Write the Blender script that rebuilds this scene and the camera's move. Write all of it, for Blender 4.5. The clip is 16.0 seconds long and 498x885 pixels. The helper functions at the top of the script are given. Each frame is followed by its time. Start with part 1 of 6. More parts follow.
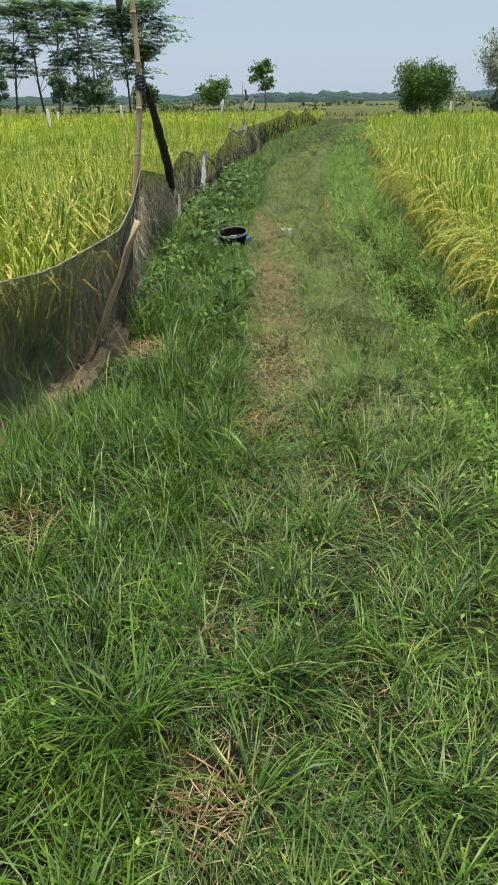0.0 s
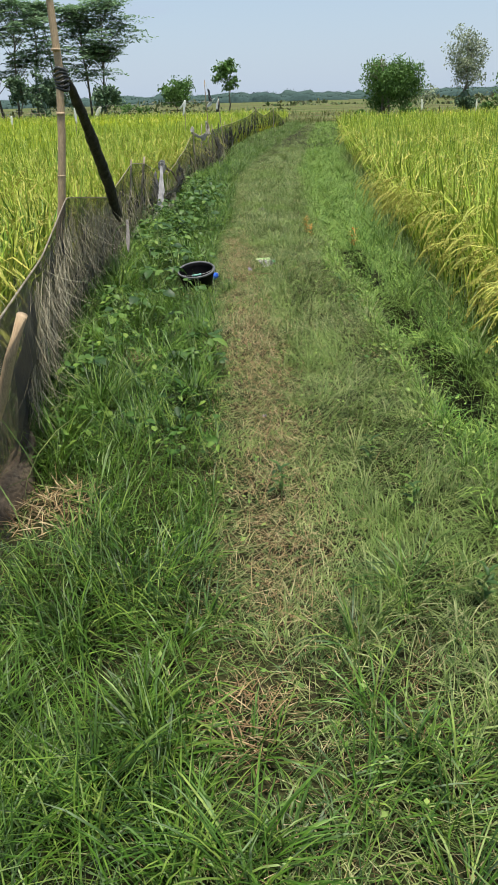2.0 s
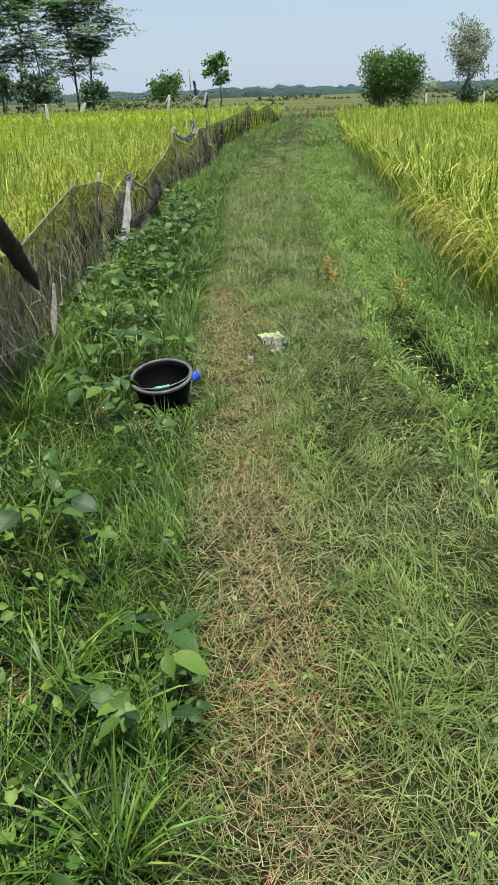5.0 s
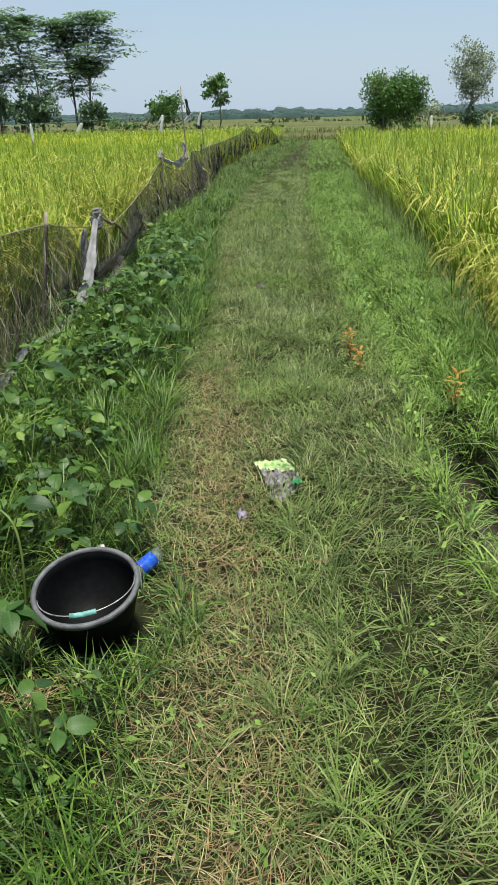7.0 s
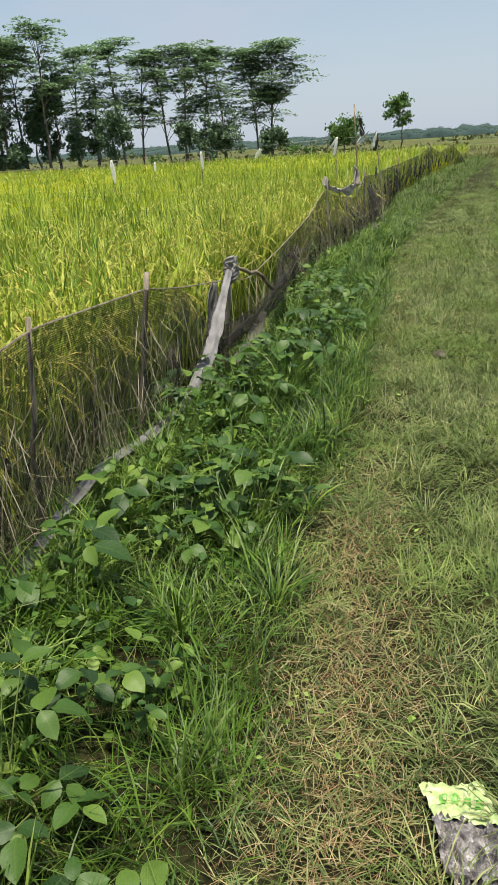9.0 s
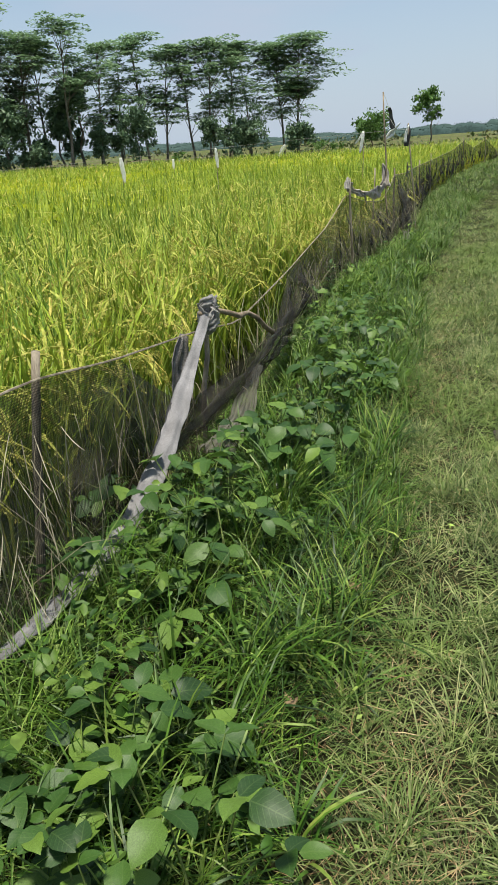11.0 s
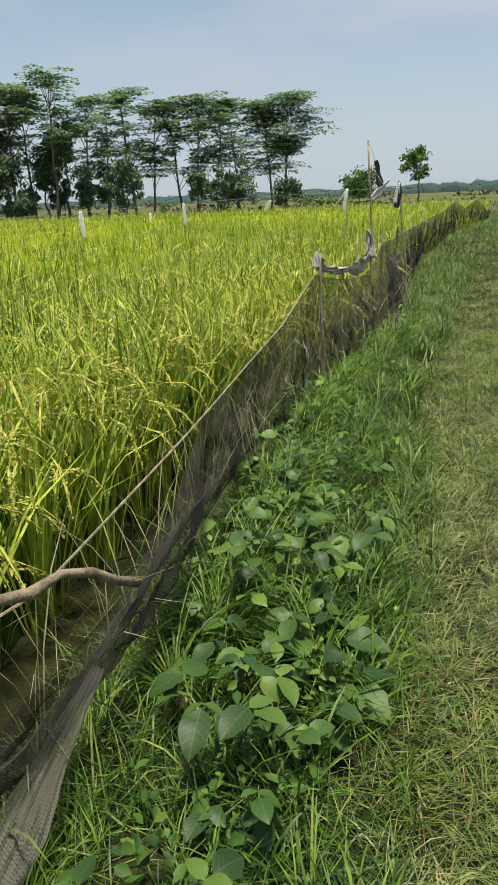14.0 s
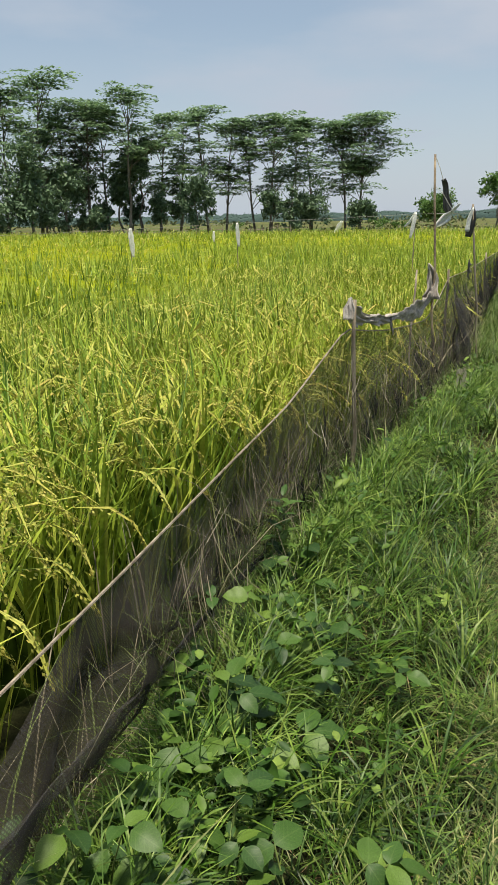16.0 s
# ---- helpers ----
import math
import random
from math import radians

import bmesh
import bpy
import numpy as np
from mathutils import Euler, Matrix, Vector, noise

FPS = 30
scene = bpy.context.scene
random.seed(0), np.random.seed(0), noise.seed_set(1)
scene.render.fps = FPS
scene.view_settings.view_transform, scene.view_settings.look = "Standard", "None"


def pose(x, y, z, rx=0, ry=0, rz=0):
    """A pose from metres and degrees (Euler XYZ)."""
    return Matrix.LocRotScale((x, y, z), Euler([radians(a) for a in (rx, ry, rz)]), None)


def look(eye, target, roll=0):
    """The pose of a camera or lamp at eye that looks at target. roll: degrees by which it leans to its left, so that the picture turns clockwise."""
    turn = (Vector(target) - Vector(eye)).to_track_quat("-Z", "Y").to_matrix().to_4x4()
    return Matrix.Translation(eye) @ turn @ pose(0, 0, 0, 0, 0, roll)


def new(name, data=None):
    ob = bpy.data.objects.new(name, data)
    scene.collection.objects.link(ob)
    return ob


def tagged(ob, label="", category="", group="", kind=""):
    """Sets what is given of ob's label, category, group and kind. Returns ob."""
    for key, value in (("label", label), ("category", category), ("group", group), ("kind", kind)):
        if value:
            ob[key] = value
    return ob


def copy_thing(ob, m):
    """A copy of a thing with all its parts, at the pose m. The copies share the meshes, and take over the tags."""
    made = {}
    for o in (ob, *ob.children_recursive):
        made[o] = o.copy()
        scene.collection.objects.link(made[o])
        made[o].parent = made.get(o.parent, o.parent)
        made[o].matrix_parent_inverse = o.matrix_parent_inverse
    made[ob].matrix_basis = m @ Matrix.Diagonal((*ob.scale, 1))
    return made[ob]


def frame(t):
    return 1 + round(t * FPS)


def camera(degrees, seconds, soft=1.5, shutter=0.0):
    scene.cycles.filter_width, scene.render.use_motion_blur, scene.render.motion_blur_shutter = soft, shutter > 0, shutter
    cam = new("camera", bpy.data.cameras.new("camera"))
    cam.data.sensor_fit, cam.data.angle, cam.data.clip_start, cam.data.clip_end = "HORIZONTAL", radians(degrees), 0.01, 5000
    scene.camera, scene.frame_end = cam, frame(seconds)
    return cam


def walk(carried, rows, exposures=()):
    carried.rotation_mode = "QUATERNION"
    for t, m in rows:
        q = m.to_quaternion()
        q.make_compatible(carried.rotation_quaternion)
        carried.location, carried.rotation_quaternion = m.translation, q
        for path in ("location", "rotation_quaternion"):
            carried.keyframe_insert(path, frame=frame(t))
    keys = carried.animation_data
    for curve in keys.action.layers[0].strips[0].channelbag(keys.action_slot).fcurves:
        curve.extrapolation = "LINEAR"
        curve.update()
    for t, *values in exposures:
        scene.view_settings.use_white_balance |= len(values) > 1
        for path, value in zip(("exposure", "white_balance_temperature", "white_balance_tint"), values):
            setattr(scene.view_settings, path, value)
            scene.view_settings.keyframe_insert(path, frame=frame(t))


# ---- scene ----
cam = camera(35.3, 16.0, soft=1.15)
PATH = [
    (0, (0.563, 0.592, 1.468), (0.351, 2.412, 0.667), -0.9),
    (0.5, (0.504, 1.084, 1.478), (0.237, 2.908, 0.702), -1.7),
    (1, (0.412, 1.573, 1.464), (0.209, 3.409, 0.698), -1.0),
    (1.5, (0.357, 2.032, 1.463), (0.193, 3.873, 0.7), -1.4),
    (2, (0.354, 2.552, 1.47), (0.21, 4.378, 0.668), -1.6),
    (2.5, (0.253, 3.016, 1.455), (0.15, 4.825, 0.608), -1.4),
    (3, (0.225, 3.406, 1.456), (0.15, 5.22, 0.618), -2.5),
    (3.5, (0.209, 3.92, 1.476), (0.175, 5.738, 0.642), -1.6),
    (4, (0.139, 4.435, 1.44), (0.15, 6.238, 0.574), -0.9),
    (4.5, (0.123, 4.863, 1.442), (0.043, 6.677, 0.603), -2.1),
    (4.7, (0.127, 5.092, 1.447), (0.002, 6.91, 0.624), -2.1),
    (6.8, (0.06, 7.012, 1.403), (-0.08, 8.844, 0.615), -1.7),
    (7, (0.048, 7.194, 1.417), (-0.077, 9.036, 0.648), -1.5),
    (7.5, (0.009, 7.607, 1.412), (-0.231, 9.463, 0.707), -2.7),
    (8, (-0.013, 8.06, 1.426), (-0.403, 9.899, 0.745), -2.6),
    (8.5, (-0.067, 8.53, 1.399), (-0.541, 10.337, 0.685), -3.7),
    (8.7, (-0.052, 8.66, 1.408), (-0.562, 10.46, 0.7), -3.8),
    (10.8, (-0.282, 10.29, 1.382), (-0.887, 12.061, 0.676), -3.8),
    (11, (-0.312, 10.469, 1.388), (-0.916, 12.239, 0.679), -4.0),
    (11.5, (-0.436, 10.867, 1.373), (-0.9, 12.671, 0.644), -2.5),
    (12, (-0.539, 11.255, 1.383), (-0.949, 13.081, 0.675), -2.1),
    (12.5, (-0.538, 11.734, 1.386), (-1.06, 13.541, 0.707), -1.9),
    (13, (-0.535, 12.082, 1.381), (-1.075, 13.896, 0.735), 0.5),
    (13.5, (-0.614, 12.515, 1.404), (-1.111, 14.348, 0.779), -0.2),
    (14, (-0.637, 12.875, 1.403), (-1.214, 14.696, 0.809), -2.7),
    (14.5, (-0.634, 13.276, 1.432), (-1.274, 15.081, 0.856), -2.1),
    (15, (-0.68, 13.622, 1.423), (-1.279, 15.449, 0.871), -0.6),
    (15.5, (-0.743, 13.969, 1.435), (-1.35, 15.803, 0.918), -0.9),
    (16, (-0.765, 14.38, 1.422), (-1.497, 16.159, 0.876), -1.1),
]
# brightness and white balance drift a little on the way
BALANCE = [(0, 0.36, 6450, 5), (2.0, 0.44, 6400, 5), (4.7, 0.48, 6350, 4), (6.8, 0.42, 6350, 2), (7.6, 0.40, 6400, 2), (8.1, 0.40, 6850, 6), (8.8, 0.40, 6850, 6),
           (10.8, 0.38, 6550, 5), (13.0, 0.34, 6500, 3), (14.0, 0.34, 6950, 5), (16, 0.32, 7000, 6)]
HAZE = (3.9, 4.5, 5.7, 1)

walk(cam, [(t, look(eye, target, roll)) for t, eye, target, roll in PATH], exposures=BALANCE)

# ---- world, sun ----
SUN_TO = Vector((0.08, -0.16, 0.98)).normalized()
sun = new("sun", bpy.data.lights.new("sun", "SUN"))
sun.data.energy, sun.data.angle, sun.data.color = 5.0, radians(8.0), (1.0, 0.94, 0.82)
sun.matrix_world = look((0, 0, 0), -SUN_TO)
tagged(sun, "hazy afternoon sun", "sun", kind="structure")

world = bpy.data.worlds.new("world")
scene.world = world
world.use_nodes = True
wn, wl = world.node_tree.nodes, world.node_tree.links
wn.clear()
w_out, w_bg = wn.new("ShaderNodeOutputWorld"), wn.new("ShaderNodeBackground")
w_sky = wn.new("ShaderNodeTexSky")
w_sky.sky_type, w_sky.sun_disc = "NISHITA", False
w_sky.sun_elevation = math.asin(SUN_TO.z)
w_sky.sun_rotation = math.atan2(SUN_TO.x, SUN_TO.y)
w_sky.air_density, w_sky.dust_density, w_sky.ozone_density = 1.0, 0.6, 1.5
w_tc, w_map, w_noise, w_ramp, w_mix = (wn.new("ShaderNodeTexCoord"), wn.new("ShaderNodeMapping"), wn.new("ShaderNodeTexNoise"),
                                       wn.new("ShaderNodeValToRGB"), wn.new("ShaderNodeMixRGB"))
w_map.inputs["Scale"].default_value = (1.0, 1.0, 3.2)
w_noise.inputs["Scale"].default_value, w_noise.inputs["Detail"].default_value = 2.3, 6.0
w_ramp.color_ramp.elements[0].position, w_ramp.color_ramp.elements[1].position = 0.44, 0.62
w_ramp.color_ramp.elements[0].color, w_ramp.color_ramp.elements[1].color = (0.34, 0.34, 0.34, 1), (1.0, 1.0, 1.0, 1)
w_mix.inputs[2].default_value = HAZE
w_bg.inputs["Strength"].default_value = 0.10
wl.new(w_tc.outputs["Generated"], w_map.inputs["Vector"])
wl.new(w_map.outputs[0], w_noise.inputs["Vector"])
wl.new(w_noise.outputs[0], w_ramp.inputs[0])
w_sep, w_low, w_max = wn.new("ShaderNodeSeparateXYZ"), wn.new("ShaderNodeMapRange"), wn.new("ShaderNodeMath")
for w_name, w_value in (("From Min", 0.0), ("From Max", 0.34), ("To Min", 0.92), ("To Max", 0.0)):
    w_low.inputs[w_name].default_value = w_value
w_max.operation = "MAXIMUM"
wl.new(w_tc.outputs["Generated"], w_sep.inputs[0])
wl.new(w_sep.outputs["Z"], w_low.inputs["Value"])
wl.new(w_low.outputs[0], w_max.inputs[0])
wl.new(w_ramp.outputs[0], w_max.inputs[1])
wl.new(w_max.outputs[0], w_mix.inputs[0])
wl.new(w_sky.outputs[0], w_mix.inputs[1])
wl.new(w_mix.outputs[0], w_bg.inputs["Color"])
wl.new(w_bg.outputs[0], w_out.inputs[0])


# ---- materials ----
def shader(name):
    m = bpy.data.materials.new(name)
    m.use_nodes = True
    n, k = m.node_tree.nodes, m.node_tree.links
    return m, n, k, n["Principled BSDF"], n["Material Output"]


def ramp(n, colours, places=None):
    r = n.new("ShaderNodeValToRGB")
    e = r.color_ramp.elements
    while len(e) < len(colours):
        e.new(0.5)
    for i, c in enumerate(colours):
        e[i].position = places[i] if places else i / max(1, len(colours) - 1)
        e[i].color = (*c, 1)
    return r


def noise_node(n, k, scale, detail=4.0, stretch=(1, 1, 1)):
    tc, mp, tx = n.new("ShaderNodeTexCoord"), n.new("ShaderNodeMapping"), n.new("ShaderNodeTexNoise")
    mp.inputs["Scale"].default_value = stretch
    tx.inputs["Scale"].default_value, tx.inputs["Detail"].default_value = scale, detail
    k.new(tc.outputs["Object"], mp.inputs["Vector"])
    k.new(mp.outputs[0], tx.inputs["Vector"])
    return tx


def blend(n, k, a, b, factor, mode="MIX"):
    x = n.new("ShaderNodeMixRGB")
    x.blend_type = mode
    for slot, v in ((0, factor), (1, a), (2, b)):
        if isinstance(v, (int, float)):
            x.inputs[slot].default_value = v
        elif isinstance(v, tuple):
            x.inputs[slot].default_value = (*v, 1)
        else:
            k.new(v, x.inputs[slot])
    return x.outputs[0]


def leaf_material(name, colours, patch=None, patch_scale=0.6, through_light=0.35, rough=0.55, by_object=False, gloss=0.3, grain=40, clump=None, depth=0.45):
    """Thin living or dry tissue: a colour for each blade, larger patches of another tone, fine grain, light shining through."""
    m, n, k, bsdf, out = shader(name)
    if by_object:
        rnd = n.new("ShaderNodeObjectInfo").outputs["Random"]
    else:
        rnd = n.new("ShaderNodeNewGeometry").outputs["Random Per Island"]
    r = ramp(n, colours)
    k.new(rnd, r.inputs[0])
    colour = r.outputs[0]
    if patch:
        big = noise_node(n, k, patch_scale, 3)
        pr = ramp(n, [(0, 0, 0), (1, 1, 1)], [0.42, 0.62])
        k.new(big.outputs[0], pr.inputs[0])
        half = n.new("ShaderNodeMath")
        half.operation, half.inputs[1].default_value = "MULTIPLY", 0.65
        k.new(pr.outputs[0], half.inputs[0])
        colour = blend(n, k, colour, patch, half.outputs[0])
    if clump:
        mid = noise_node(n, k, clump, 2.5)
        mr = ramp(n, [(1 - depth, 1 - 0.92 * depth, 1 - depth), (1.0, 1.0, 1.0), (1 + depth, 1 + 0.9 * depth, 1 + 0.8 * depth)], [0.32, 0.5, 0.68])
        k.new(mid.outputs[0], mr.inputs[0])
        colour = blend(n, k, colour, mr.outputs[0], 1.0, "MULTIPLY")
    fine = noise_node(n, k, grain, 3)
    fr = ramp(n, [(0.72, 0.72, 0.72), (1.25, 1.25, 1.25)], [0.3, 0.7])
    k.new(fine.outputs[0], fr.inputs[0])
    colour = blend(n, k, colour, fr.outputs[0], 1.0, "MULTIPLY")
    k.new(colour, bsdf.inputs["Base Color"])
    bsdf.inputs["Roughness"].default_value = rough
    bsdf.inputs["Specular IOR Level"].default_value = gloss
    tr, mx = n.new("ShaderNodeBsdfTranslucent"), n.new("ShaderNodeMixShader")
    k.new(colour, tr.inputs["Color"])
    mx.inputs[0].default_value = through_light
    k.new(bsdf.outputs[0], mx.inputs[1])
    k.new(tr.outputs[0], mx.inputs[2])
    k.new(mx.outputs[0], out.inputs["Surface"])
    return m


def solid_material(name, colours, scale=6.0, rough=0.7, metal=0.0, bump=0.3, stretch=(1, 1, 1), gloss=0.4, fine=60.0):
    """An opaque surface with two scales of variation and a fine relief."""
    m, n, k, bsdf, out = shader(name)
    big, small = noise_node(n, k, scale, 5, stretch), noise_node(n, k, fine, 3, stretch)
    r = ramp(n, colours, None if len(colours) != 2 else [0.35, 0.65])
    k.new(big.outputs[0], r.inputs[0])
    fr = ramp(n, [(0.7, 0.7, 0.7), (1.2, 1.2, 1.2)], [0.3, 0.7])
    k.new(small.outputs[0], fr.inputs[0])
    k.new(blend(n, k, r.outputs[0], fr.outputs[0], 1.0, "MULTIPLY"), bsdf.inputs["Base Color"])
    bsdf.inputs["Roughness"].default_value, bsdf.inputs["Metallic"].default_value = rough, metal
    bsdf.inputs["Specular IOR Level"].default_value = gloss
    if bump:
        b = n.new("ShaderNodeBump")
        b.inputs["Strength"].default_value, b.inputs["Distance"].default_value = bump, 0.01
        k.new(small.outputs[0], b.inputs["Height"])
        k.new(b.outputs[0], bsdf.inputs["Normal"])
    return m


def net_material(name, colour, cover, threads):
    """Knitted plastic netting: dark threads with holes between them, by the metres along and up the cloth (UV), dusty over its first ten."""
    m, n, k, bsdf, out = shader(name)
    uv, sep = n.new("ShaderNodeUVMap"), n.new("ShaderNodeSeparateXYZ")
    k.new(uv.outputs[0], sep.inputs[0])
    lines = []
    for axis, width in ((0, 0.50), (1, 0.34)):
        mul, fr, cmp_ = n.new("ShaderNodeMath"), n.new("ShaderNodeMath"), n.new("ShaderNodeMath")
        mul.operation, mul.inputs[1].default_value = "MULTIPLY", threads
        fr.operation = "FRACT"
        cmp_.operation, cmp_.inputs[1].default_value = "LESS_THAN", width
        k.new(sep.outputs[axis], mul.inputs[0])
        k.new(mul.outputs[0], fr.inputs[0])
        k.new(fr.outputs[0], cmp_.inputs[0])
        lines.append(cmp_.outputs[0])
    mx = n.new("ShaderNodeMath")
    mx.operation = "MAXIMUM"
    k.new(lines[0], mx.inputs[0])
    k.new(lines[1], mx.inputs[1])
    soil = noise_node(n, k, 3.0, 5)
    sr = ramp(n, [(0, 0, 0), (1, 1, 1)], [0.40, 0.70])
    k.new(soil.outputs[0], sr.inputs[0])
    far = n.new("ShaderNodeMapRange")
    far.inputs["From Min"].default_value, far.inputs["From Max"].default_value = 9.0, 11.8
    k.new(sep.outputs[0], far.inputs["Value"])
    foot, cling = n.new("ShaderNodeMapRange"), n.new("ShaderNodeMath")
    for name, value in (("From Min", 0.02), ("From Max", 0.42), ("To Min", 1.0), ("To Max", 0.22)):
        foot.inputs[name].default_value = value
    k.new(sep.outputs[1], foot.inputs["Value"])
    cling.operation = "MULTIPLY"
    k.new(sr.outputs[0], cling.inputs[0])
    k.new(foot.outputs[0], cling.inputs[1])
    dusty = blend(n, k, colour[0], colour[1], cling.outputs[0])
    clean = blend(n, k, colour[2], colour[3], sr.outputs[0])
    tone = blend(n, k, dusty, clean, far.outputs[0])
    k.new(tone, bsdf.inputs["Base Color"])
    thin, cloth = n.new("ShaderNodeBsdfTranslucent"), n.new("ShaderNodeMixShader")
    k.new(tone, thin.inputs["Color"])
    cloth.inputs[0].default_value = 0.5
    k.new(bsdf.outputs[0], cloth.inputs[1])
    k.new(thin.outputs[0], cloth.inputs[2])
    bsdf.inputs["Roughness"].default_value = 0.7
    fac = n.new("ShaderNodeMapRange")
    for end, near, away in (("To Min", cover[2], cover[0]), ("To Max", cover[3], cover[1])):
        by = n.new("ShaderNodeMapRange")
        by.inputs["From Min"].default_value, by.inputs["From Max"].default_value = 8.0, 10.5
        by.inputs["To Min"].default_value, by.inputs["To Max"].default_value = near, away
        k.new(sep.outputs[0], by.inputs["Value"])
        k.new(by.outputs[0], fac.inputs[end])
    k.new(mx.outputs[0], fac.inputs["Value"])
    tr, mix = n.new("ShaderNodeBsdfTransparent"), n.new("ShaderNodeMixShader")
    k.new(fac.outputs[0], mix.inputs[0])
    k.new(tr.outputs[0], mix.inputs[1])
    k.new(cloth.outputs[0], mix.inputs[2])
    k.new(mix.outputs[0], out.inputs["Surface"])
    return m


def ground_material():
    m, n, k, bsdf, out = shader("soil_and_turf")
    big, mid, fine = noise_node(n, k, 0.35, 6), noise_node(n, k, 5.0, 5), noise_node(n, k, 55.0, 4)
    soil = ramp(n, [(0.012, 0.010, 0.006), (0.042, 0.032, 0.018)], [0.35, 0.7])
    k.new(mid.outputs[0], soil.inputs[0])
    turf = ramp(n, [(0.012, 0.024, 0.005), (0.028, 0.040, 0.011), (0.060, 0.050, 0.022)], [0.3, 0.52, 0.72])
    k.new(big.outputs[0], turf.inputs[0])
    g = ramp(n, [(0.15, 0.15, 0.15), (0.8, 0.8, 0.8)], [0.35, 0.65])
    k.new(mid.outputs[0], g.inputs[0])
    near = blend(n, k, soil.outputs[0], turf.outputs[0], g.outputs[0])
    # far fields: strips of stubble, weeds and young rice across the way
    strips = noise_node(n, k, 0.02, 5, (0.25, 3.0, 1))
    far = ramp(n, [(0.05, 0.09, 0.02), (0.11, 0.08, 0.045), (0.07, 0.11, 0.025), (0.15, 0.15, 0.06), (0.09, 0.075, 0.04)], [0.36, 0.43, 0.50, 0.57, 0.64])
    k.new(strips.outputs[0], far.inputs[0])
    tc, sep, step = n.new("ShaderNodeTexCoord"), n.new("ShaderNodeSeparateXYZ"), n.new("ShaderNodeMapRange")
    k.new(tc.outputs["Object"], sep.inputs[0])
    step.inputs["From Min"].default_value, step.inputs["From Max"].default_value = 52.0, 60.0
    k.new(sep.outputs["Y"], step.inputs["Value"])
    colour = blend(n, k, near, far.outputs[0], step.outputs[0])
    fr = ramp(n, [(0.65, 0.65, 0.65), (1.3, 1.3, 1.3)], [0.3, 0.7])
    k.new(fine.outputs[0], fr.inputs[0])
    k.new(blend(n, k, colour, fr.outputs[0], 1.0, "MULTIPLY"), bsdf.inputs["Base Color"])
    bsdf.inputs["Roughness"].default_value, bsdf.inputs["Specular IOR Level"].default_value = 0.95, 0.1
    b = n.new("ShaderNodeBump")
    b.inputs["Strength"].default_value, b.inputs["Distance"].default_value = 0.8, 0.02
    k.new(fine.outputs[0], b.inputs["Height"])
    k.new(b.outputs[0], bsdf.inputs["Normal"])
    return m


def clear_material(name, colour, rough=0.08):
    m, n, k, bsdf, out = shader(name)
    bsdf.inputs["Base Color"].default_value = (*colour, 1)
    bsdf.inputs["Roughness"].default_value = rough
    bsdf.inputs["Transmission Weight"].default_value, bsdf.inputs["IOR"].default_value = 0.9, 1.3
    return m


M_GROUND = ground_material()
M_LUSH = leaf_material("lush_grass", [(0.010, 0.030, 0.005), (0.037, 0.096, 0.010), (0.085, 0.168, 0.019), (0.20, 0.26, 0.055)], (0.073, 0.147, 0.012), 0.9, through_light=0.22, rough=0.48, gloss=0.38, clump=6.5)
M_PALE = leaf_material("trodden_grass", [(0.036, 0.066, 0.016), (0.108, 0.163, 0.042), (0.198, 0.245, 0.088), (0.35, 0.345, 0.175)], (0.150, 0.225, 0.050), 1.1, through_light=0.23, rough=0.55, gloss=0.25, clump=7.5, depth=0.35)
M_STRAW = leaf_material("dry_straw", [(0.12, 0.066, 0.032), (0.24, 0.152, 0.074), (0.37, 0.265, 0.135), (0.47, 0.38, 0.23)], None, through_light=0.15, rough=0.7)
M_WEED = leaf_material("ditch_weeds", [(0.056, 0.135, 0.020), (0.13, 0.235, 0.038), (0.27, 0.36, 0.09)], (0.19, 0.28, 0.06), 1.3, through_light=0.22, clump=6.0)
M_RICE = leaf_material("rice_leaves", [(0.050, 0.125, 0.018), (0.165, 0.275, 0.034), (0.33, 0.43, 0.050), (0.52, 0.54, 0.10)], (0.285, 0.355, 0.036), 0.5, through_light=0.2, rough=0.5, gloss=0.25, clump=1.6, depth=0.22)
M_GRAIN = leaf_material("rice_ears", [(0.28, 0.33, 0.055), (0.39, 0.41, 0.08), (0.49, 0.45, 0.10), (0.52, 0.38, 0.10)], (0.41, 0.40, 0.08), 1.1, through_light=0.15)
# shade inside the rice is painted dark near by, distance haze pale far off
M_SHADE_CANOPY = leaf_material("shade_dark_rice_canopy", [(0.018, 0.036, 0.005), (0.018, 0.036, 0.005)], (0.032, 0.052, 0.007), 0.3, through_light=0.05, rough=1.0, gloss=0.0, grain=14)
M_HALF_SHADED_RICE = leaf_material("half_shaded_rice_canopy", [(0.075, 0.105, 0.009), (0.075, 0.105, 0.009)], (0.11, 0.13, 0.012), 0.3, through_light=0.08, rough=1.0, gloss=0.0, grain=9)
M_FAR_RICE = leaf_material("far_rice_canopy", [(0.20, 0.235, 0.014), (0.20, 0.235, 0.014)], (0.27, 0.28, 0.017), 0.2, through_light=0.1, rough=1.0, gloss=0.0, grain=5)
M_BEAN = leaf_material("bean_leaf", [(0.018, 0.048, 0.013), (0.034, 0.083, 0.017), (0.054, 0.118, 0.021), (0.074, 0.143, 0.025), (0.14, 0.225, 0.036)], None, by_object=True, through_light=0.25, rough=0.5, gloss=0.35)
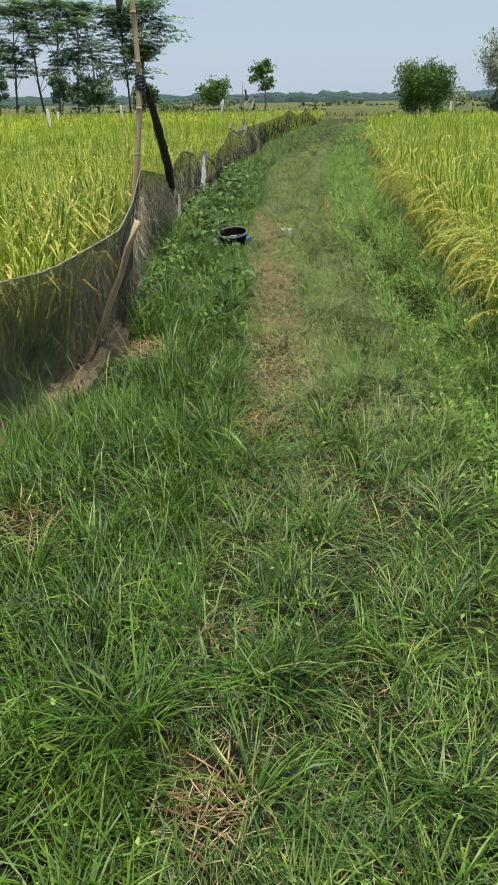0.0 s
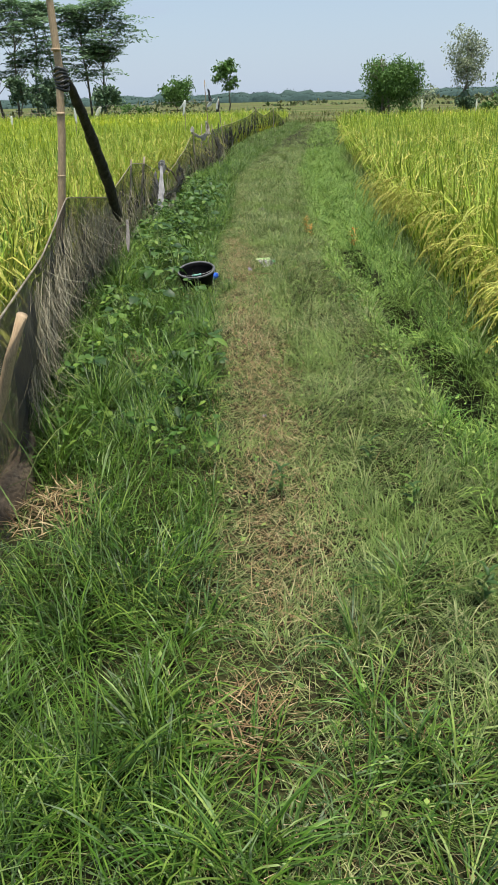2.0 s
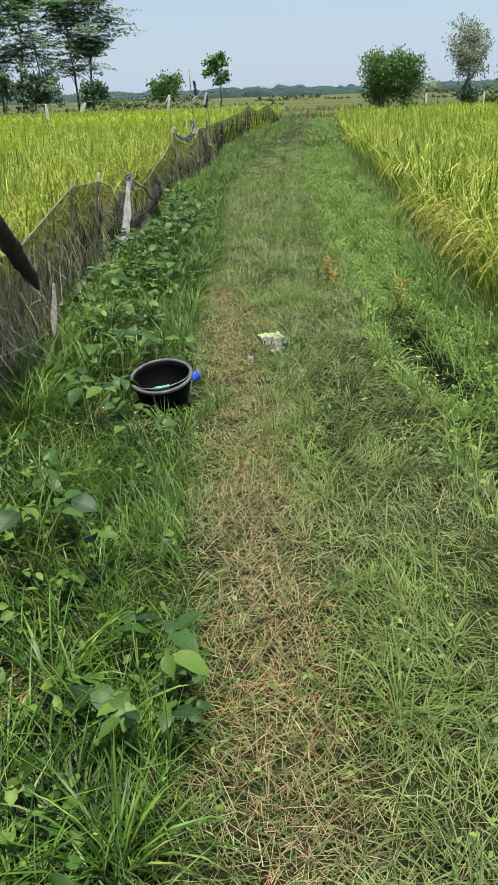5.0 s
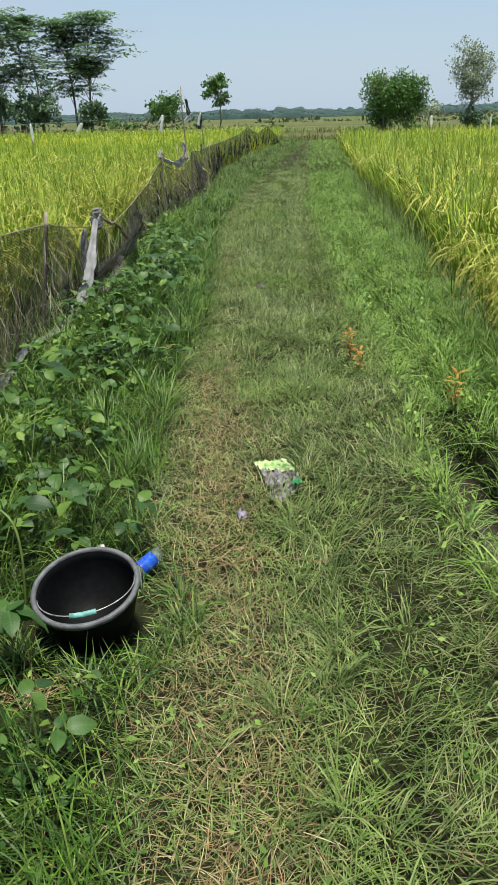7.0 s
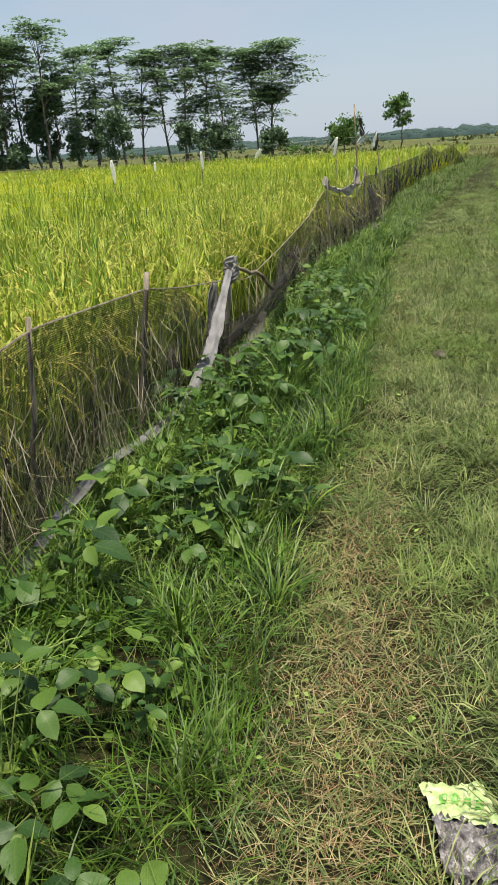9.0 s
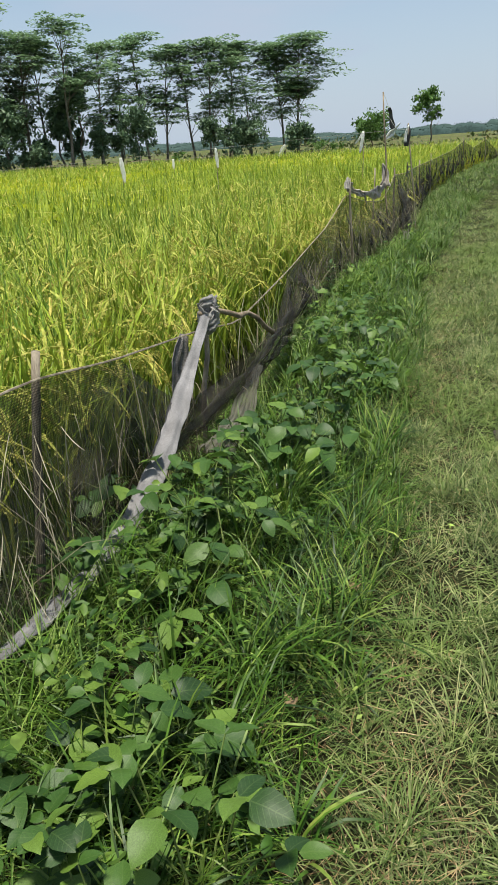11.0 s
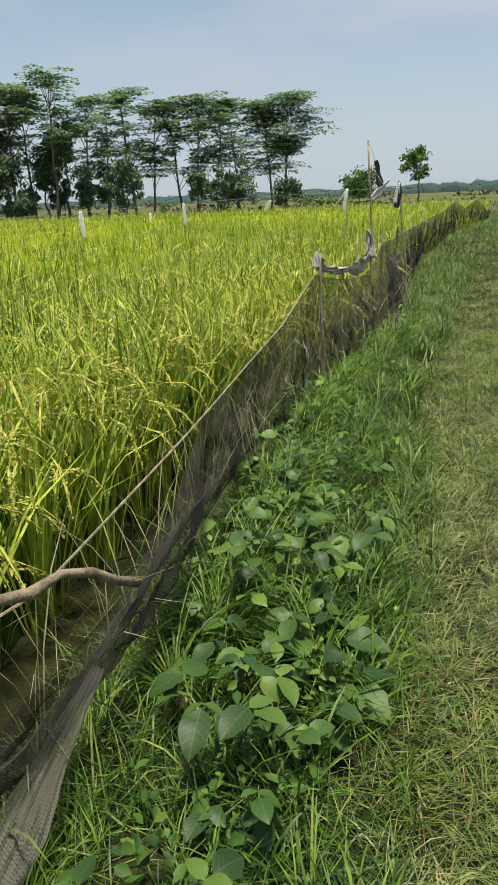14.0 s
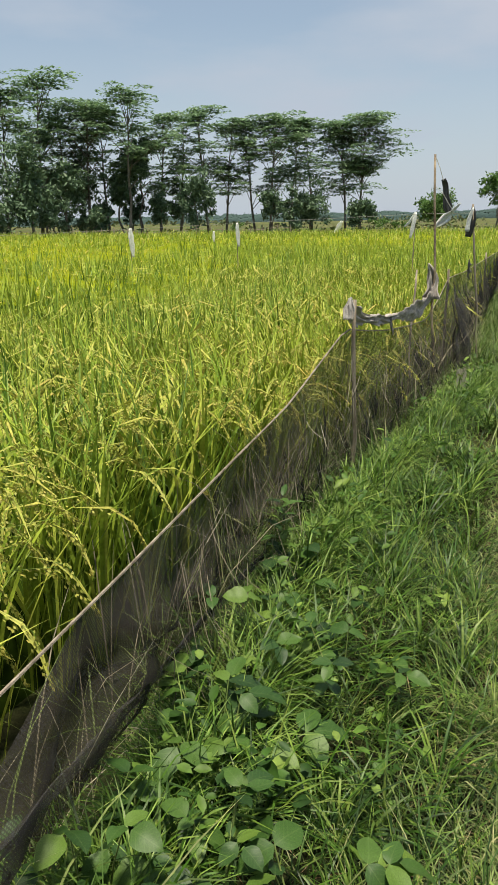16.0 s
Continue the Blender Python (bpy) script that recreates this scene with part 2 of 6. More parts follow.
def veined(m):
    """Pale midrib and side veins on a leaf one unit long."""
    n, k = m.node_tree.nodes, m.node_tree.links
    tc, sep = n.new("ShaderNodeTexCoord"), n.new("ShaderNodeSeparateXYZ")
    k.new(tc.outputs["Object"], sep.inputs[0])

    def step(op, a, b):
        x = n.new("ShaderNodeMath")
        x.operation = op
        for slot, v in ((0, a), (1, b)):
            if isinstance(v, (int, float)):
                x.inputs[slot].default_value = v
            elif v is not None:
                k.new(v, x.inputs[slot])
        return x.outputs[0]

    side = step("ABSOLUTE", sep.outputs["X"], None)
    rib = step("LESS_THAN", side, 0.014)
    slanted = step("FRACT", step("MULTIPLY", step("SUBTRACT", sep.outputs["Y"], step("MULTIPLY", side, 0.85)), 7.0), None)
    veins = step("MAXIMUM", rib, step("LESS_THAN", slanted, 0.10))
    bsdf = n["Principled BSDF"]
    was = bsdf.inputs["Base Color"].links[0].from_socket
    k.new(blend(n, k, was, (0.20, 0.29, 0.09), step("MULTIPLY", veins, 0.18)), bsdf.inputs["Base Color"])
    return m


veined(M_BEAN)
M_BROAD = leaf_material("broad_weed_leaf", [(0.026, 0.068, 0.013), (0.052, 0.118, 0.018), (0.092, 0.175, 0.027), (0.17, 0.25, 0.046)], None, through_light=0.25, rough=0.55, gloss=0.3, clump=5.0, depth=0.3)
M_STEM = leaf_material("green_stem", [(0.09, 0.15, 0.03), (0.20, 0.24, 0.08)], None, through_light=0.1)
M_ORANGE = leaf_material("orange_leaf", [(0.45, 0.17, 0.03), (0.52, 0.26, 0.06), (0.42, 0.30, 0.08)], None, by_object=True)
# aerial haze is mixed into the next two leaf tones: lighter, slightly blue
M_SENGON = leaf_material("hazed_feathery_leaf", [(0.13, 0.22, 0.115), (0.20, 0.31, 0.165), (0.28, 0.39, 0.22)], None, through_light=0.38, grain=3)
M_DARKTREE = leaf_material("hazed_dense_leaf", [(0.08, 0.14, 0.08), (0.12, 0.19, 0.105), (0.16, 0.24, 0.135)], None, through_light=0.2, grain=3)
M_BUSH = leaf_material("bush_leaf", [(0.06, 0.13, 0.03), (0.10, 0.19, 0.045), (0.15, 0.25, 0.07)], None, through_light=0.25, grain=3)
M_GREYTREE = leaf_material("grey_green_leaf", [(0.17, 0.22, 0.12), (0.26, 0.30, 0.19), (0.36, 0.38, 0.27)], None, through_light=0.25, grain=3)
# the blue-grey haze of distance is put into this leaf colour
M_WOODS = leaf_material("haze_tinted_woods", [(0.042, 0.068, 0.068), (0.050, 0.078, 0.075), (0.058, 0.088, 0.082)], None, through_light=0.0, rough=1.0, gloss=0.0, grain=1)
M_BARK = solid_material("pale_bark", [(0.11, 0.09, 0.07), (0.26, 0.23, 0.19)], 1.5, 0.9, bump=0.5, fine=12)
M_HEDGE = leaf_material("far_hedge_leaf", [(0.06, 0.10, 0.035), (0.10, 0.12, 0.05), (0.15, 0.14, 0.07)], None, through_light=0.1, grain=2)
M_BUND = leaf_material("rough_olive_grass", [(0.09, 0.11, 0.035), (0.16, 0.15, 0.055), (0.25, 0.21, 0.10)], (0.10, 0.16, 0.04), 0.12, clump=0.5, grain=3)
M_HAY = leaf_material("grey_dead_stalks", [(0.13, 0.11, 0.075), (0.26, 0.225, 0.155), (0.42, 0.38, 0.28)], None, through_light=0.1, rough=0.7)
M_BAMBOO = solid_material("weathered_bamboo", [(0.26, 0.17, 0.10), (0.46, 0.33, 0.21), (0.36, 0.24, 0.15)], 5, 0.6, bump=0.3, stretch=(6, 6, 0.6))
M_GREYWOOD = solid_material("grey_weathered_stick", [(0.17, 0.135, 0.10), (0.38, 0.32, 0.25)], 6, 0.85, bump=0.6, stretch=(5, 5, 0.7))
M_BRANCH = solid_material("brown_branch", [(0.13, 0.095, 0.065), (0.33, 0.26, 0.185)], 9, 0.85, bump=0.6)
M_DARKWOOD = solid_material("dark_rotten_wood", [(0.016, 0.013, 0.011), (0.055, 0.045, 0.037)], 5, 0.75, bump=0.9, stretch=(5, 5, 0.5))
M_NET = net_material("black_netting", ((0.034, 0.031, 0.029), (0.20, 0.165, 0.125), (0.026, 0.023, 0.021), (0.085, 0.072, 0.060)), (0.20, 0.76, 0.34, 0.88), 130.0)
M_FOLD = net_material("folded_netting", ((0.050, 0.048, 0.050), (0.115, 0.108, 0.105), (0.045, 0.042, 0.042), (0.12, 0.108, 0.10)), (0.36, 0.86, 0.66, 0.96), 130.0)
M_HEM = net_material("gathered_netting", ((0.065, 0.062, 0.062), (0.15, 0.14, 0.13), (0.060, 0.057, 0.057), (0.16, 0.145, 0.135)), (0.14, 0.52, 0.14, 0.52), 200.0)
M_FRAY = net_material("frayed_grey_netting", ((0.13, 0.12, 0.105), (0.34, 0.32, 0.28), (0.13, 0.12, 0.105), (0.34, 0.32, 0.28)), (0.08, 0.66, 0.08, 0.66), 105.0)
M_RAG = solid_material("washed_out_grey_cloth", [(0.15, 0.145, 0.15), (0.25, 0.24, 0.25)], 7, 0.85, bump=0.3, fine=240)
M_DIRTYRAG = solid_material("dirty_grey_cloth", [(0.035, 0.031, 0.030), (0.16, 0.145, 0.14), (0.40, 0.37, 0.36)], 34, 0.9, bump=0.6, fine=150)
M_TATTER = solid_material("tattered_grey_cloth", [(0.06, 0.050, 0.045), (0.42, 0.37, 0.335), (0.68, 0.62, 0.57)], 9, 0.9, bump=0.7, fine=160)
M_KNOT = solid_material("black_and_white_rag", [(0.02, 0.019, 0.019), (0.28, 0.265, 0.25), (0.62, 0.59, 0.56)], 18, 0.85, bump=0.6, fine=120)
M_BLACKBAG = solid_material("black_plastic_film", [(0.012, 0.012, 0.014), (0.05, 0.05, 0.055)], 6, 0.35, bump=0.5, gloss=0.5)
M_WHITEBAG = solid_material("white_plastic_film", [(0.62, 0.62, 0.60), (0.80, 0.80, 0.78)], 5, 0.45, bump=0.4)
M_CLOUDY = solid_material("cloudy_film", [(0.34, 0.31, 0.27), (0.62, 0.60, 0.56)], 40, 0.35, bump=0.5)
M_TWINE = solid_material("grey_twine", [(0.22, 0.21, 0.19), (0.36, 0.35, 0.32)], 20, 0.8, bump=0)
M_CORD = solid_material("pale_cord", [(0.45, 0.43, 0.38), (0.62, 0.60, 0.54)], 20, 0.8, bump=0)
M_BUCKET = solid_material("black_bucket_plastic", [(0.003, 0.003, 0.0034), (0.006, 0.006, 0.007)], 8, 0.55, bump=0.1, gloss=0.08)
M_RIM = solid_material("pale_bucket_rim", [(0.075, 0.075, 0.085), (0.14, 0.14, 0.15)], 20, 0.55, bump=0.3)
M_WIRE = solid_material("galvanised_wire", [(0.25, 0.24, 0.23), (0.42, 0.41, 0.40)], 30, 0.5, 0.7, bump=0.1)
M_TEAL = solid_material("teal_plastic_grip", [(0.12, 0.30, 0.27), (0.20, 0.42, 0.38)], 30, 0.5, bump=0.1)
M_BLUE = solid_material("blue_printed_label", [(0.01, 0.05, 0.42), (0.03, 0.12, 0.62)], 30, 0.35, bump=0.05)
M_CLEAR = clear_material("clear_bottle_plastic", (0.90, 0.95, 0.96))
M_GREENCAP = solid_material("green_printed_film", [(0.02, 0.25, 0.06), (0.05, 0.38, 0.10)], 20, 0.4, bump=0.05)
M_LIME = solid_material("lime_printed_film", [(0.20, 0.33, 0.10), (0.40, 0.50, 0.22), (0.64, 0.68, 0.46)], 22, 0.35, bump=0.2)
M_SILVER = solid_material("crumpled_inner_film", [(0.008, 0.008, 0.010), (0.06, 0.05, 0.055), (0.50, 0.47, 0.48), (0.86, 0.85, 0.85)], 26, 0.3, bump=0.5, gloss=0.6, fine=140)
M_PRINT = solid_material("yellow_print", [(0.10, 0.36, 0.05), (0.20, 0.46, 0.10)], 20, 0.4, bump=0)
M_RED = solid_material("red_print", [(0.50, 0.03, 0.02), (0.62, 0.06, 0.04)], 20, 0.4, bump=0)
M_AMBER = solid_material("amber_print", [(0.70, 0.32, 0.02), (0.80, 0.42, 0.04)], 20, 0.4, bump=0)
M_LILAC = solid_material("lilac_film", [(0.16, 0.13, 0.21), (0.30, 0.26, 0.34)], 30, 0.4, bump=0.1)
M_DEADLEAF = solid_material("dead_leaf", [(0.13, 0.085, 0.045), (0.30, 0.21, 0.125)], 40, 0.8, bump=0.3)
M_STONE = solid_material("muddy_stone", [(0.045, 0.037, 0.030), (0.12, 0.098, 0.078)], 18, 0.8, bump=0.6)
M_EARTH = solid_material("crumbled_brown_earth", [(0.075, 0.055, 0.038), (0.15, 0.112, 0.078), (0.24, 0.185, 0.13)], 9, 0.95, bump=0.9, gloss=0.1, fine=70)
M_MUD = solid_material("wet_black_mud", [(0.005, 0.0045, 0.0035), (0.014, 0.012, 0.009)], 7, 0.7, bump=0.8, gloss=0.12)
M_WATER, _n, _k, _b, _o = shader("ditch_water")
_b.inputs["Base Color"].default_value, _b.inputs["Roughness"].default_value = (0.035, 0.03, 0.022, 1), 0.06
_b.inputs["Specular IOR Level"].default_value = 0.5


# ---- mesh helpers ----
def part(name, bm, material, parent=None, label="", smooth=False):
    me = bpy.data.meshes.new(name)
    if smooth:
        for fc in bm.faces:
            fc.smooth = True
    bm.to_mesh(me)
    bm.free()
    return hang(name, me, material, parent, label)


def hang(name, me, material, parent=None, label=""):
    if material and not me.materials:
        me.materials.append(material)
    ob = new(name, me)
    if parent:
        ob.parent = parent
    if label:
        ob["label"] = label
    return ob


def root(name, place, label, category, group="", rz=0.0):
    e = new(name)
    e.empty_display_size = 0.1
    e.matrix_world = pose(*place, 0, 0, rz)
    return tagged(e, label, category, group)


def tube(bm, points, radii, sides=8, cap=True):
    """A round bar along the points, with a radius at each."""
    rings, pts = [], [Vector(p) for p in points]
    for i, p in enumerate(pts):
        d = (pts[min(i + 1, len(pts) - 1)] - pts[max(i - 1, 0)]).normalized()
        a = d.cross(Vector((0.31, 0.22, 0.93)) if abs(d.z) < 0.9 else Vector((1, 0.1, 0))).normalized()
        b = d.cross(a)
        r = radii[i] if isinstance(radii, (list, tuple)) else radii
        rings.append([bm.verts.new(p + r * (math.cos(2 * math.pi * j / sides) * a + math.sin(2 * math.pi * j / sides) * b)) for j in range(sides)])
    for q, s in zip(rings, rings[1:]):
        for j in range(sides):
            bm.faces.new((q[j], q[(j + 1) % sides], s[(j + 1) % sides], s[j]))
    if cap:
        bm.faces.new(rings[0][::-1])
        bm.faces.new(rings[-1])
    return bm


def wobble(a, b, n, amount, seed):
    """n + 1 points from a to b that stray a little from the straight line."""
    rng = random.Random(seed)
    a, b = Vector(a), Vector(b)
    pts = []
    for i in range(n + 1):
        s = i / n
        off = Vector((rng.uniform(-1, 1), rng.uniform(-1, 1), 0)) * amount * math.sin(math.pi * s)
        pts.append(a.lerp(b, s) + off)
    return pts


class Soup:
    """Many small loose faces gathered into one mesh."""

    def __init__(self):
        self.v, self.q, self.t, self.mq, self.mt, self.count = [], [], [], [], [], 0

    def add(self, verts, quads=None, tris=None, slot=0):
        if quads is not None and len(quads):
            self.q.append(quads + self.count)
            self.mq.append(np.full(len(quads), slot))
        if tris is not None and len(tris):
            self.t.append(tris + self.count)
            self.mt.append(np.full(len(tris), slot))
        self.v.append(verts)
        self.count += len(verts)

    def mesh(self, name, materials, smooth=True):
        v = np.concatenate(self.v).astype(np.float32)
        q = np.concatenate(self.q) if self.q else np.zeros((0, 4), int)
        t = np.concatenate(self.t) if self.t else np.zeros((0, 3), int)
        slots = np.concatenate(self.mq + self.mt).astype(np.int32)
        me = bpy.data.meshes.new(name)
        me.vertices.add(len(v))
        me.vertices.foreach_set("co", v.ravel())
        loops = np.concatenate([q.ravel(), t.ravel()]).astype(np.int32)
        me.loops.add(len(loops))
        me.loops.foreach_set("vertex_index", loops)
        sizes = np.concatenate([np.full(len(q), 4), np.full(len(t), 3)])
        me.polygons.add(len(sizes))
        me.polygons.foreach_set("loop_start", (np.cumsum(sizes) - sizes).astype(np.int32))
        me.polygons.foreach_set("material_index", slots)
        me.polygons.foreach_set("use_smooth", np.full(len(sizes), smooth))
        for m in materials:
            me.materials.append(m)
        me.update(calc_edges=True)
        return me

    def thing(self, name, materials, label, category, kind="stuff", smooth=True):
        return tagged(new(name, self.mesh(name, materials, smooth)), label, category, kind=kind)


RNG = np.random.default_rng(7)


def rnd(lo, hi, n):
    return RNG.uniform(lo, hi, n)


def blades(soup, x, y, z, az, length, width, lean, curve, seg=3, power=1.0, slot=0, floor=True):
    """Bent, tapering blades. Returns the points along each of them."""
    if not len(x):
        return None
    clear = (np.asarray(x) + 0.556) ** 2 + (np.asarray(y) - 9.15) ** 2
    if clear.min() < 0.3:
        keep = clear > 0.168 ** 2
        x, y, z, az, length, width, lean, curve, clear = (a[keep] for a in (x, y, z, az, length, width, lean, curve, clear))
        length = length * np.clip((np.sqrt(clear) - 0.04) / 0.20, 0.5, 1)
        # no blade reaches in over the bucket's rim
        off = np.sqrt(clear)
        inward = (np.cos(az - np.arctan2(y - 9.15, x + 0.556)) < -0.3) & (off < 0.6)
        length = np.where(inward, np.minimum(length, np.maximum(off - 0.13, 0.06)), length)
    n = len(x)
    d = np.stack([np.cos(az), np.sin(az), np.zeros(n)], -1)
    side = np.stack([-np.sin(az), np.cos(az), rnd(-0.5, 0.5, n)], -1)
    side /= np.linalg.norm(side, axis=1, keepdims=True)
    p = np.stack([x, y, z], -1)
    pts = [p]
    for i in range(seg):
        a = lean + curve * ((i + 0.5) / seg) ** power
        p = p + (length / seg)[:, None] * (np.sin(a)[:, None] * d + np.cos(a)[:, None] * np.array([0, 0, 1.0]))
        if floor:
            p[:, 2] = np.maximum(p[:, 2], z + 0.004 + 0.012 * (i + 1) / seg)
        pts.append(p)
    cols = []
    for i in range(seg):
        s = i / seg
        w = width * (0.55 + 1.1 * s - 1.35 * s * s) * 0.5
        cols += [pts[i] - side * w[:, None], pts[i] + side * w[:, None]]
    cols.append(pts[seg])
    per = 2 * seg + 1
    verts = np.stack(cols, 1).reshape(-1, 3)
    base = (np.arange(n) * per)[:, None]
    quads = np.concatenate([base + np.array([2 * i, 2 * i + 1, 2 * i + 3, 2 * i + 2]) for i in range(seg - 1)]) if seg > 1 else None
    tris = base + np.array([2 * seg - 2, 2 * seg - 1, 2 * seg])
    soup.add(verts, quads, tris, slot)
    return np.stack(pts, 1)


def leaflets(soup, centre, normal_spread, size, aspect, slot=0, droop=0.0):
    """Small pointed four-cornered leaves at the centres, turned at random about the level."""
    n = len(centre)
    az, tilt = rnd(0, 2 * math.pi, n), RNG.normal(0, normal_spread, n) + droop
    u = np.stack([np.cos(az) * np.cos(tilt), np.sin(az) * np.cos(tilt), -np.sin(tilt)], -1)
    roll = RNG.normal(0, normal_spread, n)
    s = np.stack([-np.sin(az) * np.cos(roll), np.cos(az) * np.cos(roll), np.sin(roll)], -1)
    L, W = size[:, None], (size * aspect)[:, None]
    v = np.stack([centre - u * L / 2, centre + s * W / 2 - u * L * 0.08, centre + u * L / 2, centre - s * W / 2 - u * L * 0.08], 1).reshape(-1, 3)
    soup.add(v, (np.arange(n) * 4)[:, None] + np.array([0, 1, 2, 3]), None, slot)


def ovals(soup, centre, size):
    """Small ovate leaves, folded a little along the midrib."""
    n = len(centre)
    az, tilt = rnd(0, 2 * math.pi, n), RNG.normal(0.15, 0.4, n)
    u = np.stack([np.cos(az) * np.cos(tilt), np.sin(az) * np.cos(tilt), -np.sin(tilt)], -1)
    roll = RNG.normal(0, 0.35, n)
    s = np.stack([-np.sin(az) * np.cos(roll), np.cos(az) * np.cos(roll), np.sin(roll)], -1)
    up = np.cross(u, s)
    L, W = size[:, None], (size * rnd(0.5, 0.75, n))[:, None] / 2
    a, b = centre - u * L * 0.5, centre + u * L * 0.5 - up * L * 0.12
    rows = [a, centre - u * L * 0.2 + s * W * 0.85 + up * W * 0.25, centre + u * L * 0.15 + s * W * 0.9 + up * W * 0.2,
            b, centre + u * L * 0.15 - s * W * 0.9 + up * W * 0.2, centre - u * L * 0.2 - s * W * 0.85 + up * W * 0.25]
    v = np.stack(rows, 1).reshape(-1, 3)
    base = (np.arange(n) * 6)[:, None]
    soup.add(v, np.concatenate([base + np.array([0, 1, 2, 3]), base + np.array([0, 3, 4, 5])]))


def grainy(x, y, scale, seed=0):
    """Smooth value noise from 0 to 1 over the plan."""
    xs, ys = np.asarray(x, float) / scale, np.asarray(y, float) / scale
    ix, iy = np.floor(xs).astype(np.int64), np.floor(ys).astype(np.int64)
    fx, fy = xs - ix, ys - iy
    fx, fy = fx * fx * (3 - 2 * fx), fy * fy * (3 - 2 * fy)

    def h(a, b):
        v = np.sin(a * 127.1 + b * 311.7 + seed * 74.7) * 43758.5453
        return v - np.floor(v)

    top = h(ix, iy) * (1 - fx) + h(ix + 1, iy) * fx
    low = h(ix, iy + 1) * (1 - fx) + h(ix + 1, iy + 1) * fx
    return top * (1 - fy) + low * fy


# ---- the plan: lines along the way, by y ----
def line(rows):
    ys, xs = zip(*rows)
    return lambda y: np.interp(y, ys, xs)


TRACK = line([(0, 0.55), (6, 0.17), (9.7, -0.26), (12, -0.50), (14, -0.66), (16, -0.77), (18, -0.84), (26, -0.75), (40, 0.0), (60, 0.8)])
FENCE = line([(0, -1.35), (3.0, -0.98), (4.6, -0.83), (5.3, -0.80), (6.4, -1.05), (7.5, -1.27), (8.6, -1.38), (10, -1.47), (11.6, -1.60),
              (12.5, -1.66), (13.5, -1.62), (14.7, -1.60), (15.5, -1.66), (16.2, -1.74), (17.5, -1.82), (18.4, -1.80), (19.1, -1.76),
              (20, -1.66), (22, -1.66), (25.4, -1.85), (30, -2.15), (37, -2.0), (44, -1.7), (50, -1.0), (60, -0.8)])
DITCH = line([(0, 1.5), (5, 1.28), (7, 1.12), (8.4, 1.03), (10, 0.84), (11, 0.79), (13, 0.70), (17, 0.58), (20, 0.48), (26, 0.42), (40, 0.6), (60, 1.2)])
WET = line([(0, 0.2), (6, 0.15), (6.65, 1.0), (7.15, 1.0), (7.6, 0.12), (8.15, 0.9), (8.6, 0.9), (9.0, 0.10), (9.75, 1.2), (10.5, 1.25), (11.0, 0.15), (12.2, 0.3), (13, 0.35), (30, 0.3), (60, 0.2)])
RICE_RIGHT = line([(0, 1.75), (8, 1.62), (13, 1.50), (18, 1.62), (25, 1.55), (30, 1.7), (60, 2.4)])


def lift(x, y):
    """Height of the ground: the trodden bank, the ditch, the lower paddies."""
    x, y = np.asarray(x, float), np.asarray(y, float)
    f, d, r = FENCE(y), DITCH(y), RICE_RIGHT(y)
    near = np.clip((64 - y) / 4, 0, 1)
    z = 0.03 * (grainy(x, y, 0.7, 1) - 0.5) + 0.02 * (grainy(x, y, 0.23, 2) - 0.5)
    z = z + 0.07 * np.exp(-(((x - f - 0.35) / 0.3) ** 2))
    z = z - 0.27 * np.clip((f - 0.02 - x) / 0.30, 0, 1)
    z = z - 0.34 * WET(y) * np.exp(-(((x - d) / 0.13) ** 4))
    z = z - 0.05 * np.clip((x - d - 0.05) / 0.2, 0, 1)
    z = z - 0.22 * np.clip((x - r + 0.15) / 0.35, 0, 1)
    return z * near - 0.15 * (1 - near)


# ---- ground ----
def build_ground():
    def ticks(dense_lo, dense_hi, step, lo, hi):
        mid = np.arange(dense_lo, dense_hi + 1e-6, step)
        out = np.geomspace(step, hi - dense_hi, 34) + dense_hi
        back = dense_lo - np.geomspace(step, dense_lo - lo, 30)
        return np.concatenate([back[::-1], mid, out])

    xs, ys = ticks(-3.4, 2.4, 0.07, -3000, 3000), ticks(0.0, 26.0, 0.14, -600, 3500)
    gx, gy = np.meshgrid(xs, ys)
    gz = lift(gx, gy)
    w, h = len(xs), len(ys)
    idx = np.arange(w * h).reshape(h, w)
    quads = np.stack([idx[:-1, :-1], idx[:-1, 1:], idx[1:, 1:], idx[1:, :-1]], -1).reshape(-1, 4)
    s = Soup()
    s.add(np.stack([gx, gy, gz], -1).reshape(-1, 3), quads)
    s.thing("ground", [M_GROUND], "trodden earth bank between flooded paddies, fields beyond", "ground", "structure")


build_ground()


def build_water():
    bm = bmesh.new()
    rows = []
    for y in np.arange(9.35, 11.05, 0.1):
        d = float(DITCH(y))
        rows.append([bm.verts.new((d + s, y, -0.235)) for s in (-0.14, -0.05, 0.05, 0.14)])
    for a, b in zip(rows, rows[1:]):
        for j in range(3):
            bm.faces.new((a[j], a[j + 1], b[j + 1], b[j]))
    tagged(part("water", bm, M_WATER), "still brown water lying in the ditch", "water", kind="structure")


build_water()


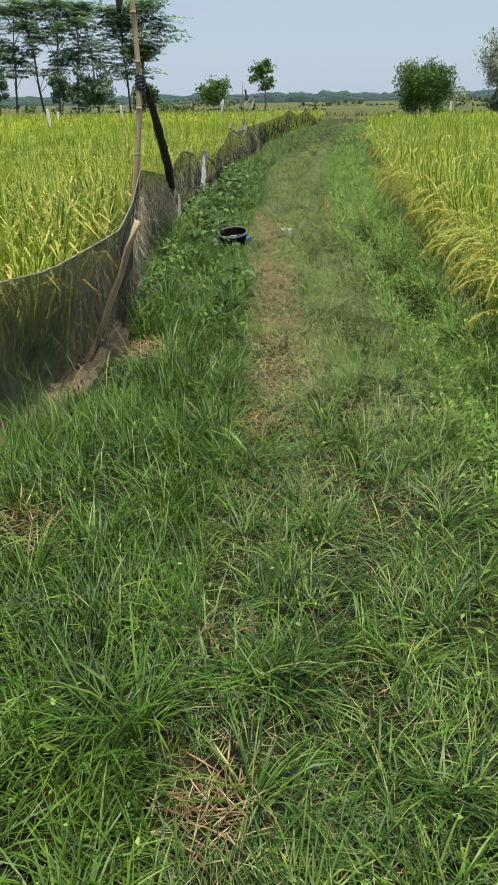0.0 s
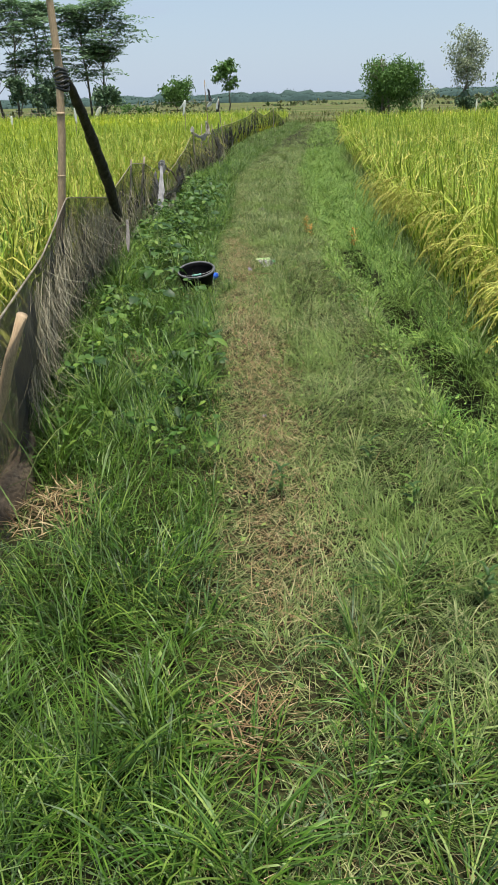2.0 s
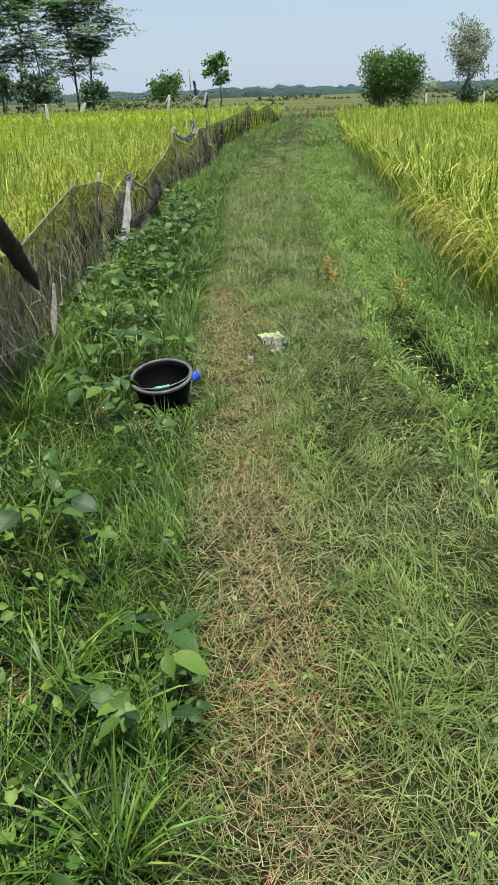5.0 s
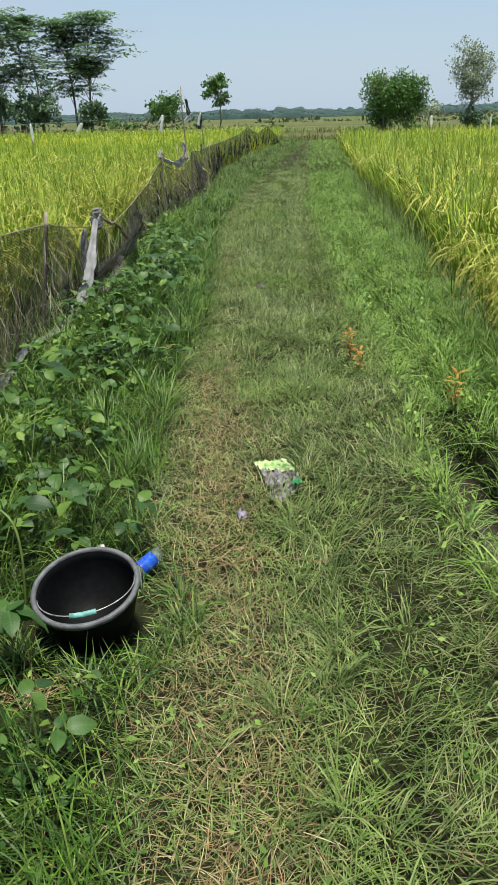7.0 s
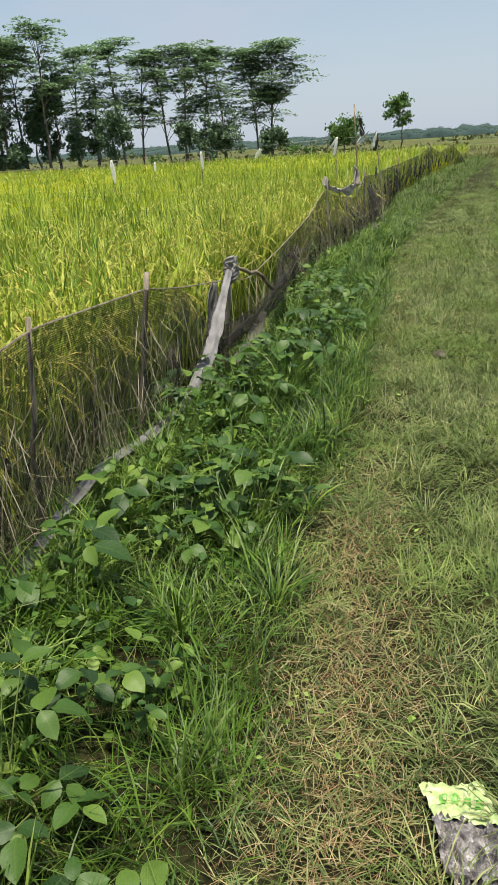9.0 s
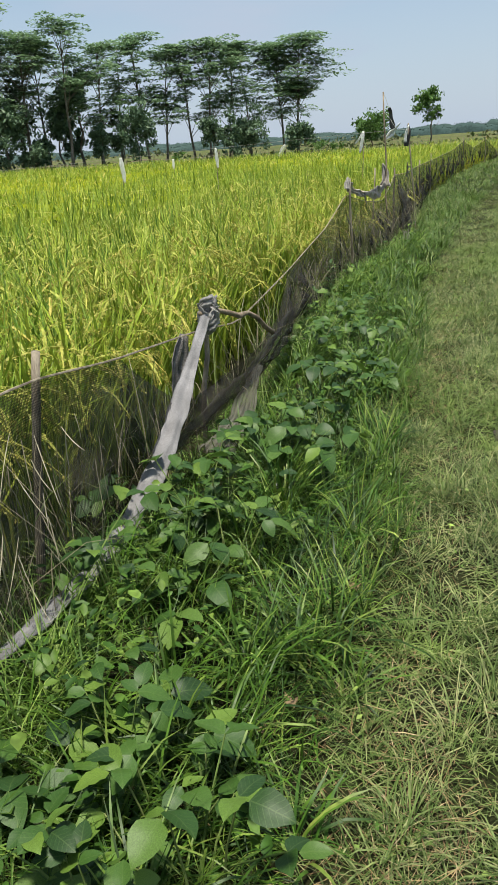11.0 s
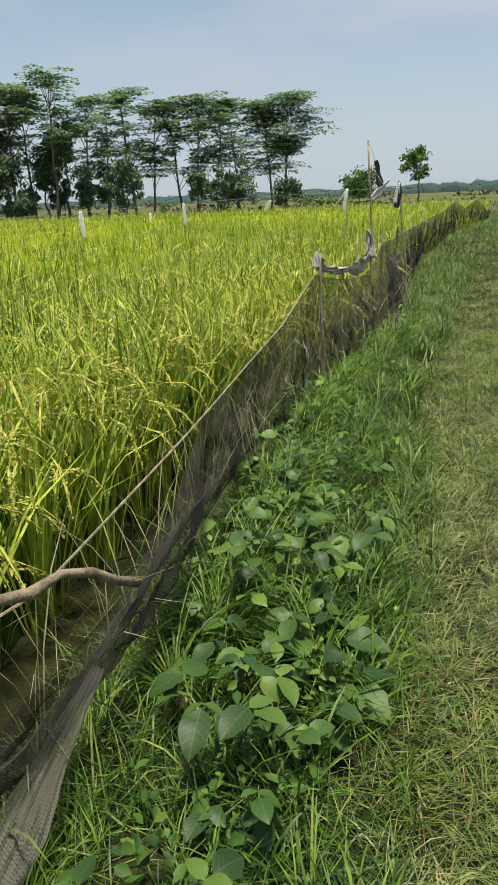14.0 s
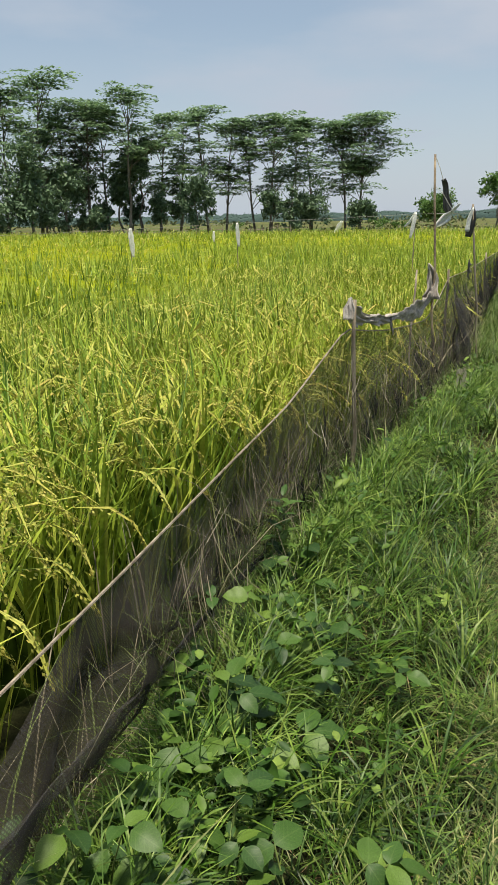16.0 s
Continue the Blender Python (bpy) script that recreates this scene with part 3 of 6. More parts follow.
def build_mud():
    """The wet bed of the ditch."""
    bm = bmesh.new()
    rows = []
    for y in np.arange(6.3, 11.2, 0.06):
        d, half = float(DITCH(y)), max(0.02, float(WET(y)) - 0.35) * (1.15 + 0.5 * noise.noise(Vector((3, y * 6, 0))))
        rows.append([bm.verts.new((d + s * half, y, float(lift(d + s * half, y)) + 0.012 + 0.010 * noise.noise(Vector((s * 20, y * 9, 0))))) for s in (-0.15, -0.10, -0.05, 0, 0.05, 0.10, 0.15)])
    for a, b in zip(rows, rows[1:]):
        for j in range(6):
            bm.faces.new((a[j], a[j + 1], b[j + 1], b[j]))
    tagged(part("mud", bm, M_MUD, smooth=True), "wet black mud along the ditch bed", "mud", kind="structure")


build_mud()


def build_earth():
    """Bare brown earth under the slumped end of the net."""
    bm = bmesh.new()
    rows = []
    for y in np.arange(1.6, 5.6, 0.07):
        f, w = float(FENCE(y)), 0.58 * min(1.0, (5.65 - y) / 0.8)
        row = []
        for u in np.linspace(0, 1, 14):
            x = f + 0.06 - w * u + 0.04 * noise.noise(Vector((u * 3, y * 3, 5)))
            lump = 0.05 * noise.noise(Vector((x * 9, y * 9, 1))) + 0.02 * noise.noise(Vector((x * 30, y * 30, 2)))
            row.append(bm.verts.new((x, y, float(lift(x, y)) + (0.045 + 0.10 * math.sin(math.pi * u) + lump) * (0 < u < 1) - 0.02 * (u in (0, 1)))))
        rows.append(row)
    for a, b in zip(rows, rows[1:]):
        for j in range(13):
            bm.faces.new((a[j], a[j + 1], b[j + 1], b[j]))
    tagged(part("bare_earth", bm, M_EARTH, smooth=True), "bare crumbled brown earth heaped under the netting", "earth", kind="structure")


build_earth()


# ---- trees ----
def dense_crown(soup, centre, radii, clumps, per, size, slot=0, seed=0):
    """Leaves in many uneven clumps spread through an egg-shaped space."""
    c = np.array(centre, float)
    # the crown is made of several boughs of uneven size
    k = 9
    way = RNG.normal(0, 1, (k, 3))
    way /= np.linalg.norm(way, axis=1, keepdims=True)
    bough = way * RNG.uniform(0.25, 0.72, k)[:, None]
    broad = RNG.uniform(0.28, 0.52, k)
    pick = RNG.integers(0, k, clumps)
    dirs = RNG.normal(0, 1, (clumps, 3))
    dirs /= np.linalg.norm(dirs, axis=1, keepdims=True)
    at = c + (bough[pick] + dirs * broad[pick][:, None] * (RNG.uniform(0.1, 1.0, clumps) ** 0.5)[:, None]) * np.array(radii)
    own = RNG.uniform(0.10, 0.20, clumps) * min(radii)
    pts = np.repeat(at, per, 0) + np.clip(RNG.normal(0, 1, (clumps * per, 3)), -1.7, 1.7) * np.repeat(own, per)[:, None] * np.array([1, 1, 0.7])
    leaflets(soup, pts, 0.8, rnd(0.6, 1.3, len(pts)) * size, 0.5, slot)


def feathery_tree(place, height, spread, lean, pads, seed, label, group="tall trees beyond the paddy", tier=0.72):
    """A tall thin tree whose limbs fork out into flat layered sprays of leaf."""
    rng = random.Random(seed)
    tree = root("tree", place, label, "tree", group)
    bm = bmesh.new()
    top = Vector((lean[0], lean[1], height * 0.93))
    trunk = [Vector((0, 0, -0.4)).lerp(top, i / 7) + Vector((rng.uniform(-1, 1), rng.uniform(-1, 1), 0)) * 0.012 * height * math.sin(math.pi * i / 7) for i in range(8)]
    tube(bm, trunk, [height * 0.0125 * (1 - 0.82 * i / 7) for i in range(8)], 7)
    soup = Soup()
    for i in range(pads):
        az = i * 2.4 + rng.uniform(-0.6, 0.6)
        s = 1.0 - (0.22 + tier * 0.55) * rng.random() ** 1.5
        broad = np.interp(s, [0.45, 0.62, 0.80, 0.93, 1.0], [0.75, 1.0, 1.0, 0.80, 0.45])
        reach = spread * broad * rng.uniform(0.25, 1.05)
        base = trunk[0].lerp(trunk[-1], min(0.98, max(0.25, s - 0.05 - 0.10 * rng.random() - 0.12 * reach / spread)))
        end = Vector((lean[0] * s + reach * math.cos(az), lean[1] * s + reach * math.sin(az), height * (s - 0.03 * (reach / spread) ** 2)))
        mid = base.lerp(end, 0.55) + Vector((0, 0, 0.02 * height * rng.uniform(0.3, 1)))
        tube(bm, [base, base.lerp(mid, 0.6), mid, end], [height * 0.0036, height * 0.0028, height * 0.002, height * 0.0008], 5)
        for j in range(4):
            q = mid.lerp(end, 0.1 + 0.95 * j / 3) + Vector((rng.gauss(0, 0.09), rng.gauss(0, 0.09), 0.02 * rng.gauss(0, 1))) * spread
            n, r = 64, spread * rng.uniform(0.18, 0.34)
            a, rad = rnd(0, 2 * math.pi, n), np.sqrt(rnd(0, 1, n)) * r
            ca, sa = math.cos(az), math.sin(az)
            pts = np.stack([q.x + rad * (1.4 * np.cos(a) * ca - np.sin(a) * sa), q.y + rad * (1.4 * np.cos(a) * sa + np.sin(a) * ca), q.z + 0.10 + RNG.normal(0, 0.07, n) - 0.20 * (rad / r) ** 2 * r], -1)
            leaflets(soup, pts, 0.22, rnd(0.36, 0.72, n), 0.45, droop=0.05)
    part("trunk", bm, M_BARK, tree, smooth=True)
    hang("crown", soup.mesh("crown", [M_SENGON]), None, tree)
    return tree


def round_tree(place, height, radii, clumps, leaf, material, seed, label, group="", bare=0.3, stems=1, per=30):
    rng = random.Random(seed)
    tree = root("tree", place, label, "tree", group)
    bm = bmesh.new()
    for s in range(stems):
        foot = Vector((rng.uniform(-0.2, 0.2) * (stems > 1) * radii[0], rng.uniform(-0.2, 0.2) * (stems > 1) * radii[0], -0.3))
        head = Vector((rng.uniform(-0.3, 0.3) * radii[0] * (stems > 1), 0, height * 0.72))
        tube(bm, wobble(foot, head, 6, 0.05 * height / stems, seed + s), [height * 0.018 * (1 - 0.8 * i / 6) for i in range(7)], 7)
        for i in range(5):
            a, b = foot.lerp(head, 0.4 + 0.12 * i), rng.uniform(0, 6.28)
            tube(bm, wobble(a, a + Vector((math.cos(b) * radii[0] * 0.6, math.sin(b) * radii[1] * 0.7, height * (0.18 - 0.035 * i))), 3, 0.1, seed * 7 + i),
                 [height * 0.006, height * 0.005, height * 0.003, height * 0.0015], 5)
    part("trunk", bm, M_BARK, tree, smooth=True)
    soup = Soup()
    mid = height * (1 + bare) / 2
    dense_crown(soup, (0, 0, mid), (radii[0], radii[1], height * (1 - bare) / 2), clumps, per, leaf)
    hang("crown", soup.mesh("crown", [material]), None, tree)
    return tree


def along(bearing, far, eye=(-0.77, 14.4)):
    """A place on the ground at that bearing from +y, to the right, and distance."""
    return (eye[0] + far * math.sin(radians(bearing)), eye[1] + far * math.cos(radians(bearing)), -0.2)


FEATHER = "tall slender tree with feathery layered dark green crown"
for i, (b, far, h, spread, lx, pads) in enumerate([
        (-38.6, 96, 17.0, 5.0, 0.5, 18), (-36.4, 92, 17.0, 5.0, 0.8, 20), (-34.6, 96, 15.0, 4.6, -0.6, 18), (-33.2, 94, 15.2, 4.6, 0.6, 18), (-31.8, 98, 14.6, 4.2, -0.8, 16),
        (-30.4, 92, 15.6, 4.8, 0.4, 14), (-28.3, 98, 13.8, 4.6, 0.8, 18), (-26.9, 104, 14.6, 3.8, 0.9, 11), (-24.9, 100, 14.8, 4.4, -1.2, 14),
        (-23.7, 104, 13.8, 4.4, 1.0, 14), (-21.6, 106, 14.2, 4.6, -1.6, 18), (-20.6, 104, 14.2, 4.4, 0.8, 20), (-19.2, 108, 14.0, 4.6, 1.0, 20), (-17.6, 112, 13.4, 3.8, -1.0, 9),
        (-15.3, 110, 14.0, 4.6, -0.8, 26), (-14.4, 108, 14.6, 5.4, 0.6, 36)]):
    feathery_tree(along(b, far), h, spread, (lx, 0.3), pads, 20 + i, FEATHER)
DENSE = "dense dark green leafy tree at the paddy's far edge"
for i, (b, far, h, rx, clumps, bare) in enumerate([
        (-39.5, 84, 11.5, 4.6, 120, 0.0), (-37.0, 86, 10.0, 3.2, 90, 0.0), (-34.8, 90, 9.5, 2.6, 60, 0.05), (-32.4, 94, 5.5, 1.7, 34, 0.05), (-29.6, 96, 11.5, 2.9, 60, 0.45), (-28.2, 94, 6.0, 1.8, 34, 0.02),
        (-36.0, 100, 9.0, 2.6, 50, 0.2), (-33.6, 98, 10.0, 2.6, 50, 0.3), (-31.0, 96, 9.0, 2.4, 44, 0.25), (-30.2, 98, 6.5, 1.8, 36, 0.05), (-26.8, 98, 7.5, 2.0, 36, 0.2), (-33.0, 90, 4.0, 2.0, 36, 0.0), (-35.6, 88, 5.0, 2.4, 40, 0.0),
        (-25.7, 92, 8.0, 2.2, 56, 0.02), (-20.4, 100, 6.0, 1.7, 36, 0.05), (-19.0, 100, 5.5, 1.6, 34, 0.02), (-17.7, 104, 7.5, 3.0, 64, 0.06), (-14.2, 104, 4.6, 2.3, 50, 0.0)]):
    round_tree(along(b, far), h, (rx, rx), int(clumps * 1.4), 0.5, M_DARKTREE, 60 + i, DENSE, "dark trees among the tall ones", bare)

E0 = (0.225, 3.4)
round_tree(along(-8.75, 90, E0), 4.4, (2.1, 2.1), 80, 0.38, M_BUSH, 81, "small round green tree on the field's edge", bare=0.12, per=26)
round_tree(along(-5.2, 92, E0), 6.0, (1.5, 1.4), 60, 0.36, M_BUSH, 82, "slim young tree with an open crown", bare=0.28, per=26)
round_tree(along(5.5, 61, E0), 5.7, (2.25, 2.0), 330, 0.20, M_BUSH, 83, "broad green thicket tree with many stems", bare=0.0, stems=4, per=46)
round_tree(along(8.0, 63, E0), 2.9, (1.5, 1.3), 30, 0.2, M_GREYTREE, 84, "small sparse tree beside the thicket", bare=0.2, per=14)
round_tree(along(10.5, 68, E0), 7.4, (1.9, 1.7), 190, 0.2, M_GREYTREE, 85, "tall grey-green tree with a thin crown", bare=0.18, per=26)
round_tree(along(10.7, 67.5, E0), 2.2, (1.2, 1.0), 30, 0.3, M_DARKTREE, 86, "low dark shrub under a tall tree", bare=0.0, per=24)
round_tree(along(14.0, 64, E0), 3.9, (2.4, 2.2), 150, 0.22, M_BUSH, 87, "rounded green tree past the rice", bare=0.02)
round_tree(along(16.2, 62, E0), 4.6, (2.6, 2.2), 160, 0.22, M_BUSH, 88, "rounded green tree past the rice", bare=0.02)
for i, (b, far, h, r) in enumerate([(6.9, 60, 1.3, 1.2), (4.2, 60, 1.0, 1.0), (-12.9, 103, 1.8, 1.8), (-11.6, 106, 1.3, 1.6), (-23.0, 98, 1.6, 1.8), (12.3, 64, 1.2, 1.4)]):
    round_tree(along(b, far, E0 if i in (0, 1, 5) else (-0.77, 14.4)), h, (r, r), 22, 0.28, M_BUSH, 95 + i, "low shrub at the field's edge", "low shrubs", bare=0.0, per=22)


def build_woods():
    """Belts of trees on the horizon: uneven ridges, one behind another, with a rough edge of leaf."""
    soup = Soup()
    for b0, b1, far, base, swing, seed in ((-50, 34, 620, 2.2, 3.4, 1), (-50, 34, 760, 4.0, 4.6, 2), (-50, 34, 900, 5.4, 4.4, 3), (-13, 3, 540, 1.5, 4.6, 4)):
        b = np.arange(b0, b1, 0.10)
        h = base + swing * (0.45 * grainy(b, b * 0, 2.6, seed) + 0.55 * grainy(b, b * 0, 0.7, seed + 5) ** 2) + 2.0 * (grainy(b, b * 0, 0.28, seed + 9) - 0.4)
        if seed == 4:
            h = h * np.sin(np.pi * (b - b0) / (b1 - b0)) ** 0.5
        x, y = far * np.sin(np.radians(b)), 14 + far * np.cos(np.radians(b))
        deep = 1 + 14 / far
        rings = [np.stack([x * q, 14 + (y - 14) * q, z], -1) for q, z in ((1, h * 0 - 1), (1.002, h * 0.55), (1.006, h * 0.85), (deep, h), (deep * 1.02, h * 0 - 1))]
        n, k = len(b), len(rings)
        v = np.stack(rings, 1).reshape(-1, 3)
        idx = np.arange(n * k).reshape(n, k)
        soup.add(v, np.stack([idx[:-1, :-1], idx[1:, :-1], idx[1:, 1:], idx[:-1, 1:]], -1).reshape(-1, 4))
        m = n * 2
        pick = RNG.integers(0, n, m)
        up = rnd(0.9, 1.05, m)
        pts = np.stack([x[pick] + RNG.normal(0, 1.0, m), y[pick] + RNG.normal(0, 1.0, m), h[pick] * up + 0.2], -1)
        leaflets(soup, pts, 1.0, rnd(0.5, 1.2, m), 0.7)
    # hedges across the far fields
    hedge = Soup()
    for far, h, n in ((118, 0.7, 1500), (150, 1.0, 1500), (200, 1.3, 1500), (280, 2.0, 1600), (380, 2.6, 1600)):
        b = np.radians(rnd(-48, 34, n))
        ok = grainy(b * 57, b * 0, 4.0, far) > 0.45
        b = b[ok]
        f = far + RNG.normal(0, 3, len(b))
        pts = np.stack([f * np.sin(b), 14 + f * np.cos(b), -0.2 + rnd(0.05, 1, len(b)) * h * grainy(b * 57, b * 0, 0.7, far + 1)], -1)
        leaflets(hedge, pts, 0.9, rnd(0.5, 1.2, len(b)) * far / 160, 0.6)
    hedge.thing("hedges", [M_HEDGE], "low olive hedges and weeds across far fields", "hedge")
    soup.thing("woods", [M_WOODS], "long belt of woods on the horizon, tinted blue-green for haze", "woods")
    # rough grass on the bunds that end the paddies
    rough = Soup()
    for x0, x1, y0, y1, n in ((-75, -3, 74.5, 79, 5200), (1, 45, 58.5, 62, 4200), (-8, 1, 56, 62, 1400), (-60, 45, 84, 96, 3600)):
        x, y = rnd(x0, x1, n), rnd(y0, y1, n)
        blades(rough, x, y, np.full(n, -0.2), rnd(0, 6.283, n), rnd(0.3, 0.8, n), rnd(0.05, 0.12, n), rnd(0.05, 0.5, n), rnd(0.2, 1.2, n), 2)
    rough.thing("bund_grass", [M_BUND], "rough olive grass on the bunds past the paddies", "grass")


build_woods()


# ---- rice ----
def along_stem(stems, s):
    """The place at s (0 to 1) along each stem, one or several to a stem."""
    seg = stems.shape[1] - 1
    s = s * seg
    i = np.clip(s.astype(int), 0, seg - 1)
    f = (s - i)[..., None]
    return np.take_along_axis(stems, i[..., None].repeat(3, -1), 1) * (1 - f) + np.take_along_axis(stems, (i + 1)[..., None].repeat(3, -1), 1) * f


def diamonds(soup, at, along_way, size, slot):
    """Grains: small pointed scales lying along their strand."""
    m = len(at)
    d = along_way + RNG.normal(0, 0.45, at.shape)
    d /= np.linalg.norm(d, axis=1, keepdims=True) + 1e-9
    side = np.cross(d, RNG.normal(0, 1, at.shape))
    side /= np.linalg.norm(side, axis=1, keepdims=True) + 1e-9
    d = d * (size * rnd(0.8, 1.2, m))[:, None] * 0.5
    side = side * size * 0.28
    v = np.stack([at - d, at + side, at + d, at - side], 1).reshape(-1, 3)
    soup.add(v, (np.arange(m) * 4)[:, None] + np.array([0, 1, 2, 3]), None, slot)


def ears(soup, stems, az, grains, grain_size, ribbons):
    """Each ear: grains set close about the drooping end of its stem, or farther off one tapering arc."""
    n = stems.shape[0]
    if ribbons:
        # the close-packed core of the ear, following its stem down
        p = along_stem(stems, np.tile(np.array([0.76, 0.84, 0.92, 0.999]), (n, 1)))
        turn = az + RNG.normal(math.pi / 2, 0.6, n)
        side = np.stack([np.cos(turn), np.sin(turn), rnd(-0.4, 0.4, n)], -1)[:, None] * (rnd(0.8, 1.25, n) * ribbons / 2)[:, None, None] * np.array([0.35, 1.0, 0.9, 0.2])[None, :, None]
        verts = np.stack([p - side, p + side], 2).reshape(-1, 3)
        first = (np.arange(n) * 8)[:, None]
        soup.add(verts, np.concatenate([first + np.array([2 * i, 2 * i + 1, 2 * i + 3, 2 * i + 2]) for i in range(3)]), None, 1)
    if grains:
        s = 0.78 + 0.219 * RNG.uniform(0, 1, (n, grains)) ** 0.85
        g = along_stem(stems, s)
        way = along_stem(stems, np.minimum(s + 0.03, 0.999)) - along_stem(stems, s - 0.03)
        way /= np.linalg.norm(way, axis=2, keepdims=True) + 1e-9
        spread = (0.0080 * (1.25 - (s - 0.78) / 0.25))[..., None]
        g = g + RNG.normal(0, 1, g.shape) * spread + np.array([0, 0, -0.012])
        way = way + np.array([0, 0, -0.5])
        diamonds(soup, g.reshape(-1, 3), way.reshape(-1, 3), grain_size, 1)


def rice(soup, x, y, leaves, ear_count, tall, wide, seg, ear_seg, grains=0, grain_size=0.01, ribbons=0.0, out=None):
    n = len(x)
    if not n:
        return
    z = lift(x, y)

    def rep(a, k):
        return np.repeat(a, k)

    def hill(k):
        """Feet of k shoots on each plant."""
        az = rnd(0, 2 * math.pi, n * k)
        off = rnd(0.0, 0.05, n * k) * wide
        high = rep(tall * (0.87 + 0.26 * grainy(x, y, 1.3, 5)), k)
        return rep(x, k) + off * np.cos(az), rep(y, k) + off * np.sin(az), rep(z, k), az, high

    k = leaves
    bx, by, bz, az, high = hill(k)
    blades(soup, bx, by, bz, az, high * rnd(0.70, 1.2, n * k), rnd(0.012, 0.024, n * k) * wide, rnd(0.03, 0.30, n * k), rnd(0.05, 1.15, n * k), seg, 1.8, 0, False)
    k = ear_count
    some = rnd(0, 1, n) < 0.30 + 1.0 * grainy(x, y, 0.9, 77)
    x, y, z, n = x[some], y[some], z[some], int(some.sum())
    bx, by, bz, az, high = hill(k)
    lean = rnd(0.03, 0.16, n * k)
    if out is not None:
        # the outer rows lean out over the edge
        rim = rep(out[1][some], k)
        az = np.where(rim > rnd(0, 1, n * k), out[0] + RNG.normal(0, 0.8, n * k), az)
        lean = lean + 0.22 * rim * rnd(0, 1, n * k)
    st = blades(soup, bx, by, bz, az, high * rnd(1.06, 1.36, n * k), np.full(n * k, 0.004 * wide), lean, rnd(2.5, 3.4, n * k), ear_seg, 3.4, 0, False)
    ears(soup, st, az, grains, grain_size, ribbons)


def scatter(x0, x1, y0, y1, per_m2):
    n = int((x1 - x0) * (y1 - y0) * per_m2)
    return rnd(x0, x1, n), rnd(y0, y1, n)


def rows_of(x0, x1, y0, y1, gap):
    """Transplanted hills: rows with a little disorder."""
    gx, gy = np.meshgrid(np.arange(x0, x1, gap), np.arange(y0, y1, gap))
    return gx.ravel() + RNG.normal(0, 0.035, gx.size), gy.ravel() + RNG.normal(0, 0.035, gx.size)


def rice_field(name, edge, sign, y0, y1, x_far, label, tall, deep):
    soup = Soup()

    def inside(x, y, lo, hi):
        d = sign * (x - edge(y))
        return (d > lo) & (d < hi)

    # nearest rows, ear by ear
    x, y = rows_of(-6, 6, y0, 24, 0.19)
    first = inside(x, y, 0.0, deep * 0.45) & (y < (20 if sign < 0 else 13)) & (y > (9 if sign < 0 else 4))
    rice(soup, x[first], y[first], 16, 8, tall, 1.2, 4, 8, 70, 0.0140, 0.011, (math.pi, np.clip(1 - (x[first] - edge(y[first])) / 0.4, 0, 1)) if sign > 0 else None)
    ok = inside(x, y, 0.0, deep) & ~first
    rice(soup, x[ok], y[ok], 12, 5, tall, 1.4, 3, 6, 18, 0.017, 0.014)
    x, y = rows_of(-8, 8, y0, 30, 0.21)
    ok = inside(x, y, deep, 4.2) | (inside(x, y, 0.0, 4.2) & (y > 24))
    rice(soup, x[ok], y[ok], 10, 5, tall, 1.9, 2, 4, 0, 0.0, 0.015)
    # farther rows, sparser and broader
    x, y = scatter(-16, 16, y0, 44, 8)
    ok = inside(x, y, 4.2, 11) | (inside(x, y, 0.0, 11) & (y > 30))
    ok &= np.abs(x) < 4 + 1.0 * y
    rice(soup, x[ok], y[ok], 10, 2, tall, 2.3, 2, 3, 0, 0.0, 0.021)
    x, y = scatter(-60, 40, y0, y1, 2.5)
    ok = inside(x, y, 11, 70) | (inside(x, y, 0.0, 70) & (y > 44))
    ok &= (np.abs(x) < 4 + 0.95 * y) & (x < 3 + 0.36 * y)
    rice(soup, x[ok], y[ok], 7, 2, tall, 3.4, 2, 2, 0, 0.0, 0.030)
    soup.thing(name, [M_RICE, M_GRAIN], label, "rice")
    # a filled-in mass below the leaf tips, its near colour dark for inner shade
    xs = edge(np.array([y0]))[0] + sign * np.concatenate([[0.12, 0.22], np.arange(0.4, 12, 0.25), np.geomspace(12, x_far, 40)])
    ys = np.concatenate([np.arange(-12, 0, 2.0), np.arange(0, 30, 0.3), np.arange(30, y1, 1.0), [y1]])
    gx, gy = np.meshgrid(xs, ys)
    gx = gx + (edge(gy) - edge(np.array([y0]))[0])
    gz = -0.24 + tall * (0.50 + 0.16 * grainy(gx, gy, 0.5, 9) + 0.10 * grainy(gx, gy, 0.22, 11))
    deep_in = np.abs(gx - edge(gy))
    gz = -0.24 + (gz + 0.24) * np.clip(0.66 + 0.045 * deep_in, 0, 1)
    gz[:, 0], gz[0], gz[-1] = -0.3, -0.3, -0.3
    w, h = len(xs), len(ys)
    idx = np.arange(w * h).reshape(h, w)
    quads = np.stack([idx[:-1, :-1], idx[:-1, 1:], idx[1:, 1:], idx[1:, :-1]], -1).reshape(-1, 4)
    s = Soup()
    # shade between the plants is put into the near colour, paling in steps farther off
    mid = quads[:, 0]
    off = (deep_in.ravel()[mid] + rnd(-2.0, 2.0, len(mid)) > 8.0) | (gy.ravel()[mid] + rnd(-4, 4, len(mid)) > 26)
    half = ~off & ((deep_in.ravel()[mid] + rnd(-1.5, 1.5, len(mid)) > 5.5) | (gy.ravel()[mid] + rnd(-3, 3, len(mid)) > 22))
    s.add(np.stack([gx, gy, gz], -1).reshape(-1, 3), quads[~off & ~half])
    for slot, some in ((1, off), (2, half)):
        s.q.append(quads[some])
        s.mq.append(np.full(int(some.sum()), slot))
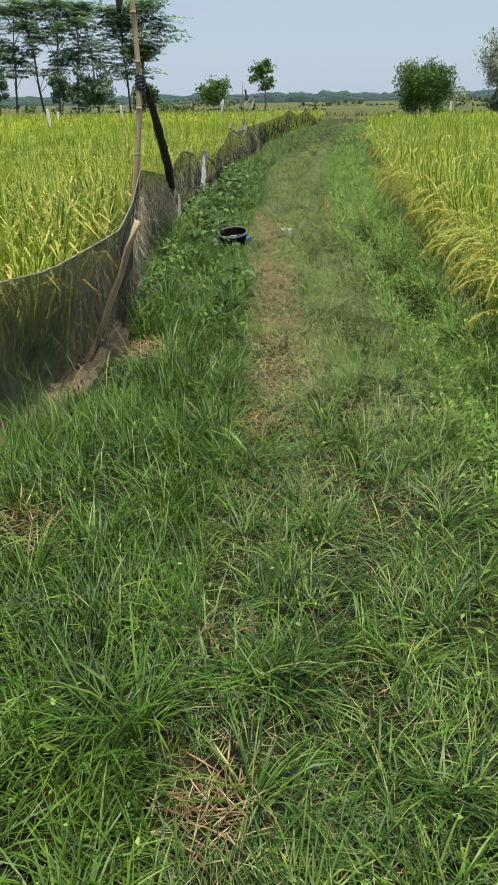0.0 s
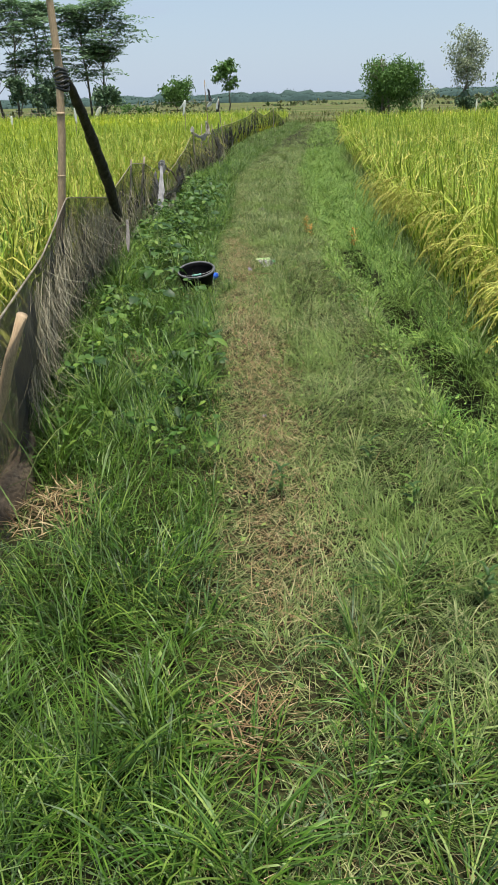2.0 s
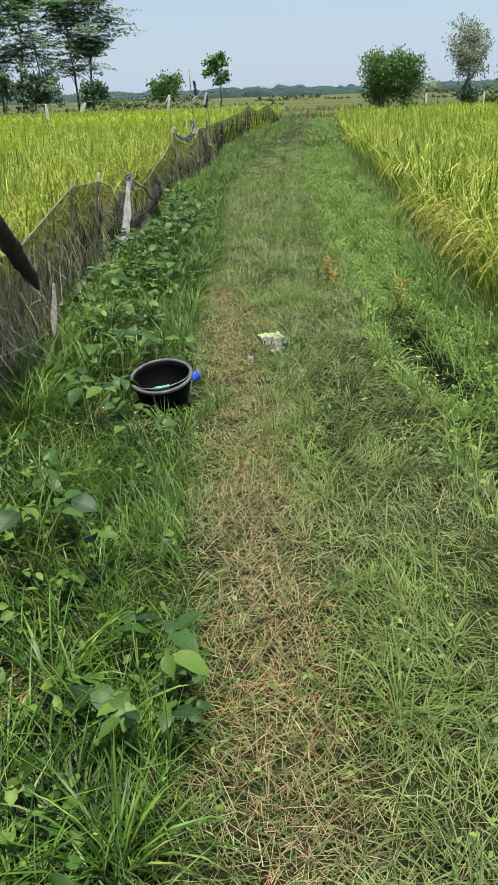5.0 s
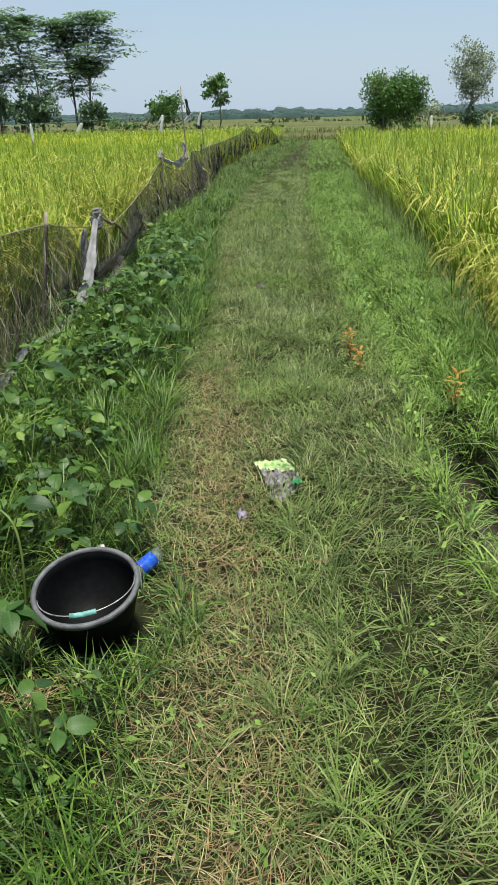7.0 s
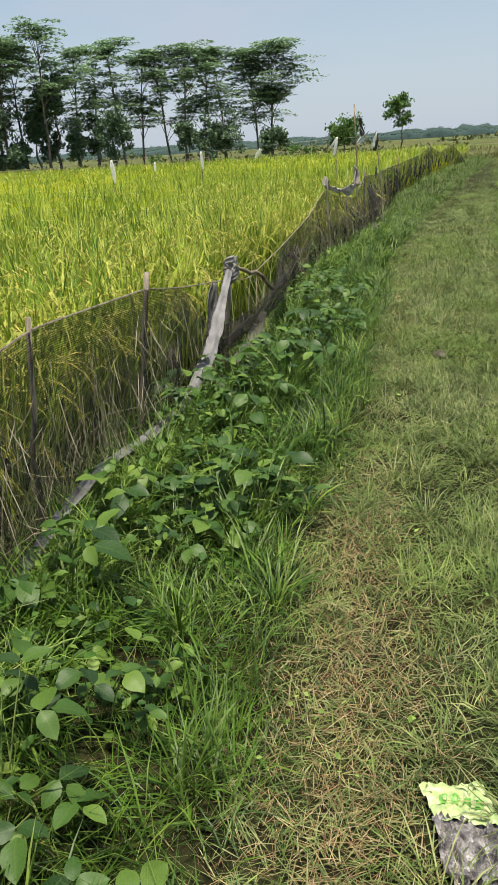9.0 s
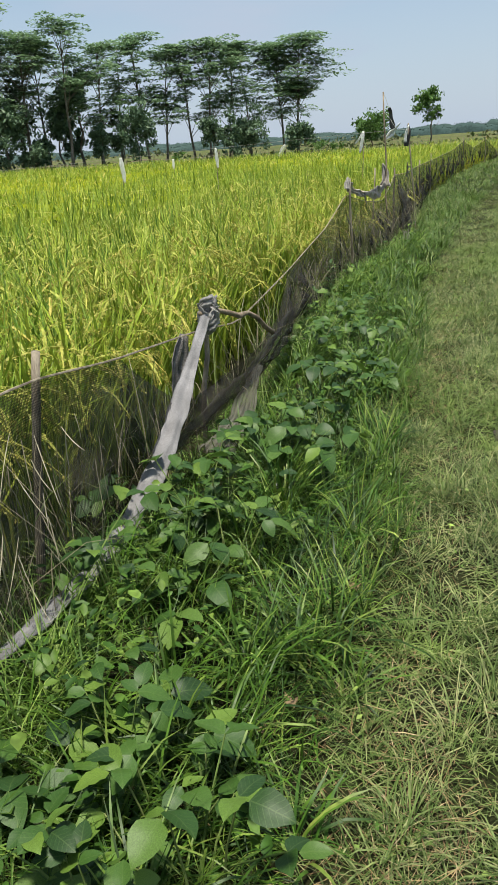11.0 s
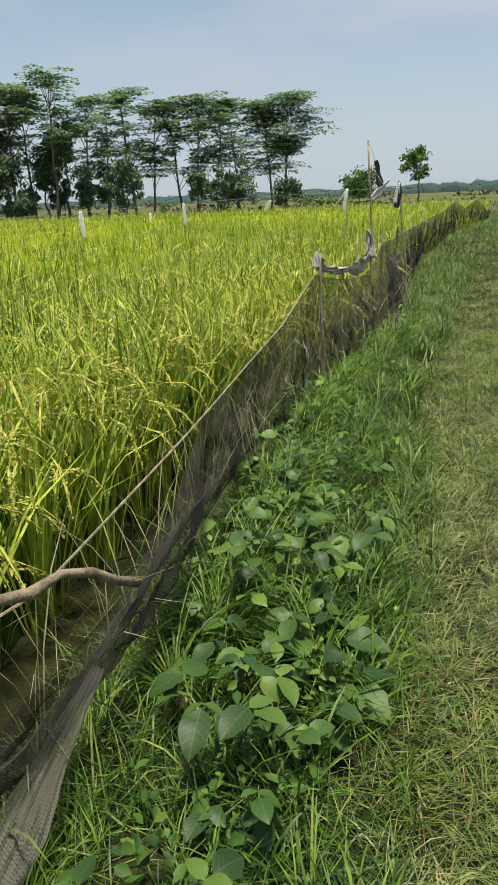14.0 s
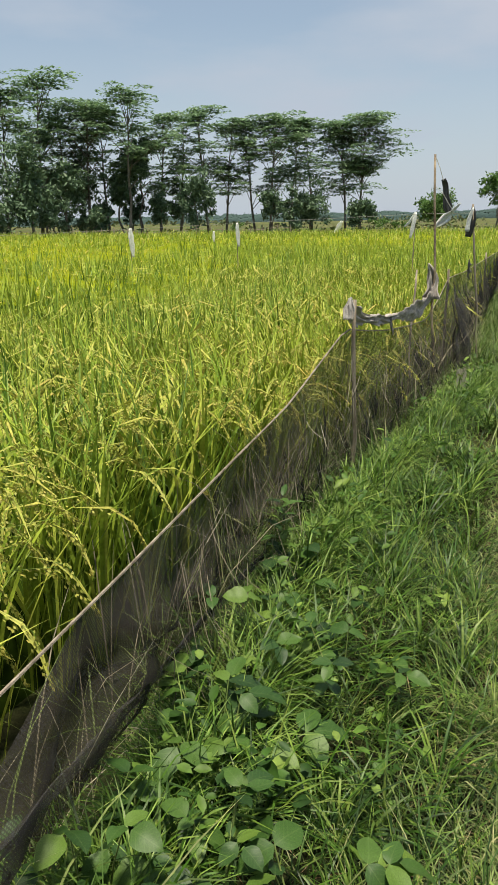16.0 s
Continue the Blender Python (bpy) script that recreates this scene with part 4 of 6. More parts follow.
    s.thing(name + "_canopy", [M_SHADE_CANOPY, M_FAR_RICE, M_HALF_SHADED_RICE], "mass of ripening rice leaves, shade painted dark near, yellow-green afar", "rice")


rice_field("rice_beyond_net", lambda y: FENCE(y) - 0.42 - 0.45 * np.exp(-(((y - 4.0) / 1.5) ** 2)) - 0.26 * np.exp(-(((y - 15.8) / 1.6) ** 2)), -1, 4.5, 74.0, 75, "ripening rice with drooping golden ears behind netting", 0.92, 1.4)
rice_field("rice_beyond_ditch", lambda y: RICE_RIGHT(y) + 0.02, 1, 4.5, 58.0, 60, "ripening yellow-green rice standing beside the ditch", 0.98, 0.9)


# ---- turf on the bank ----
def turf():
    lush, pale, straw, weed, hay = Soup(), Soup(), Soup(), Soup(), Soup()

    def bank(n, y0, y1, left=-0.02, right=0.0):
        y = rnd(y0, y1, n)
        f, r = FENCE(y) + left, RICE_RIGHT(y) + right
        return f + (r - f) * rnd(0, 1, n), y

    def free(x, y):
        """Off the bucket and the litter."""
        return ((x + 0.545) ** 2 + (y - 9.09) ** 2 > 0.17 ** 2) & ((x + 0.03) ** 2 + (y - 10.15) ** 2 > 0.095 ** 2) & ((x + 0.45) ** 2 + (y - 9.42) ** 2 > 0.06 ** 2)

    spots = [(-0.58, 5.05, 0.17), (-0.53, 2.9, 0.15), (0.26, 2.45, 0.10), (0.30, 1.85, 0.11), (0.18, 4.1, 0.12), (-0.66, 8.80, 0.06), (-0.62, 6.9, 0.07)]

    def worn(x, y):
        """Inside one of the bare, strawy spots."""
        inside = np.zeros(len(x), bool)
        for sx, sy, r in spots:
            inside |= np.hypot(x - sx, (y - sy) * 0.8) < r * (0.6 + 0.7 * grainy(x, y, 0.06, 91))
        return inside

    def swirl(x, y, spread):
        """The way that the grass lies, which changes slowly over the bank."""
        return 9.0 * grainy(x, y, 0.45, 26) + RNG.normal(0, spread, len(x))

    for y0, y1, dens, size, seg in ((0.4, 8.0, 3900, 1.0, 2), (8.0, 17.5, 3700, 1.0, 2), (17.5, 30.0, 1350, 1.7, 2), (30.0, 62.0, 240, 3.4, 2)):
        x, y = bank(int(dens * (y1 - y0) * 3.0), y0, y1)
        ok = free(x, y)
        x, y = x[ok], y[ok]
        u, d = x - TRACK(y), x - DITCH(y)
        n1, n2 = 0.6 * grainy(x, y, 0.55, 21) + 0.4 * grainy(x, y, 0.17, 24), grainy(x, y, 0.13, 22)
        pick = rnd(0, 1, len(x))
        trod = np.exp(-((u / 0.20) ** 2)) * np.interp(y, [4.4, 5.4, 10.8, 12.2], [0.1, 1, 1, 0.12]) * (0.6 + 0.6 * grainy(x, y, 0.8, 33))
        z = lift(x, y)
        gone = (pick < 0.55 * trod) | (worn(x, y) & (pick < 0.9)) | (np.abs(d + 0.02) < np.where(WET(y) > 0.85, 0.13, np.where(WET(y) > 0.5, 0.05, 0.0))) & (pick < 0.96) | (n2 < np.where(y < 4.4, 0.42, 0.31)) & (y < 17) & (pick < np.where(u < -0.22, 0.75, np.where(y < 4.4, 0.75, 0.5)))
        green = -0.22 + np.interp(y, [11.5, 13.0, 16.8, 18.0], [0.0, 0.16, 0.16, 0.0]) * (0.4 + 1.2 * grainy(x, y, 0.5, 88))
        side_l, side_r, over = (u < green) & ~gone, (u >= green) & (d < -0.14) & ~gone, (d >= -0.14) & ~gone
        # lush grass next to the fence
        ok = side_l
        light = ok & (rnd(0, 1, len(x)) < np.interp(y, [14.5, 18.5], [0.0, 0.5]))
        m = light.sum()
        blades(pale, x[light], y[light], z[light], swirl(x[light], y[light], 1.3), rnd(0.07, 0.22, m) * (0.5 + 0.9 * n1[light]), rnd(0.003, 0.0062, m) * size, rnd(0.2, 1.1, m), rnd(0.4, 1.7, m), seg)
        ok = ok & ~light
        m = ok.sum()
        tuft = (0.55 + 1.0 * n1[ok]) * np.where((y[ok] < 5.3) & (y[ok] > 4.2), np.clip((x[ok] - FENCE(y[ok]) - 0.16) / 0.2, 0.2, 1), 1)
        blades(lush, x[ok], y[ok], z[ok], swirl(x[ok], y[ok], 1.4), rnd(0.07, 0.25, m) * tuft, rnd(0.003, 0.0068, m) * size, rnd(0.1, 1.0, m), rnd(0.3, 1.7, m), seg)
        # paler, flopped grass on the open side, short where feet fall
        coarse = side_r & (rnd(0, 1, len(x)) < np.interp(y, [2.6, 4.6], [0.62, 0.0]))
        m = coarse.sum()
        blades(lush, x[coarse], y[coarse], z[coarse], swirl(x[coarse], y[coarse], 0.9), rnd(0.07, 0.20, m) * (0.5 + 0.9 * n1[coarse]), rnd(0.003, 0.0062, m), rnd(0.3, 1.2, m), rnd(0.4, 1.5, m), seg)
        ok = side_r & ~coarse
        m = ok.sum()
        short = 1 - 0.5 * np.exp(-((u[ok] / 0.3) ** 2))
        blades(pale, x[ok], y[ok], z[ok], swirl(x[ok], y[ok], 1.1), rnd(0.05, 0.17, m) * (0.5 + 0.9 * n1[ok]) * short, rnd(0.0026, 0.0056, m) * size, rnd(0.3, 1.3, m), rnd(0.2, 1.4, m), seg)
        # weeds on the far side of the ditch
        ok = over & (pick > 0.25)
        m = ok.sum()
        blades(weed, x[ok], y[ok], z[ok], swirl(x[ok], y[ok], 1.5), rnd(0.06, 0.22, m) * (0.5 + 0.8 * n1[ok]), rnd(0.0035, 0.007, m) * size, rnd(0.2, 1.0, m), rnd(0.4, 1.6, m), seg)
        # straw
        x, y = bank(int(dens * 0.55 * (y1 - y0) * 3.0), y0, y1)
        u = x - TRACK(y)
        trod = np.exp(-((u / 0.17) ** 2)) * np.interp(y, [4.4, 5.4, 10.8, 12.2, 14.0, 15.0, 17.0, 18.5], [0.10, 1, 1, 0.10, 0.10, 0.22, 0.18, 0.05]) * (0.4 + 1.0 * grainy(x, y, 0.8, 33))
        keep = (rnd(0, 1, len(x)) < 0.022 + 0.97 * trod) & (x < DITCH(y) + 0.1) & free(x, y)
        x, y = x[keep], y[keep]
        m = len(x)
        blades(straw, x, y, lift(x, y) + rnd(0, 0.03, m), rnd(0, 6.283, m), rnd(0.03, 0.13, m), rnd(0.0016, 0.0034, m) * size, rnd(0.8, 1.55, m), rnd(-0.5, 1.0, m), seg)

    # matted dead and living blades, pressed flat, along the whole track
    for soup, n, w in ((straw, 26000, 0.0032), (pale, 26000, 0.0046)):
        y = rnd(0.8, 22.0, n)
        x = TRACK(y) + RNG.normal(0.04, 0.13 if soup is straw else 0.20, n) + np.where(y < 4.5, rnd(-0.3, 0.5, n), 0)
        ok = free(x, y) & (x > FENCE(y) + 0.3)
        if soup is straw:
            ok &= rnd(0, 1, n) < np.interp(y, [3.5, 5.0, 11.0, 12.5, 14.0, 15.0, 17.0, 18.5], [0.3, 1, 1, 0.16, 0.15, 0.32, 0.22, 0.08])
        x, y = x[ok], y[ok]
        m = len(x)
        blades(soup, x, y, lift(x, y) + rnd(0, 0.02, m), rnd(0, 6.283, m), rnd(0.03, 0.09, m), rnd(0.5, 1, m) * w, rnd(1.1, 1.55, m), rnd(-0.3, 0.6, m), 2)
    # a thin thatch of dead and half-green slivers over the whole bank
    for soup, n, a, b in ((straw, 24000, 0.0018, 0.0034), (pale, 60000, 0.0022, 0.0044)):
        x, y = bank(n, 0.6, 20.0, 0.15, -0.15)
        ok = free(x, y) & (x < DITCH(y) - 0.16) & (rnd(0, 1, n) < np.where(x < TRACK(y) - 0.3, 0.3, 1.0) * (0.35 + 0.9 * grainy(x, y, 0.5, 61)) * np.interp(y, [2.4, 4.6], [0.35, 1.0]))
        x, y = x[ok], y[ok]
        m = len(x)
        blades(soup, x, y, lift(x, y) + rnd(0.004, 0.035, m), rnd(0, 6.283, m), rnd(0.03, 0.10, m), rnd(a, b, m), rnd(1.0, 1.6, m), rnd(-0.3, 0.5, m), 1)
    for sx, sy, r in spots:
        n = int(9000 * r * r) + 40
        a, q = rnd(0, 6.283, n), r * np.sqrt(rnd(0, 1.2, n))
        x, y = sx + q * np.cos(a), sy + q * np.sin(a)
        blades(straw, x, y, lift(x, y) + rnd(0, 0.03, n), rnd(0, 6.283, n), rnd(0.04, 0.14, n), rnd(0.0025, 0.006, n), rnd(0.9, 1.6, n), rnd(-0.4, 0.8, n), 2)
    # trash under the net's near end
    y = rnd(2.6, 6.2, 1500)
    x = FENCE(y) + rnd(-0.75, 0.02, len(y))
    m = len(x)
    blades(straw, x, y, lift(x, y) + rnd(0, 0.05, m), rnd(0, 6.283, m), rnd(0.05, 0.25, m), rnd(0.003, 0.006, m), rnd(0.7, 1.5, m), rnd(-0.4, 0.9, m), 3)

    # seeding weeds and dead stems standing behind the net
    for soup, k in ((hay, 2400), (pale, 1300)):
        y = rnd(5.6, 24.0, k)
        y = y[(y < 12.4) | (y > 17.5) | (rnd(0, 1, k) < 0.25)]
        k = len(y)
        x = FENCE(y) - rnd(0.05, 0.38, k)
        blades(soup, x, y, lift(x, y), rnd(0, 6.283, k), rnd(0.35, 0.85, k), rnd(0.003, 0.007, k), rnd(0.02, 0.45, k), rnd(0.1, 1.7, k), 4, 2.0)

    # rank dark weeds behind the slumped end of the net
    y = rnd(1.5, 5.8, 6500)
    x = FENCE(y) - rnd(0.50, 1.05, len(y))
    m = len(x)
    blades(lush, x, y, lift(x, y), rnd(0, 6.283, m), rnd(0.25, 0.62, m), rnd(0.005, 0.011, m), rnd(0.02, 0.5, m), rnd(0.3, 1.6, m), 3)

    # separate tufts, their blades arching out from the middle
    def tufts(soup, tx, ty, k, r, lo, hi, w, lean, seg=4):
        n = len(tx) * k
        az, off = rnd(0, 6.283, n), np.abs(RNG.normal(0, r, n))
        bx, by = np.repeat(tx, k) + off * np.cos(az), np.repeat(ty, k) + off * np.sin(az)
        high = np.repeat(rnd(0.7, 1.15, len(tx)), k)
        blades(soup, bx, by, lift(bx, by), az + RNG.normal(0, 0.5, n), rnd(lo, hi, n) * high, rnd(w * 0.55, w, n), rnd(0.05, lean, n), rnd(0.6, 2.1, n), seg)

    tx, ty = bank(330, 1.2, 21.0, 0.12, 0.0)
    ok = ~worn(tx, ty) & (tx < TRACK(ty) - 0.25) & (np.hypot(tx + 0.545, ty - 9.09) > 0.46) & ((ty > 5.4) | (tx > FENCE(ty) + 0.40))
    tufts(lush, tx[ok], ty[ok], 60, 0.04, 0.15, 0.36, 0.0085, 0.6)
    tx, ty = bank(420, 3.6, 21.0, 0.5, -0.5)
    ok = (tx > TRACK(ty) + 0.15) & (tx < DITCH(ty) - 0.12) & free(tx, ty)
    tufts(pale, tx[ok], ty[ok], 42, 0.035, 0.08, 0.20, 0.006, 1.0, 3)
    ty = rnd(11.2, 21.0, 420)
    tx = TRACK(ty) + rnd(-0.12, 0.75, len(ty))
    ok = tx < DITCH(ty) - 0.10
    tufts(pale, tx[ok], ty[ok], 40, 0.04, 0.07, 0.19, 0.0055, 1.1, 3)
    # tall broad-bladed grass on the bank by the net
    tx, ty = bank(420, 11.5, 19.5, 0.10, 0.0)
    ok = (tx < TRACK(ty) - 0.14) & ~((ty > 12.9) & (ty < 14.9) & (tx < FENCE(ty) + 0.42))
    tufts(lush, tx[ok], ty[ok], 36, 0.035, 0.14, 0.32, 0.0105, 0.65, 4)
    ty = rnd(13.1, 15.6, 26)
    tufts(weed, FENCE(ty) - rnd(0.10, 0.36, len(ty)), ty, 30, 0.03, 0.12, 0.30, 0.007, 0.7, 3)
    ty = rnd(15.2, 18.8, 60)
    tufts(weed, FENCE(ty) + rnd(0.03, 0.25, len(ty)), ty, 36, 0.045, 0.18, 0.34, 0.009, 0.8, 3)
    ty = rnd(0.8, 4.8, 130)
    tx = TRACK(ty) + rnd(-1.1, 0.9, len(ty))
    ok = tx > FENCE(ty) + 0.5
    tufts(lush, tx[ok], ty[ok], 46, 0.045, 0.10, 0.28, 0.0075, 0.9, 4)
    ty = rnd(3.5, 22.0, 330)
    tx = DITCH(ty) + np.where(rnd(0, 1, len(ty)) < 0.5, -1, 1) * rnd(0.06, 0.24, len(ty))
    ok = (WET(ty) < 0.75) | (np.abs(tx - DITCH(ty)) > 0.14)
    tufts(weed, tx[ok], ty[ok], 34, 0.035, 0.10, 0.26, 0.007, 0.9, 3)
    tx, ty = bank(260, 4.0, 26.0, 1.5, 0.02)
    ok = tx > DITCH(ty) + 0.14
    tufts(weed, tx[ok], ty[ok], 46, 0.04, 0.14, 0.34, 0.008, 0.6, 3)
    # small round-leaved weeds by the ditch and in the turf
    y = rnd(2.0, 24.0, 8000)
    x = DITCH(y) + np.where(rnd(0, 1, len(y)) < 0.5, -1, 1) * (np.where(WET(y) > 0.85, 0.19, 0.05) + np.abs(RNG.normal(0.0, 0.15, len(y))))
    leaflets(weed, np.stack([x, y, lift(x, y) + rnd(0.03, 0.20, len(y))], -1), 0.5, rnd(0.012, 0.035, len(y)), 0.6)
    y = rnd(1.5, 20.0, 7000)
    x = TRACK(y) + rnd(-0.9, 0.9, len(y))
    ok = free(x, y) & (grainy(x, y, 0.4, 51) > 0.5)
    x, y = x[ok], y[ok]
    leaflets(weed, np.stack([x, y, lift(x, y) + rnd(0.02, 0.10, len(y))], -1), 0.5, rnd(0.010, 0.026, len(y)), 0.6)
    # tall cover that hides the net's foot
    ty = rnd(8.6, 21.0, 300)
    tx = FENCE(ty) + rnd(0.04, 0.26, len(ty))
    ok = (ty < 12.6) | (ty > 14.8)
    tufts(lush, tx[ok], ty[ok], 24, 0.05, 0.18, 0.36, 0.0085, 0.9, 3)
    ty = np.concatenate([rnd(9.0, 12.6, 60), rnd(14.8, 21.0, 110)])
    tufts(weed, FENCE(ty) + rnd(0.05, 0.30, len(ty)), ty, 26, 0.04, 0.18, 0.36, 0.006, 0.7, 3)
    # coarse stalks of grass gone over between rice and ditch, and along the net's foot
    y = rnd(4.0, 26.0, 3400)
    x = np.where(rnd(0, 1, len(y)) < 0.5, RICE_RIGHT(y) + RNG.normal(-0.08, 0.10, len(y)), FENCE(y) + RNG.normal(-0.08, 0.12, len(y)))
    ok = (x > 0) | (y < 12.4) | (y > 16.0) | (rnd(0, 1, len(y)) < 0.3)
    x, y = x[ok], y[ok]
    m = len(x)
    blades(pale, x, y, lift(x, y), rnd(0, 6.283, m), rnd(0.2, 0.55, m), rnd(0.004, 0.009, m), rnd(0.05, 0.7, m), rnd(0.2, 1.6, m), 4)
    # grass that closes in on the bucket
    a = rnd(2.6, 7.0, 26)
    tufts(lush, -0.556 + rnd(0.24, 0.31, 26) * np.cos(a), 9.13 + rnd(0.24, 0.31, 26) * np.sin(a), 22, 0.03, 0.08, 0.17, 0.006, 1.1, 3)
    # low broad-leaved weeds between the bean plants
    broad = Soup()
    cx, cy = bank(1450, 5.5, 21.0, 0.06, 0.0)
    ok = (cx < TRACK(cy) - 0.30) & (grainy(cx, cy, 0.6, 71) > 0.36) & (np.hypot(cx + 0.545, cy - 9.09) > 0.27) & ~((cy > 13.1) & (cy < 14.7) & (cx < FENCE(cy) + 0.34))
    cx, cy = cx[ok], cy[ok]
    k = 11
    n = len(cx) * k
    ox, oy = np.repeat(cx, k) + RNG.normal(0, 0.05, n), np.repeat(cy, k) + RNG.normal(0, 0.05, n)
    near = np.exp(-((ox - FENCE(oy) - 0.2) / 0.25) ** 2)
    oz = lift(ox, oy) + rnd(0.04, 0.13, n) + near * rnd(0, 0.16, n)
    ovals(broad, np.stack([ox, oy, oz], -1), rnd(0.022, 0.050, n) * np.repeat(rnd(0.7, 1.35, len(cx)), k))
    broad.thing("broad_weeds", [M_BROAD], "low broad-leaved green weeds crowding the bank", "weeds")
    hay.thing("dead_stalks", [M_HAY], "grey dead grass stalks caught in the netting", "stalks")
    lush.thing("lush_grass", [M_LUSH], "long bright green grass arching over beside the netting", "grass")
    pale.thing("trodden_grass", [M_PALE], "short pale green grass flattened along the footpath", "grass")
    straw.thing("straw", [M_STRAW], "dry straw-coloured grass lying along the footpath", "straw")
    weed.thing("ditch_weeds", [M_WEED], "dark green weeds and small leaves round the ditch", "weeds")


turf()


# ---- netting fence ----
TOP = [(-1.30, 0.5, 0.80), (-1.15, 2.0, 0.80), (-1.02, 3.1, 0.78), (-0.90, 3.75, 0.77), (-0.84, 4.3, 0.72), (-0.64, 4.9, 0.82), (-0.92, 6.3, 0.80), (-1.20, 7.75, 0.92),
       (-1.33, 9.4, 0.74), (-1.47, 11.1, 0.89), (-1.57, 12.3, 0.81), (-1.60, 12.84, 0.72), (-1.66, 13.8, 0.60), (-1.65, 14.33, 0.52), (-1.70, 15.4, 0.57),
       (-1.75, 15.9, 0.574), (-1.85, 16.8, 0.58), (-1.83, 17.4, 0.67), (-1.80, 18.2, 0.89), (-1.80, 18.65, 0.82), (-1.81, 19.3, 0.74), (-1.82, 20.0, 0.68), (-1.83, 20.75, 0.63), (-1.80, 21.15, 0.76), (-1.78, 21.5, 0.90), (-1.86, 22.3, 0.86),
       (-1.95, 24.0, 0.80), (-1.95, 26.3, 0.83), (-2.10, 30.0, 0.78), (-2.0, 36.0, 0.85), (-1.90, 40.0, 1.05), (-1.7, 43.0, 0.75), (-1.35, 46.0, 1.0), (-1.0, 49.0, 0.5), (-0.9, 50.0, 0.2)]


def smooth_line(points, step):
    """Points at even steps along a curve through the given ones."""
    p = np.array(points)
    t = np.concatenate([[0], np.cumsum(np.linalg.norm(np.diff(p, axis=0), axis=1))])
    s = np.arange(0, t[-1], step)
    straight = np.stack([np.interp(s, t, p[:, c]) for c in range(3)], -1)
    soft = straight.copy()
    for _ in range(3):
        soft[1:-1] = (soft[:-2] + 2 * soft[1:-1] + soft[2:]) / 4
    return s, soft


def sheet(name, grid, us, vs, material, parent=None, label="", thick=0.0):
    """A cloth from a grid of points (rows along, columns up), with its metres along and up as UV."""
    rows, cols = grid.shape[:2]
    idx = np.arange(rows * cols).reshape(rows, cols)
    quads = np.stack([idx[:-1, :-1], idx[1:, :-1], idx[1:, 1:], idx[:-1, 1:]], -1).reshape(-1, 4)
    s = Soup()
    s.add(grid.reshape(-1, 3), quads)
    me = s.mesh(name, [material])
    uv = np.stack(np.broadcast_arrays(np.asarray(us)[:, None], np.asarray(vs)[None, :]), -1).reshape(-1, 2)
    layer = me.uv_layers.new(name="UVMap")
    layer.data.foreach_set("uv", uv[quads.ravel()].astype(np.float32).ravel())
    ob = hang(name, me, None, parent, label)
    return ob


